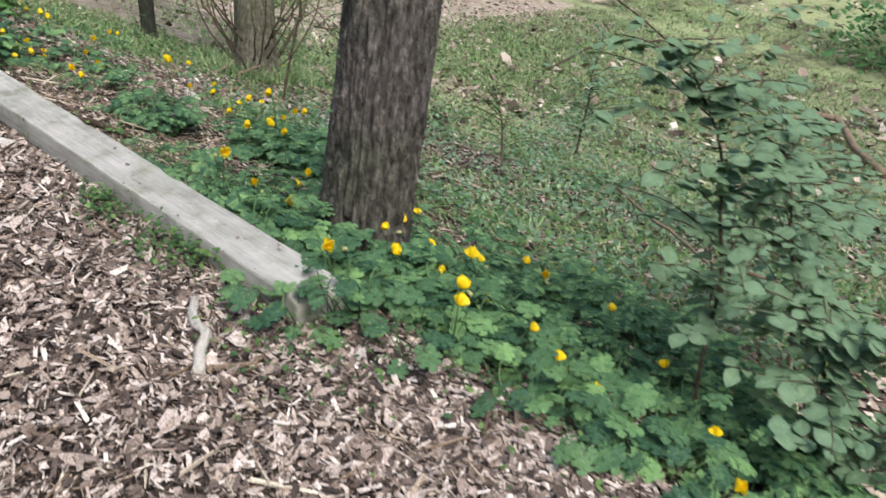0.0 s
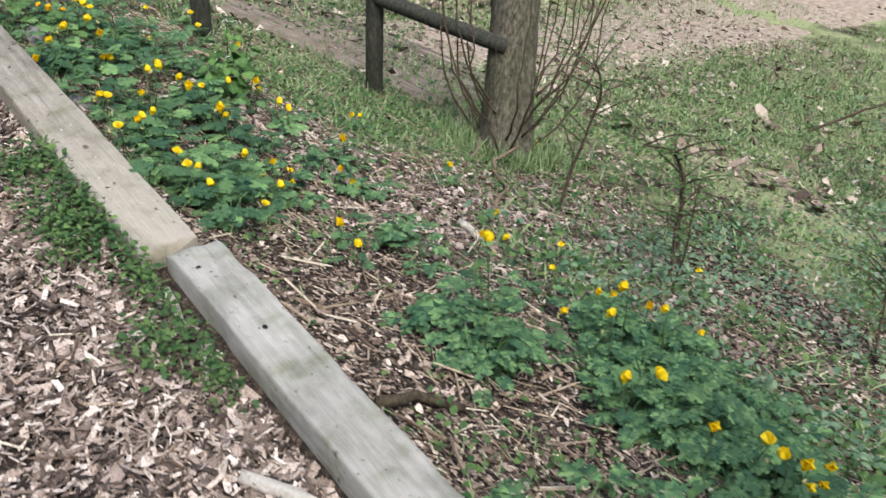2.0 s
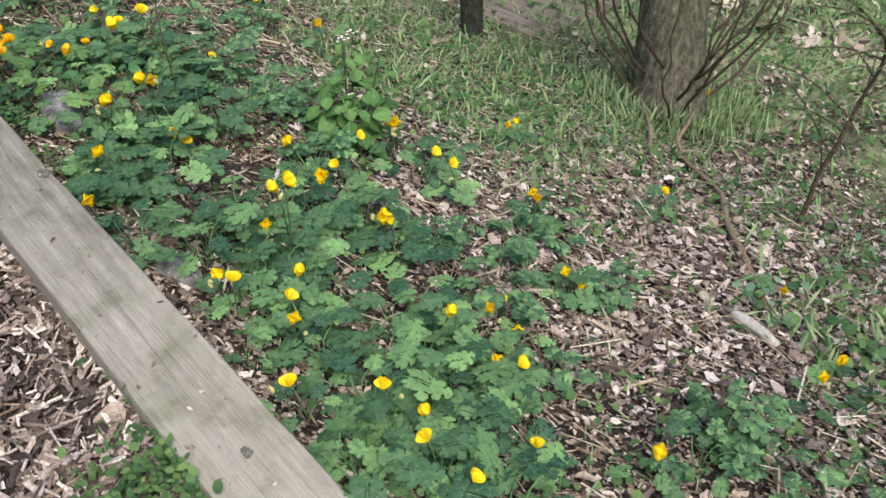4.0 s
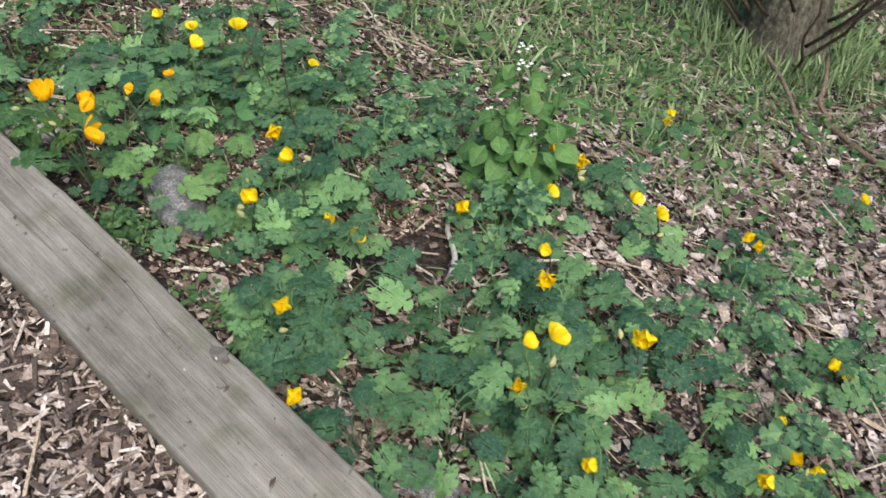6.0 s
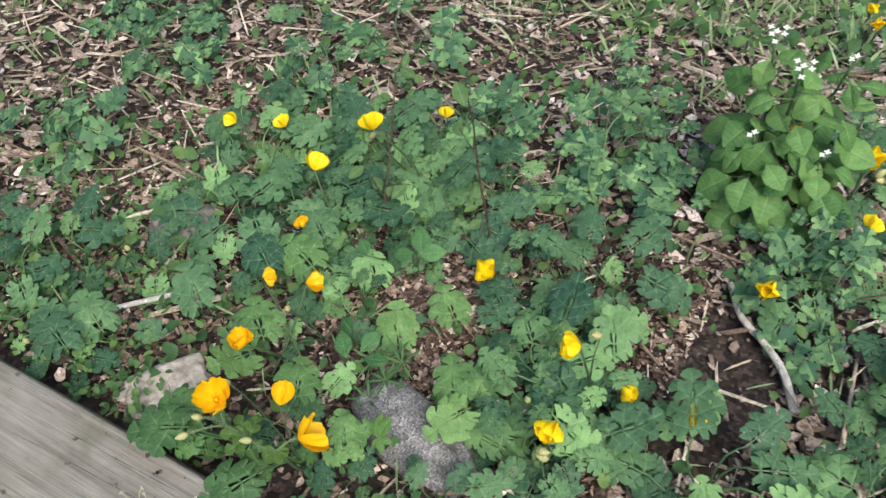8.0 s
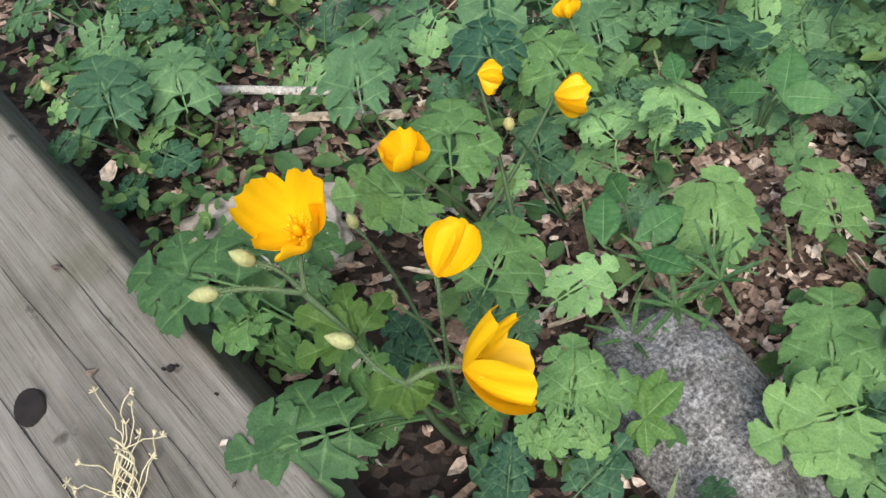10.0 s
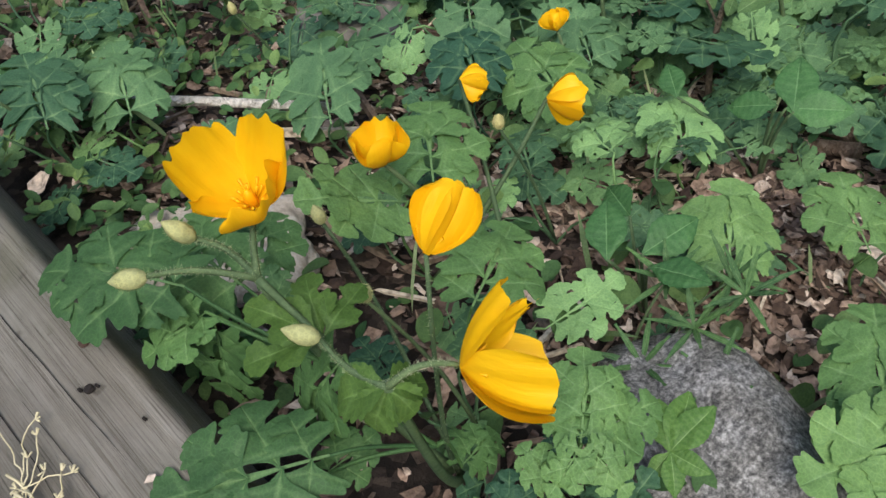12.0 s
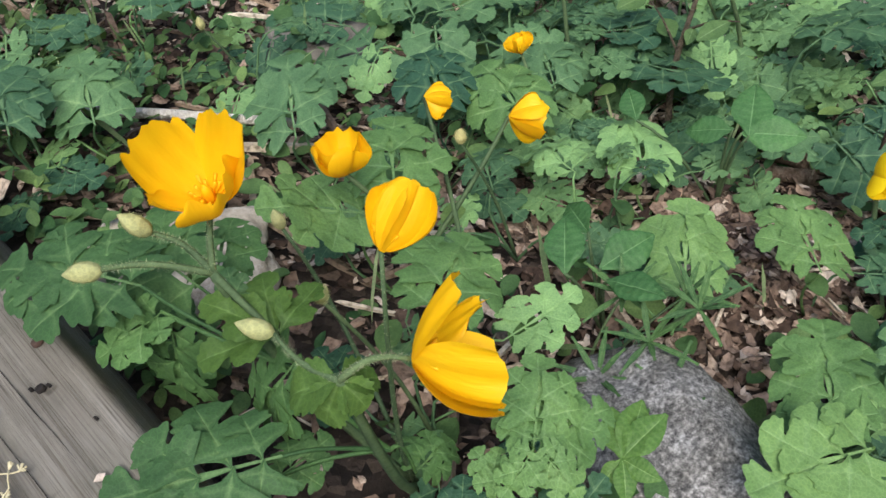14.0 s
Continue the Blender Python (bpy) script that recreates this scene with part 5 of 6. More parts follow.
def garlic_mustard(x, y, top):
    """An upright herb of several stems with toothed heart-shaped leaves and white flowers on top."""
    plant = tagged(new("garlic_mustard"), "garlic mustard with heart-shaped leaves and small white flowers", "flowering plant")
    z = land_at(x, y)
    rs = random.Random(12)
    white = simple_leaf(0.0045, 0.003, 2, 4, 0.1, 0.1, 0, MAT_WHITE)
    for dx, dy, h in ((0.0, 0.0, 1.0), (0.07, -0.05, 0.86), (-0.05, 0.03, 0.7), (0.06, 0.05, 0.92), (-0.03, -0.06, 0.62)):
        tip = Vector((x + dx + 0.02, y + dy, z + (top - z) * h))
        foot = Vector((x + dx * 0.3, y + dy * 0.3, z))
        part("stem", stem_mesh(curve(foot, tip, (0.006, 0.004, 0), 8), 0.002), plant)
        for k in range(17):
            u = 0.15 + 0.8 * k / 17
            a = k * 2.4 + dx * 40
            s = 1.35 * (1.2 - 0.75 * u)
            p = foot.lerp(tip, u)
            e = p + Vector((0.03 * math.cos(a), 0.03 * math.sin(a), 0.012)) * s
            part("leaf_stalk", stem_mesh([p, e], 0.0007, "leaf_stalk"), plant)
            part("leaf", HEART[k % 3], plant, "", Matrix.LocRotScale(e, Euler((rs.uniform(-0.6, 0.6), rs.uniform(-0.2, 0.6), a)), (s, s * rs.uniform(0.75, 1.0), s)))
        for k in range(6 if h > 0.9 else 2):
            a, r = k * 2.4, 0.007 * math.sqrt(k)
            c = Vector((tip.x + r * math.cos(a), tip.y + r * math.sin(a), tip.z + 0.006 - 0.3 * r))
            for j in range(4):
                part("petal", white, plant, "white petal", Matrix.LocRotScale(c, Euler((0, -0.2, j * 1.57 + k)), (1, 1, 1)))
    return plant


garlic_mustard(0.805, -0.42, -0.125)


# ---- ground cover ----
def cover(name, count, place, length, ratio, mat, label, category, rise=(0.0, 0.04), upright=0.2, round_leaf=False):
    """Many small folded leaves over the land."""
    x, y = place(count)
    n = len(x)
    z = land(x, y) + rng.uniform(*rise, n)
    ln = length * rng.uniform(0.6, 1.4, n)
    wd = ln * ratio * rng.uniform(0.8, 1.2, n)
    yaw, pitch = rng.uniform(0, 2 * math.pi, n), rng.normal(upright, 0.35, n)
    c, s, cp, sp = np.cos(yaw), np.sin(yaw), np.cos(pitch), np.sin(pitch)
    ax = np.stack([c * cp, s * cp, sp], -1)
    ay = np.stack([-s, c, rng.normal(0, 0.25, n)], -1)
    o = np.stack([x, y, z], -1)
    up = np.cross(ax, ay)
    L, W = ln[:, None], wd[:, None]
    droop = rng.uniform(0.0, 0.25, n)[:, None]
    fold = up * W * 0.15
    low = o + ax * L * 0.3 + fold, o + ax * L * 0.72 + fold - up * L * droop * 0.5
    if round_leaf:
        rows = [(u, w, o + ax * L * u + fold * w * 2 - up * L * droop * u * u) for u, w in ((0.1, 0.24), (0.28, 0.43), (0.5, 0.5), (0.72, 0.42), (0.9, 0.23))]
        pts = np.stack([o] + [c + ay * W * w * side for u, w, c in rows for side in (-1, 0, 1)] + [o + ax * L - up * L * droop], 1)
        f = [(0, 1, 2), (0, 2, 3), (13, 16, 14), (14, 16, 15)]
        for k in (1, 4, 7, 10):
            for q in (k, k + 1):
                f += [(q, q + 3, q + 4), (q, q + 4, q + 1)]
        f = np.array(f)
        pts[:, [2, 5, 8, 11, 14]] -= fold[:, None]
        return tagged(new(name, bulk_mesh(name, pts.reshape(-1, 3), (np.arange(n)[:, None, None] * 17 + f[None]).reshape(-1, 3), mat, True)), label, category, kind="stuff")
    pts = np.stack([o, low[0] - ay * W * 0.42, low[0] + ay * W * 0.42, low[1] - ay * W * 0.45, low[1] + ay * W * 0.45, o + ax * L - up * L * droop], 1)
    f = np.array([(0, 1, 2), (1, 3, 2), (2, 3, 4), (3, 5, 4)])
    return tagged(new(name, bulk_mesh(name, pts.reshape(-1, 3), (np.arange(n)[:, None, None] * 6 + f[None]).reshape(-1, 3), mat, True)), label, category, kind="stuff")


def patches(spots, share):
    """Places gathered round spots of x, y, radius, weight."""
    def place(n):
        w = np.array([q[3] for q in spots], float)
        k = rng.choice(len(spots), n, p=w / w.sum())
        s = np.array([q[:3] for q in spots])[k]
        x, y = s[:, 0] + rng.normal(0, 0.5, n) * s[:, 2], s[:, 1] + rng.normal(0, 0.5, n) * s[:, 2] * share
        keep = (y < -3.62) | (x < -0.035) | (x > 0.085)
        return x[keep], y[keep]
    return place


EDGE_SPOTS = [(-0.1, -1.25, 0.08, 5), (-0.08, -1.5, 0.09, 6), (-0.12, -1.62, 0.08, 4), (-0.02, -1.85, 0.07, 4), (-0.1, -2.05, 0.07, 3), (-0.04, -2.2, 0.05, 2), (-0.05, -3.02, 0.07, 3), (-0.05, -3.3, 0.09, 3), (-0.08, -3.75, 0.15, 2), (0.15, -4.1, 0.2, 3)]
cover("chickweed", 3900, patches(EDGE_SPOTS, 1.5), 0.0145, 0.6, MAT_COVER, "low chickweed along the path side of the timber", "ground cover", (0.0, 0.055), 0.35)
cover("chickweed", 620, lambda n: (rng.normal(-0.052, 0.011, n), rng.choice([-1.3, -1.45, -1.62, -1.85, -2.1, -3.35], n) + rng.normal(0, 0.09, n)), 0.015, 0.6, MAT_COVER, "chickweed leaning over the edge of the timber", "ground cover", (0.03, 0.085), 0.3)
STONE_SPOTS = [(0.12, 0.1, 0.06, 4), (0.14, 0.25, 0.09, 4), (0.2, 0.35, 0.12, 4), (0.12, -0.25, 0.05, 3), (0.12, -0.45, 0.05, 2), (0.1, 0.0, 0.03, 2), (0.25, 0.2, 0.1, 3), (0.35, 0.35, 0.15, 3), (0.6, -0.3, 0.15, 2), (0.55, -0.1, 0.12, 2)]
cover("chickweed", 1700, patches(STONE_SPOTS, 1.3), 0.0105, 0.56, MAT_COVER, "low chickweed between the timber and the stones", "ground cover", (0.0, 0.045), 0.2, True)


def mid_bank(n):
    x, y = 0.15 + rng.uniform(0, 1, n) ** 0.9 * 1.9, rng.uniform(-4.4, 2.0, n)
    d = np.sin(3.1 * x + 1.3 * np.sin(2.2 * y)) * np.sin(2.7 * y + 1.1 * np.sin(3.3 * x)) + 0.5 * np.sin(9 * x + 2) * np.sin(8 * y)
    keep = (np.hypot((x - 0.46) / 0.12, (y + 0.45) / 0.08) > 1) & (np.hypot((x - 0.42) / 0.09, (y + 0.11) / 0.06) > 1) & (d > rng.uniform(-0.9, 0.9, n)) & ~((x < 0.75) & (np.abs(y + 2.05) < 0.4) & (rng.uniform(0, 1, n) < 0.85)) & ~((x > 0.8) & (x < 1.7) & (np.abs(y + 1.0 + 0.3 * x) < 0.35) & (rng.uniform(0, 1, n) < 0.75))
    return x[keep], y[keep]


def lower_slope(n):
    x, y = 1.2 + rng.uniform(0, 1, n) ** 1.3 * 6.5, rng.uniform(-5.0, 3.5, n)
    d = np.sin(2.1 * x + 1.3 * np.sin(1.7 * y)) * np.sin(1.9 * y + 1.1 * np.sin(2.3 * x)) + 0.6 * np.sin(6 * x + 2) * np.sin(5 * y)
    keep = (d > rng.uniform(-1.0, 0.8, n)) & ~((x < 3.4) & (y < -0.55) & (y > -1.3) & (rng.uniform(0, 1, n) < 0.45))
    return x[keep], y[keep]


cover("ground_ivy", 20000, mid_bank, 0.0165, 0.7, MAT_COVER, "small green herbs covering the bank", "ground cover", (0.0, 0.05), 0.2, True)
cover("grass", 9000, mid_bank, 0.045, 0.06, MAT_GRASS, "thin grass among the litter on the bank", "grass", (0.0, 0.01), 0.9)
def far_grass(n):
    return rng.uniform(4.5, 12.0, n), rng.uniform(-2.5, 2.0, n)


cover("grass", 40000, far_grass, 0.055, 0.14, MAT_GRASS, "mown rough grass further down the slope", "grass", (0.0, 0.01), 0.8)
cover("grass", 42000, lower_slope, 0.065, 0.1, MAT_GRASS, "rough grass on the lower slope", "grass", (0.0, 0.01), 0.8)
cover("ground_ivy", 42000, lower_slope, 0.027, 0.7, MAT_COVER, "green herbs over the lower slope", "ground cover", (0.0, 0.06))


def low_herbs(n):
    x, y = 1.25 + rng.uniform(0, 1, n) ** 1.2 * 3.6, rng.uniform(-4.3, -1.3, n)
    keep = np.sin(3.3 * x + 2 * np.sin(2.1 * y)) * np.sin(3.7 * y + 1) > rng.uniform(-0.9, 0.8, n)
    return x[keep], y[keep]


def round_tree(n):
    a, r = rng.uniform(0, 2 * math.pi, n), 0.15 + np.abs(rng.normal(0, 0.12, n))
    return 2.37 + r * np.cos(a), -0.31 + r * np.sin(a)


cover("ground_ivy", 15000, low_herbs, 0.024, 0.62, MAT_BUSH, "grey-green herbs and brambles low on the slope", "ground cover", (0.0, 0.13), 0.2)
cover("grass", 1500, round_tree, 0.1, 0.05, MAT_GRASS, "tall grass round the foot of the tree", "grass", (0.0, 0.02), 1.0)


def thicket(n):
    x, y = rng.uniform(9.0, 20.0, n), rng.uniform(-7.5, -1.2, n)
    keep = np.sin(1.1 * x + 2 * np.sin(0.9 * y)) * np.sin(1.3 * y + 1) > rng.uniform(-0.6, 0.9, n) - 0.25
    return x[keep], y[keep]


cover("undergrowth", 20000, thicket, 0.1, 0.6, MAT_EVERGREEN, "dark green undergrowth far down the slope", "undergrowth", (0.0, 0.75), 0.2)


def trail_side(n):
    return rng.uniform(2.3, 9.0, n), rng.uniform(0.8, 4.2, n)


loose("leaf_litter", 5200, trail_side, (0.038, 0.03, 0.4), MAT_SLOPE_LITTER, "brown fallen leaves over the trail and planks", "leaf litter", 0.35, True, 0.06)
cover("grass", 16000, lambda n: (rng.uniform(2.2, 11.0, n), rng.choice([1.0, 3.4], n) + rng.normal(0, 0.5, n)), 0.07, 0.1, MAT_GRASS, "light green grass along the edges of the trail", "grass", (0.0, 0.02), 0.8)


def bare_spot(n):
    return rng.normal(0.39, 0.055, n), rng.normal(-0.12, 0.035, n)


loose("leaf_litter", 1800, bare_spot, (0.009, 0.02, 0.4), MAT_RED_LITTER, "reddish brown dead leaves and chips between the poppies", "leaf litter", 0.35, True, 0.02)


def upper_grass(n):
    x, y = rng.uniform(0.95, 2.9, n), rng.uniform(-1.3, 1.6, n)
    keep = (np.sin(5 * x + 2 * np.sin(3 * y)) * np.sin(4 * y + 1) > rng.uniform(-1.1, 0.7, n)) & (rng.uniform(0, 1, n) < (x - 0.7) * 1.2) & (y > -0.85 + 0.12 * x)
    return x[keep], y[keep]


cover("grass", 15000, upper_grass, 0.055, 0.07, MAT_GRASS, "pale green and straw-coloured grass on the upper slope", "grass", (0.0, 0.015), 0.7)


# ---- stones ----
def stone(name, x, y, size, turn, mat, label, sink=0.4, seed=1, lift=0.0, boxy=0.12):
    bm = bmesh.new()
    bmesh.ops.create_icosphere(bm, subdivisions=5, radius=1.0)
    for v in bm.verts:
        p = v.co.copy()
        cube = max(abs(p.x), abs(p.y), abs(p.z))
        q = p.lerp(p / cube, boxy)
        d = 1 + 0.2 * noise.noise(p * 1.3 + Vector((seed, 0, 0))) + 0.07 * noise.noise(p * 4 + Vector((0, seed, 0))) + 0.02 * noise.noise(p * 13)
        v.co = Vector((q.x * size[0], q.y * size[1], q.z * size[2])) * d
    me = bpy.data.meshes.new(name)
    bm.to_mesh(me)
    bm.free()
    me.materials.append(mat)
    me.polygons.foreach_set("use_smooth", np.ones(len(me.polygons), bool))
    ob = new(name, me)
    ob.matrix_basis = Matrix.LocRotScale((x, y, land_at(x, y) + size[2] * (1 - 2 * sink) + lift), Euler((0.15, 0.3, turn)), None)
    return tagged(ob, label, "stone", "stones behind the timber")


stone("granite_stone", 0.22, -0.205, (0.046, 0.088, 0.046), -0.3, MAT_GRANITE, "grey speckled granite stone among the poppies", 0.45, 3)
stone("pale_stone", 0.136, 0.063, (0.05, 0.03, 0.017), -0.65, MAT_SAND, "pale flat sandstone by the timber", 0.25, 8, 0.0, 0.5)
stone("flat_stone", 0.335, 0.24, (0.046, 0.024, 0.028), -0.7, MAT_SLAB, "flat grey-brown stone standing in the leaves", 0.3, 12, 0.0, 0.7)
stone("pale_stone", 0.155, -0.41, (0.022, 0.016, 0.012), 0.6, MAT_SAND, "small pale stone at the edge of the timber", 0.4, 15)
stone("granite_stone", 0.155, -0.83, (0.03, 0.05, 0.02), 0.4, MAT_GRANITE, "grey stone half hidden under leaves", 0.4, 18)


# ---- sticks ----
def stick(points, r0, r1, mat, label, seed=0, lift=None, name="stick"):
    """A fallen stick through ground places x, y (and height over the soil)."""
    pts = []
    for n in range(len(points) - 1):
        for i in range(5):
            u = i / 5
            a, b = points[n], points[n + 1]
            x, y, h = (a[k] + (b[k] - a[k]) * u for k in range(3))
            j = noise.noise(Vector((n + u, seed, 3))) * 0.012
            pts.append(Vector((x + j, y - j, land_at(x, y) + h + r0)))
    x, y, h = points[-1]
    pts.append(Vector((x, y, land_at(x, y) + h + r1)))
    m = len(pts) - 1
    rad = [(r0 + (r1 - r0) * i / m) * (1 + 0.12 * noise.noise(Vector((i * 0.9, seed, 0)))) for i in range(m + 1)]
    return tagged(new(name, mesh_of(name, *tube(pts, rad, 9), mat)), label, "stick", "fallen sticks")


stick([(-0.134, -3.497, 0.01), (-0.19, -3.585, 0.02), (-0.211, -3.64, 0.02), (-0.266, -3.7, 0.01)], 0.009, 0.012, MAT_PEELED, "pale peeled forked stick on the wood chips", 3)
stick([(-0.24, -3.69, 0.005), (-0.17, -3.74, 0.008), (-0.12, -3.72, 0.0)], 0.006, 0.004, MAT_STICK, "thin dry stick on the wood chips", 5)
stick([(-0.125, -2.42, 0.004), (-0.09, -2.48, 0.006), (-0.06, -2.55, 0.004)], 0.012, 0.014, MAT_PEELED, "short pale peeled stick on the path", 6)
stick([(-0.018, -1.878, 0.008), (-0.053, -2.03, 0.01)], 0.007, 0.008, MAT_PEELED, "thin pale stick beside the timber joint", 7)
stick([(0.17, -2.36, 0.01), (0.27, -2.34, 0.02), (0.37, -2.37, 0.01)], 0.012, 0.009, MAT_TWIG, "dark rotting stick beside the timber", 8)
stick([(1.66, -0.44, 0.02), (1.6, -0.6, 0.02), (1.54, -0.79, 0.0)], 0.011, 0.008, MAT_STICK, "grey fallen stick on the leaf litter", 9)
stick([(2.0, -0.62, 0.02), (1.85, -0.9, 0.03), (1.6, -1.1, 0.02), (1.35, -1.35, 0.0)], 0.008, 0.01, MAT_STICK, "long curved fallen stick", 10)
stick([(2.3, -0.48, 0.12), (2.05, -0.58, 0.06), (2.0, -0.66, 0.02)], 0.006, 0.008, MAT_STICK, "bent pale twig on the slope", 11)
stick([(2.2, -0.3, 0.1), (2.0, -0.5, 0.05), (1.8, -0.68, 0.0)], 0.006, 0.008, MAT_STICK, "fallen twig below the fence", 12)
stick([(0.62, -0.43, 0.02), (0.56, -0.49, 0.015), (0.475, -0.56, 0.01)], 0.004, 0.0055, MAT_PEELED, "bare stick lying over the dark soil", 13)
stick([(0.15, 0.215, 0.03), (0.2, 0.18, 0.035), (0.26, 0.14, 0.03)], 0.0035, 0.003, MAT_PEELED, "thin dry stick behind the flowers", 14)
stick([(0.345, 0.05, 0.012), (0.38, 0.02, 0.014), (0.41, 0.0, 0.012)], 0.005, 0.005, MAT_STICK, "brown stick under the leaves", 15)
stick([(0.462, -0.055, 0.012), (0.5, -0.098, 0.012)], 0.0055, 0.0055, MAT_STICK, "short cut stick on the litter", 16)
stick([(0.505, -0.06, 0.012), (0.53, -0.125, 0.01)], 0.007, 0.007, MAT_STICK, "short cut stick on the litter", 17)
stick([(1.22, -1.33, 0.01), (1.2, -1.46, 0.01)], 0.014, 0.012, MAT_PEELED, "pale chunk of wood on the bank", 18)
stick([(1.24, -2.5, 0.05), (1.5, -2.56, 0.05), (1.86, -2.54, 0.1)], 0.006, 0.004, MAT_TWIG, "dark bent twig on the slope", 19)
stick([(5.86, -0.11, 0.00), (6.13, -0.38, 0.26), (6.30, -0.60, 0.40), (6.47, -0.72, 0.39), (6.74, -1.02, 0.47), (7.01, -1.36, 0.55)], 0.012, 0.007, MAT_TWIG, "dark arching fallen branch in the grass", 20)
stick([(6.51, -2.25, 0.08), (6.79, -2.44, 0.12), (6.82, -2.61, 0.12), (6.25, -2.95, 0.08), (5.87, -3.32, 0.02)], 0.026, 0.034, MAT_STICK, "thick crooked fallen branch down the slope", 21)
stick([(5.09, -2.76, 0.1), (5.08, -3.13, 0.08), (5.06, -3.41, 0.02)], 0.012, 0.018, MAT_TWIG, "dark dead branch down the slope", 24)
stick([(2.6, -2.9, 0.1), (2.2, -3.4, 0.12), (1.85, -3.8, 0.1)], 0.008, 0.006, MAT_STICK, "long dry stem on the slope", 22)
stick([(1.75, -3.84, 0.15), (1.9, -4.05, 0.16), (2.1, -4.38, 0.15)], 0.007, 0.005, MAT_STICK, "pale dry stem through the bush", 23)


def fallen_leaf(x, y, length, seed):
    """A single dry leaf lying curled on the soil."""
    rs = random.Random(seed)
    verts, faces, n, m = [], [], 12, 7
    curl, twist = rs.uniform(0.25, 0.8), rs.uniform(-0.5, 0.5)
    for i in range(n + 1):
        u = i / n
        w = length * 0.27 * math.sin(math.pi * min(1.0, u * 0.97 + 0.015)) ** 0.75 * (1 + 0.16 * math.sin(9 * u + seed))
        for k in range(m):
            v = -1 + 2 * k / (m - 1)
            z = curl * w * v * v + 0.1 * length * math.sin(math.pi * u) * rs.uniform(0.9, 1.1) + twist * v * w * (u - 0.5)
            verts.append((length * (u - 0.5), w * v, 0.004 + z + 0.05 * length * noise.noise(Vector((u * 4, v * 2, seed)))))
    for i in range(n):
        for k in range(m - 1):
            a = i * m + k
            faces.append((a, a + m, a + m + 1, a + 1))
    ob = tagged(new("fallen_leaf", mesh_of("fallen_leaf", verts, faces, MAT_FALLEN)), "curled dry tan leaf lying on the litter", "dead leaf", "fallen leaves")
    e = 0.03
    ob.matrix_basis = Matrix.Translation((x, y, land_at(x, y) + 0.006)) @ Vector((land_at(x - e, y) - land_at(x + e, y), land_at(x, y - e) - land_at(x, y + e), 2 * e)).to_track_quat("Z", "Y").to_matrix().to_4x4() @ Euler((0, 0, rs.uniform(0, 6.28))).to_matrix().to_4x4()
    return ob


MAT_FALLEN = bark_material("dry_leaf", (0.25, 0.19, 0.145), (0.4, 0.32, 0.255), (0.56, 0.48, 0.41), 1.5, (0.8, 0.74, 0.68))
for k, (x, y, length) in enumerate([(0.96, -1.25, 0.05), (0.74, -1.12, 0.055), (0.61, -1.04, 0.05), (0.68, -1.26, 0.06), (1.16, -1.11, 0.05), (0.17, -0.73, 0.045), (-0.07, -1.08, 0.06), (0.96, -1.28, 0.04), (0.46, -1.52, 0.04), (0.43, -1.86, 0.05), (-0.18, -1.34, 0.05), (-0.26, -1.49, 0.055), (0.54, 0.32, 0.06), (0.16, -0.4, 0.05), (0.76, -1.18, 0.05), (0.11, -1.89, 0.045), (0.2, -0.72, 0.05), (1.45, -0.67, 0.045), (0.4, -0.09, 0.03), (0.29, -0.14, 0.025)]):
    fallen_leaf(x, y, length, 500 + k)


# ---- timber details ----
def disc(name, x, y, z, rx, ry, mat, parent, label, depth=0.0):
    verts, faces = [(0, 0, -depth)], []
    for ring, (q, h) in enumerate(((0.55, -depth * 0.5), (0.9, -depth * 0.1), (1.0, -0.0002), (1.1, -0.002))):
        for k in range(18):
            a = 2 * math.pi * k / 18
            j = 1 + (0.5 if mat == MAT_KNOT else 0.12) * noise.noise(Vector((math.cos(a) * 1.6 + x * 90, math.sin(a) * 1.6, y * 90)))
            verts.append((rx * q * j * math.cos(a), ry * q * j * math.sin(a), h))
    for k in range(18):
        faces.append((0, 1 + k, 1 + (k + 1) % 18))
        for ring in range(3):
            a, b = 1 + ring * 18 + k, 1 + ring * 18 + (k + 1) % 18
            faces.append((a, a + 18, b + 18, b))
    me = mesh_of(name, verts, faces, mat)
    ob = part(name, me, parent, label)
    ob.matrix_basis = parent.matrix_basis.inverted() @ pose(x, y, z)
    return ob


def dark_material(name, a, b_):
    m, n, l, b = material(name, 0.9)
    t = texture(n, l, "Noise", 90, 5)
    r = ramp(n, [(0.3, a), (0.7, b_)])
    l.new(t.outputs[0], r.inputs[0])
    l.new(r.outputs[0], b.inputs["Base Color"])
    return m


MAT_HOLE = dark_material("dark_hole", (0.006, 0.005, 0.005), (0.02, 0.016, 0.014))
MAT_KNOT = dark_material("knot_wood", (0.06, 0.054, 0.045), (0.16, 0.146, 0.125))
MAT_RUST = dark_material("rusty_iron", (0.03, 0.02, 0.016), (0.075, 0.045, 0.035))


def on_far(y):
    return -0.109 + (y + 1.78) * 0.171 / 2.83


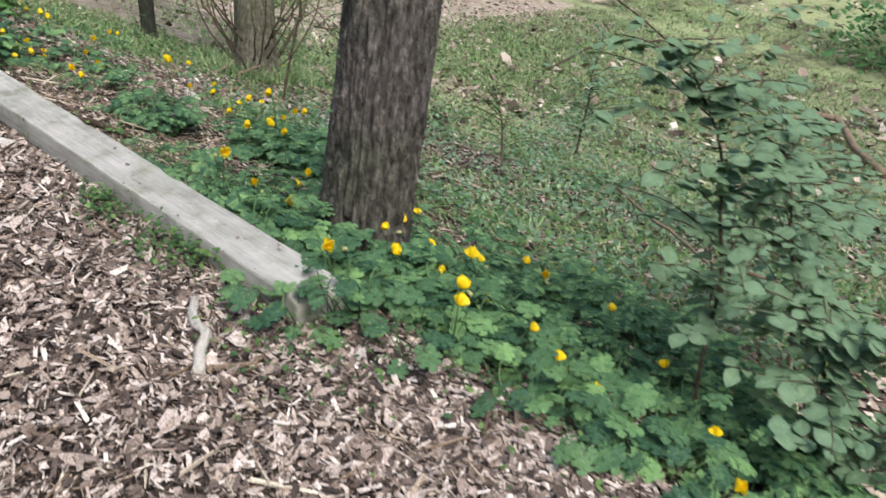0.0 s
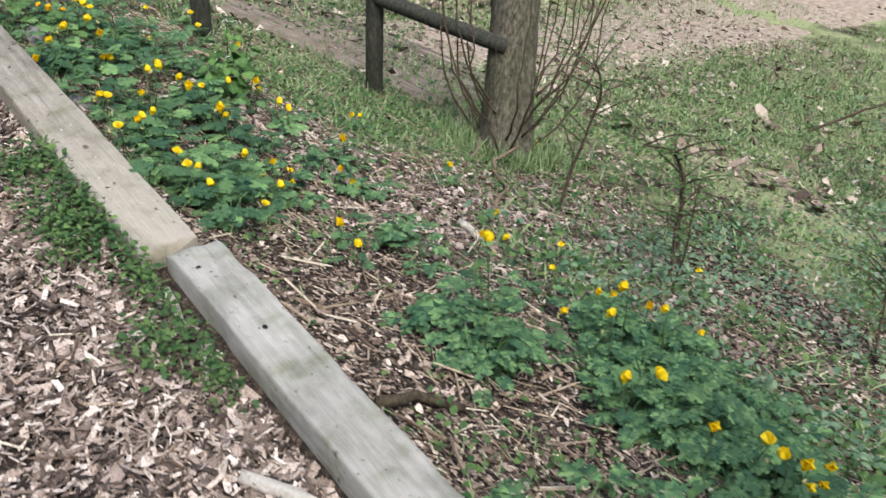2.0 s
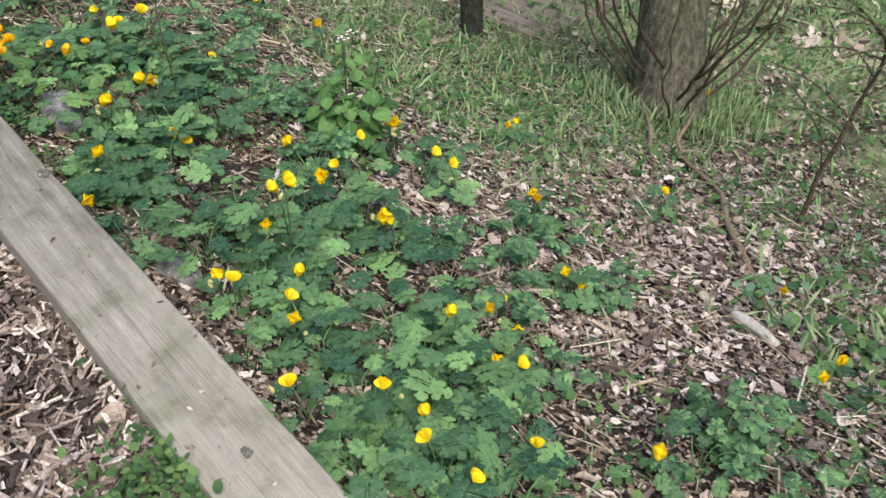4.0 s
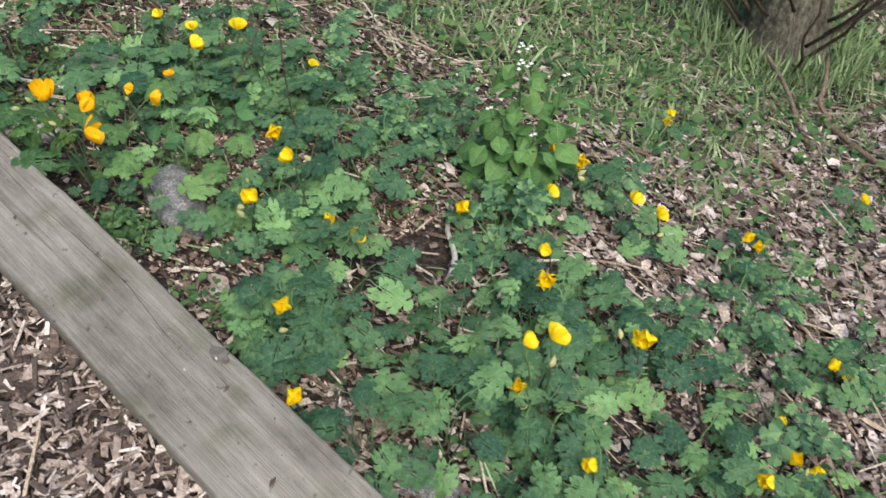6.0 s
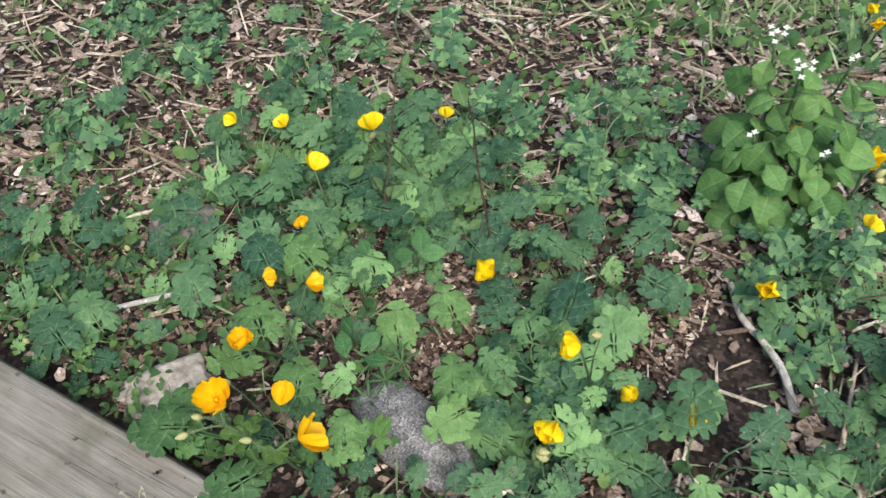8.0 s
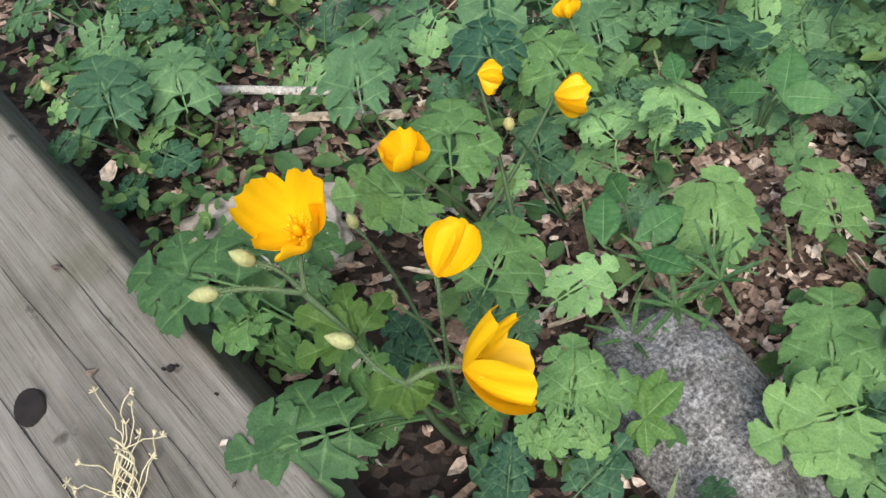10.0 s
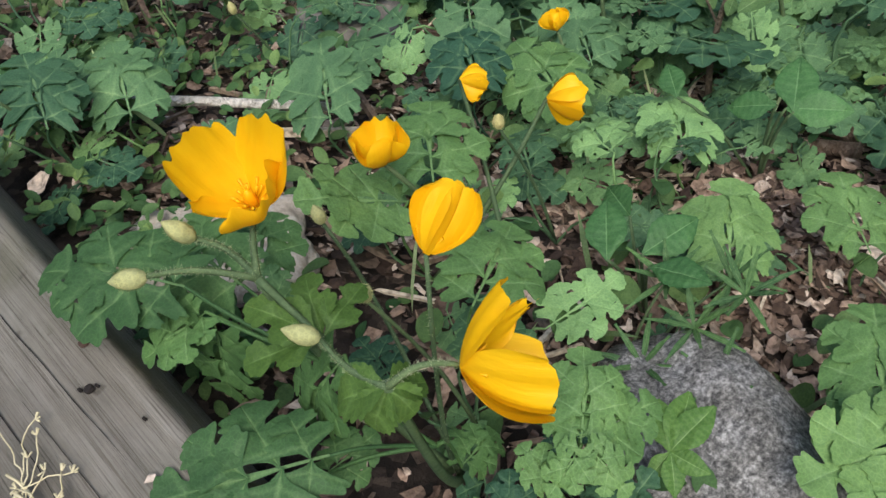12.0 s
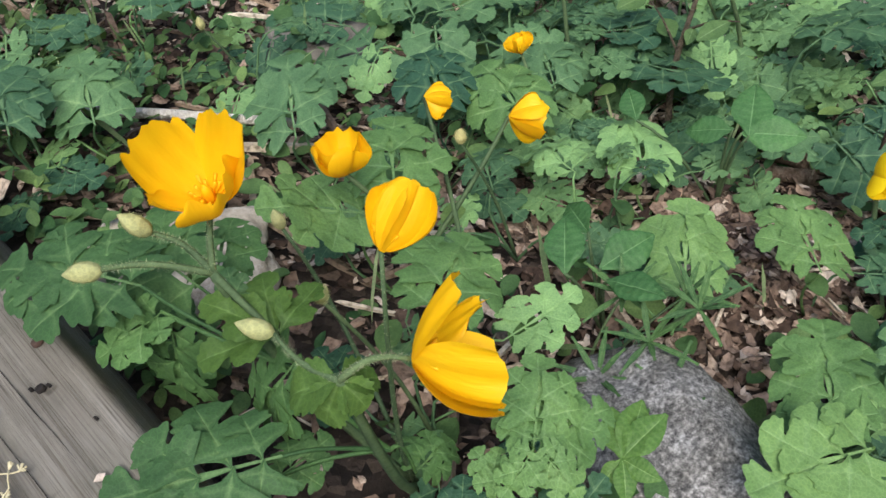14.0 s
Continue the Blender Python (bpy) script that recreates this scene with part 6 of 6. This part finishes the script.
disc("bolt_hole", 0.0, 0.003, on_far(0.0) + 0.0022, 0.008, 0.0095, MAT_HOLE, TIMBER_FAR, "dark drilled bolt hole", 0.0015)
disc("knot", -0.018, -0.13, on_far(-0.13) + 0.0022, 0.012, 0.016, MAT_KNOT, TIMBER_FAR, "dark wood knot", 0.0012)
disc("knot", 0.046, -0.6, on_far(-0.6) + 0.0022, 0.005, 0.012, MAT_KNOT, TIMBER_FAR, "dark wood knot", 0.0015)
disc("knot", 0.03, -1.295, on_far(-1.295) + 0.0025, 0.006, 0.01, MAT_KNOT, TIMBER_FAR, "dark wood knot", 0.0015)
disc("nail", 0.0705, -0.02, on_far(-0.02) + 0.0028, 0.0021, 0.0017, MAT_RUST, TIMBER_FAR, "rusty nail head", 0.0)
for x, y, s in ((0.0615, -0.039, 0.0018), (0.0588, -0.0365, 0.0007), (0.0645, -0.0405, 0.0006), (0.07, -0.067, 0.0006)):
    disc("pit", x, y, on_far(y) + 0.0024, s, s * 0.8, MAT_HOLE, TIMBER_FAR, "small dark pit", 0.0002)
disc("bolt_hole", 0.059, -2.155, -0.1093, 0.0045, 0.006, MAT_HOLE, TIMBER_NEAR, "small dark hole", 0.0015)
disc("knot", 0.045, -2.95, -0.1093, 0.004, 0.007, MAT_KNOT, TIMBER_NEAR, "dark wood knot", 0.0012)


def crack(y_points, parent, width, seed, label="long dark drying crack"):
    """A dark split along the grain through places x, y of the timber's top."""
    pts = []
    for (x0, y0), (x1, y1) in zip(y_points, y_points[1:]):
        for k in range(14):
            u = k / 14
            y = y0 + (y1 - y0) * u
            pts.append((x0 + (x1 - x0) * u + 0.0007 * noise.noise(Vector((y * 38, seed, 1))), y))
    verts, faces, m = [], [], len(pts) - 1
    inv = parent.matrix_basis.inverted()
    for i, (x, y) in enumerate(pts):
        w = 0.5 * width * math.sin(math.pi * (0.04 + 0.92 * i / m)) ** 0.5 * (1 + 0.7 * noise.noise(Vector((y * 60, seed, 7)))) / 2
        for side in (-1, 1):
            p = inv @ Vector((x + side * w, y, on_far(y)))
            q = 0.0022 * noise.noise(Vector((p.x * 60, p.y * 2.2, 11))) + 0.001 * noise.noise(Vector((p.x * 18, p.y * 5, 20)))
            verts.append((p.x, p.y, q + 0.0009))
    for i in range(m):
        faces.append((2 * i, 2 * i + 2, 2 * i + 3, 2 * i + 1))
    return part("crack", mesh_of("crack", verts, faces, MAT_HOLE), parent, label)


crack([(0.022, 0.13), (0.026, 0.084), (0.0271, 0.0591), (0.0302, 0.0071), (0.0319, -0.0484), (0.028, -0.0954), (0.03, -0.14)], TIMBER_FAR, 0.0008, 1)
crack([(0.041, -0.12), (0.0414, -0.1991), (0.0477, -0.2915), (0.0508, -0.3931), (0.0402, -0.4941), (0.042, -0.56)], TIMBER_FAR, 0.0013, 2)
crack([(-0.012, 0.06), (-0.008, -0.02), (-0.004, -0.1)], TIMBER_FAR, 0.0011, 3, "fine drying crack")
crack([(0.051, 0.07), (0.053, 0.0), (0.057, -0.08)], TIMBER_FAR, 0.0009, 4, "fine drying crack")
crack([(0.02, -0.7), (0.024, -0.95), (0.016, -1.2)], TIMBER_FAR, 0.0009, 6)
crack([(0.04, -0.02), (0.043, -0.09), (0.041, -0.15)], TIMBER_FAR, 0.0007, 8, "fine drying crack")
disc("knot", 0.07, -0.567, on_far(-0.567) + 0.0022, 0.009, 0.016, MAT_KNOT, TIMBER_FAR, "dark wood knot", 0.0012)


def wisp(x, y, z):
    """A dry uprooted weed: a twisted pale root with thin curled shoots ending in small tufts."""
    rs = random.Random(5)
    pieces = []
    for k in range(10):
        a = Vector((rs.gauss(0.0, 0.002), -0.05 + rs.gauss(0, 0.004), 0.001))
        line = [a + Vector((0.004 * math.sin(0.9 * i + k), 0.0042 * i, 0.0012 + 0.001 * math.sin(i + 2 * k))) for i in range(9)]
        pieces.append(tube(line, [0.00045 + 0.0002 * math.sin(i) for i in range(9)], 5))
    for k in range(13):
        p = Vector((rs.gauss(0, 0.003), rs.uniform(-0.05, -0.01), 0.0015))
        ang = rs.gauss(1.5, 0.75)
        line = [p]
        for i in range(rs.randrange(6, 11)):
            ang += rs.gauss(0, 0.35)
            line.append(line[-1] + Vector((0.0034 * math.cos(ang), 0.0034 * math.sin(ang), rs.uniform(-0.0003, 0.0005))))
        pieces.append(tube(line, [0.0003] * len(line), 5))
        for q in range(5):
            b = ang + rs.gauss(0, 0.9)
            pieces.append(tube([line[-1], line[-1] + Vector((0.0026 * math.cos(b), 0.0026 * math.sin(b), rs.uniform(0, 0.0012)))], [0.00025, 0.0004], 4))
    ob = tagged(new("dry_roots", mesh_of("dry_roots", *join(*pieces), MAT_STRAW)), "tuft of dry straw-coloured rootlets on the timber", "dry roots", kind="stuff")
    ob.matrix_basis = pose(x, y, z, 3.4, 0, -23)
    return ob


MAT_STRAW = dark_material("dry_straw", (0.42, 0.36, 0.2), (0.6, 0.54, 0.36))
wisp(0.029, -0.041, on_far(-0.041) + 0.003)


def debris(count, y0, y1, edge, height):
    """Crumbs of bark, chips and dead leaves lying on a timber."""
    rs = random.Random(77)
    verts, faces = [], []
    for k in range(count):
        y = rs.uniform(y0, y1)
        x, a, ln = edge(y) + rs.uniform(-0.055, 0.055), rs.uniform(0, 6.28), rs.choice((0.0015, 0.002, 0.003, 0.004, 0.007))
        wd, z = ln * rs.uniform(0.25, 0.6), height(y) + 0.0025
        d, e = Vector((math.cos(a), math.sin(a), 0.06)), Vector((-math.sin(a), math.cos(a), 0.06))
        c, n = Vector((x, y, z)), len(verts)
        verts += [c - d * ln, c - e * wd, c + d * ln * rs.uniform(0.7, 1.1), c + e * wd, c + Vector((0, 0, wd * 0.8 + 0.0008))]
        faces += [(n, n + 1, n + 4), (n + 1, n + 2, n + 4), (n + 2, n + 3, n + 4), (n + 3, n, n + 4)]
    return verts, faces


for parts in (debris(110, -1.75, 0.9, lambda y: 0.031 - (y + 1.78) * 0.0102, on_far), debris(60, -3.6, -1.85, lambda y: 0.018 + (y + 3.66) * 0.0296, lambda y: -0.1105)):
    tagged(new("debris", mesh_of("debris", *parts, MAT_CHIP, False)), "crumbs of bark and dead leaf on the timber", "debris", kind="stuff")


# ---- trees and fence ----
def trunk_mesh(name, base, top, r0, r1, mat, seed, furrow, flare=0.25, segs=110, rings=170):
    base, top = Vector(base), Vector(top)
    length = (top - base).length
    verts, faces = [], []
    for i in range(rings + 1):
        u = i / rings
        p = base.lerp(top, u)
        r = r0 + (r1 - r0) * u
        h = u * length
        r *= 1 + flare * math.exp(-h / 0.12)
        for k in range(segs):
            a = 2 * math.pi * k / segs
            ca, sa = math.cos(a), math.sin(a)
            warp = noise.noise(Vector((ca * 1.5, sa * 1.5, h * 4 + seed))) * 1.3
            cell = noise.noise(Vector((ca * r * 58 + warp, sa * r * 58 + warp, h * 3.4 + seed)))
            ridge = min(1.0, abs(cell) * 4.0) - 0.6
            fine = noise.noise(Vector((ca * r * 130, sa * r * 130, h * 28)))
            d = furrow * (ridge + fine * 0.3) + r * 0.06 * noise.noise(Vector((ca, sa, h * 1.5 + seed)))
            d += flare * 0.25 * r * math.exp(-h / 0.1) * math.sin(5 * a + seed)
            verts.append((p.x + ca * (r + d), p.y + sa * (r + d), p.z))
    for i in range(rings):
        for k in range(segs):
            a, b = i * segs + k, i * segs + (k + 1) % segs
            faces.append((a, b, b + segs, a + segs))
    faces.append(tuple(range(rings * segs, (rings + 1) * segs)))
    return mesh_of(name, verts, faces, mat)


def branch_mesh(name, points, r0, r1, mat, seed, wander=0.02, segs=7):
    """A branch through points, smoothed and slightly crooked."""
    pts = []
    pv = [Vector(p) for p in points]
    for i in range(len(pv) - 1):
        a, b, c, d = pv[max(i - 1, 0)], pv[i], pv[i + 1], pv[min(i + 2, len(pv) - 1)]
        for k in range(6):
            u = k / 6
            q = 0.5 * (2 * b + (c - a) * u + (2 * a - 5 * b + 4 * c - d) * u * u + (3 * b - a - 3 * c + d) * u ** 3)
            q += Vector((noise.noise(q * 7 + Vector((seed, 0, 0))), noise.noise(q * 7 + Vector((0, seed, 0))), 0)) * wander
            pts.append(q)
    pts.append(pv[-1])
    m = len(pts) - 1
    return mesh_of(name, *tube(pts, [r0 + (r1 - r0) * i / m for i in range(m + 1)], segs), mat)


oak = tagged(new("tree"), "leaning tree trunk with dark furrowed bark", "tree")
OAK_BASE, OAK_TOP = Vector((0.462, -3.333, -0.43)), Vector((1.03, -3.168, 2.1))
part("trunk", trunk_mesh("trunk", OAK_BASE, OAK_TOP, 0.118, 0.1, MAT_BARK, 4, 0.015, 0.12, 220, 330), oak)
IVY = [simple_leaf(0.024, 0.022, 50 + k, 5, 0.2, 0.3, 0.15, MAT_EVERGREEN) for k in range(2)]
for k in range(44):
    u = 0.12 + 0.5 * rs_all.random()
    a = radians(rs_all.gauss(165, 14))
    p = OAK_BASE.lerp(OAK_TOP, u) + Vector((math.cos(a), math.sin(a), 0)) * 0.128
    part("ivy_leaf", IVY[k % 2], oak, "small green ivy leaf", Matrix.LocRotScale(p, Euler((rs_all.uniform(-0.5, 0.5), -0.3, a + rs_all.uniform(-0.8, 0.8))), (0.6, 0.6, 0.6)))

shoots_tree = tagged(new("tree"), "grey-barked tree with thin shoots round its trunk", "tree")
T2 = Vector((2.37, -0.31, -1.12))
part("trunk", trunk_mesh("trunk", T2, T2 + Vector((0.38, 0.44, 2.2)), 0.13, 0.105, MAT_BARK_GREY, 14, 0.004, 0.3, 60, 90), shoots_tree)
for k in range(22):
    a = k * 2.4
    s = T2 + Vector((0.13 * math.cos(a), 0.13 * math.sin(a), 0.05 + 0.06 * (k % 6)))
    e = s + Vector((0.3 * math.cos(a) + 0.1, 0.3 * math.sin(a) + 0.05, 0.8 + 0.1 * (k % 4)))
    mid = s.lerp(e, 0.4) + Vector((0.1 * math.cos(a), 0.1 * math.sin(a), -0.03))
    part("shoot", branch_mesh("shoot", [s, mid, e], 0.007, 0.002, MAT_TWIG, 60 + k, 0.03), shoots_tree)


def fence_post(x, y, height, r):
    z = land_at(x, y)
    me = trunk_mesh("fence_post", (x, y, z - 0.15), (x, y, z + height), r, r * 0.97, MAT_FENCE, x, 0.0012, 0.0, 24, 30)
    return tagged(new("fence_post", me), "dark weathered round wooden fence post", "fence post", "fence posts")


fence_post(2.17, 0.61, 1.15, 0.05)
fence_post(1.265, 0.84, 1.0, 0.05)
tagged(new("fence_rail", branch_mesh("fence_rail", [(2.16, 0.66, -0.465), (2.25, 0.2, -0.495), (2.37, -0.26, -0.53)], 0.042, 0.04, MAT_FENCE, 5, 0.006, 12)), "dark weathered round wooden fence rail", "fence rail")


# ---- boardwalk and trail below the fence ----
def plank(length, width, thick, seed):
    n = 30
    verts, faces = [], []
    prof = [(-0.5, -1), (-0.5, -0.15), (-0.46, 0), (-0.2, 0), (0.15, 0), (0.46, 0), (0.5, -0.15), (0.5, -1)]
    for i in range(n + 1):
        for a, b in prof:
            q = noise.noise(Vector((a * 8, i * 0.3, seed)))
            verts.append((a * width + 0.003 * q, length * i / n, b * thick + 0.004 * q))
    for i in range(n):
        for k in range(7):
            a = i * 8 + k
            faces.append((a, a + 8, a + 9, a + 1))
    faces += [tuple(range(8)), tuple(range(n * 8, n * 8 + 8))[::-1]]
    return mesh_of("plank", verts, faces, MAT_PLANK)


MAT_PLANK = timber_material("brown_planks", [(0.3, (0.09, 0.076, 0.065)), (0.5, (0.18, 0.155, 0.135)), (0.72, (0.32, 0.285, 0.25))], (0.8, 0.75, 0.68), None, 1.0, True)
boardwalk = tagged(new("boardwalk"), "weathered brown planks laid lengthwise along the slope", "boardwalk")
for k in range(7):
    a = Vector((2.05 + 0.19 * k, 2.75 + 0.05 * k, 0))
    b = Vector((2.52 + 0.19 * k, 0.45 + 0.05 * k, 0))
    a.z, b.z = land_at(a.x, a.y) + 0.035, land_at(b.x, b.y) + 0.035
    y = (b - a).normalized()
    x = y.cross(Vector((0, 0, 1))).normalized()
    ob = part("plank", plank((b - a).length, 0.14, 0.06, k), boardwalk)
    ob.matrix_basis = Matrix.Translation(a) @ Matrix((x, y, x.cross(y))).transposed().to_4x4()


def trail_strip():
    mid = [(3.3, 2.1, 0.9), (4.0, 2.2, 1.0), (5.0, 2.25, 0.9), (7.0, 2.6, 1.1), (9.5, 3.1, 1.3), (13, 3.8, 1.6), (22, 6.0, 2.2)]
    verts, faces = [], []
    rows, cols = 60, 14
    for i in range(rows + 1):
        u = i / rows * (len(mid) - 1)
        k = min(int(u), len(mid) - 2)
        f = u - k
        x, y, w = (mid[k][q] + (mid[k + 1][q] - mid[k][q]) * f for q in range(3))
        for j in range(cols + 1):
            s = -1 + 2 * j / cols
            edge = 1 + 0.2 * noise.noise(Vector((i * 0.4, s * 2, 4)))
            yy = y + s * w * edge
            verts.append((x + 0.1 * s, yy, land_at(x + 0.1 * s, yy) + 0.045 * (1 - abs(s) ** 4) - 0.01))
    for i in range(rows):
        for j in range(cols):
            a = i * (cols + 1) + j
            faces.append((a, a + cols + 1, a + cols + 2, a + 1))
    return mesh_of("trail", verts, faces, MAT_TRAIL)


tagged(new("trail", trail_strip()), "bare brown earth trail below the fence", "trail", kind="structure")


# ---- saplings and bushes ----
BUSH_LEAF = [simple_leaf(0.042, 0.029, 70 + k, 7, 0.2, 0.3, 0.0, MAT_BUSH) for k in range(3)]
TINY_LEAF = [simple_leaf(0.022, 0.013, 80 + k, 4, 0.2, 0.3, 0.0, MAT_COVER) for k in range(3)]


def sapling(points, r, twigs, leaves, leafset, label, seed, spread=0.2, name="sapling"):
    """A thin woody stem with side twigs that carry leaves."""
    rs = random.Random(seed)
    plant = tagged(new(name), label, "shrub")
    part("stem", branch_mesh("stem", points, r, r * 0.35, MAT_TWIG, seed, 0.012), plant)
    pv = [Vector(p) for p in points]

    def on_stem(u):
        u = u * (len(pv) - 1)
        k = min(int(u), len(pv) - 2)
        return pv[k].lerp(pv[k + 1], u - k)

    for k in range(twigs):
        s = on_stem(0.2 + 0.8 * (k + rs.random()) / twigs)
        a = rs.uniform(0, 6.28)
        ln = spread * rs.uniform(0.5, 1.2)
        e = s + Vector((ln * math.cos(a), ln * math.sin(a), ln * rs.uniform(0.1, 0.7)))
        mid = s.lerp(e, 0.5) + Vector((0, 0, 0.1 * ln))
        tw = part("twig", branch_mesh("twig", [s, mid, e], r * 0.4, r * 0.15, MAT_TWIG, seed + k, 0.008, 5), plant)
        for j in range(leaves):
            u = (j + rs.random()) / leaves
            p = s.lerp(mid, u * 2) if u < 0.5 else mid.lerp(e, u * 2 - 1)
            z = rs.uniform(0.6, 1.3)
            part("leaf", leafset[j % 3], tw, "", Matrix.LocRotScale(p, Euler((rs.uniform(-0.4, 0.4), rs.uniform(-0.4, 0.3), rs.uniform(0, 6.28))), (z, z, z)))
    return plant


sapling([(1.93, -1.12, -0.98), (2.0, -1.13, -0.7), (2.05, -1.17, -0.45), (1.99, -1.19, -0.27), (1.8, -1.3, -0.22)], 0.0085, 17, 11, TINY_LEAF, "thin bare sapling with a few small leaves", 31, 0.24)
sapling([(1.92, -1.75, -1.0), (1.97, -1.7, -0.75), (1.98, -1.68, -0.55), (1.9, -1.66, -0.42), (1.75, -1.65, -0.36)], 0.0085, 17, 11, TINY_LEAF, "thin arching sapling with a few small leaves", 33, 0.24)
sapling([(1.86, -1.8, -0.98), (1.82, -1.85, -0.7), (1.78, -1.88, -0.4)], 0.005, 7, 4, TINY_LEAF, "slender sapling on the bank", 35, 0.12)
sapling([(0.56, -2.23, -0.42), (0.54, -2.22, -0.2), (0.5, -2.2, 0.05)], 0.0014, 5, 3, TINY_LEAF, "slender dry weed stem by the timber", 37, 0.06)
sapling([(2.3, -2.4, -1.05), (2.35, -2.35, -0.8), (2.3, -2.3, -0.6)], 0.007, 24, 11, TINY_LEAF, "low leafy shrub on the slope", 39, 0.2)
sapling([(2.2, -1.6, -1.03), (2.2, -1.55, -0.85), (2.25, -1.5, -0.7)], 0.007, 24, 11, TINY_LEAF, "low leafy shrub on the slope", 40, 0.2)
sapling([(3.3, -2.2, -1.3), (3.35, -2.2, -1.0), (3.4, -2.2, -0.8)], 0.008, 14, 9, BUSH_LEAF, "leafy shrub further down the slope", 41, 0.3)
sapling([(5.0, -1.2, -1.76), (5.0, -1.2, -1.4), (5.1, -1.2, -1.1)], 0.008, 14, 9, BUSH_LEAF, "leafy shrub further down the slope", 42, 0.35)

sapling([(0.5, -4.3, -0.41), (0.56, -4.27, -0.05), (0.62, -4.18, 0.2), (0.55, -4.1, 0.36)], 0.005, 30, 13, BUSH_LEAF, "leafy green bush beside the path", 51, 0.22, "bush")
sapling([(0.72, -4.5, -0.5), (0.75, -4.4, -0.2), (0.8, -4.3, 0.0), (0.9, -4.2, 0.15)], 0.005, 30, 13, BUSH_LEAF, "leafy green bush beside the path", 52, 0.25, "bush")
sapling([(1.2, -4.3, -0.72), (1.2, -4.25, -0.45), (1.25, -4.15, -0.2), (1.3, -4.1, 0.0)], 0.005, 30, 13, BUSH_LEAF, "leafy green bush on the slope", 53, 0.28, "bush")
sapling([(0.45, -4.65, -0.38), (0.5, -4.55, -0.22), (0.55, -4.5, -0.05)], 0.005, 30, 13, BUSH_LEAF, "leafy green bush beside the path", 54, 0.2, "bush")
sapling([(1.7, -3.9, -0.95), (1.75, -3.85, -0.7), (1.8, -3.8, -0.5)], 0.007, 14, 9, BUSH_LEAF, "leafy green bush on the slope", 55, 0.3, "bush")
sapling([(2.6, -3.6, -1.2), (2.6, -3.6, -0.9), (2.65, -3.6, -0.6)], 0.007, 14, 9, BUSH_LEAF, "leafy green bush on the slope", 56, 0.4, "bush")
sapling([(0.506, -0.138, -0.3), (0.51, -0.145, -0.15), (0.516, -0.152, 0.0), (0.52, -0.16, 0.12)], 0.0019, 3, 1, TINY_LEAF, "thin dry upright stem among the poppies", 61, 0.05)
sapling([(0.46, 0.0, -0.28), (0.49, 0.007, -0.21), (0.53, 0.018, -0.175), (0.62, 0.04, -0.1)], 0.003, 4, 2, TINY_LEAF, "leaning brown stem behind the poppies", 62, 0.05)
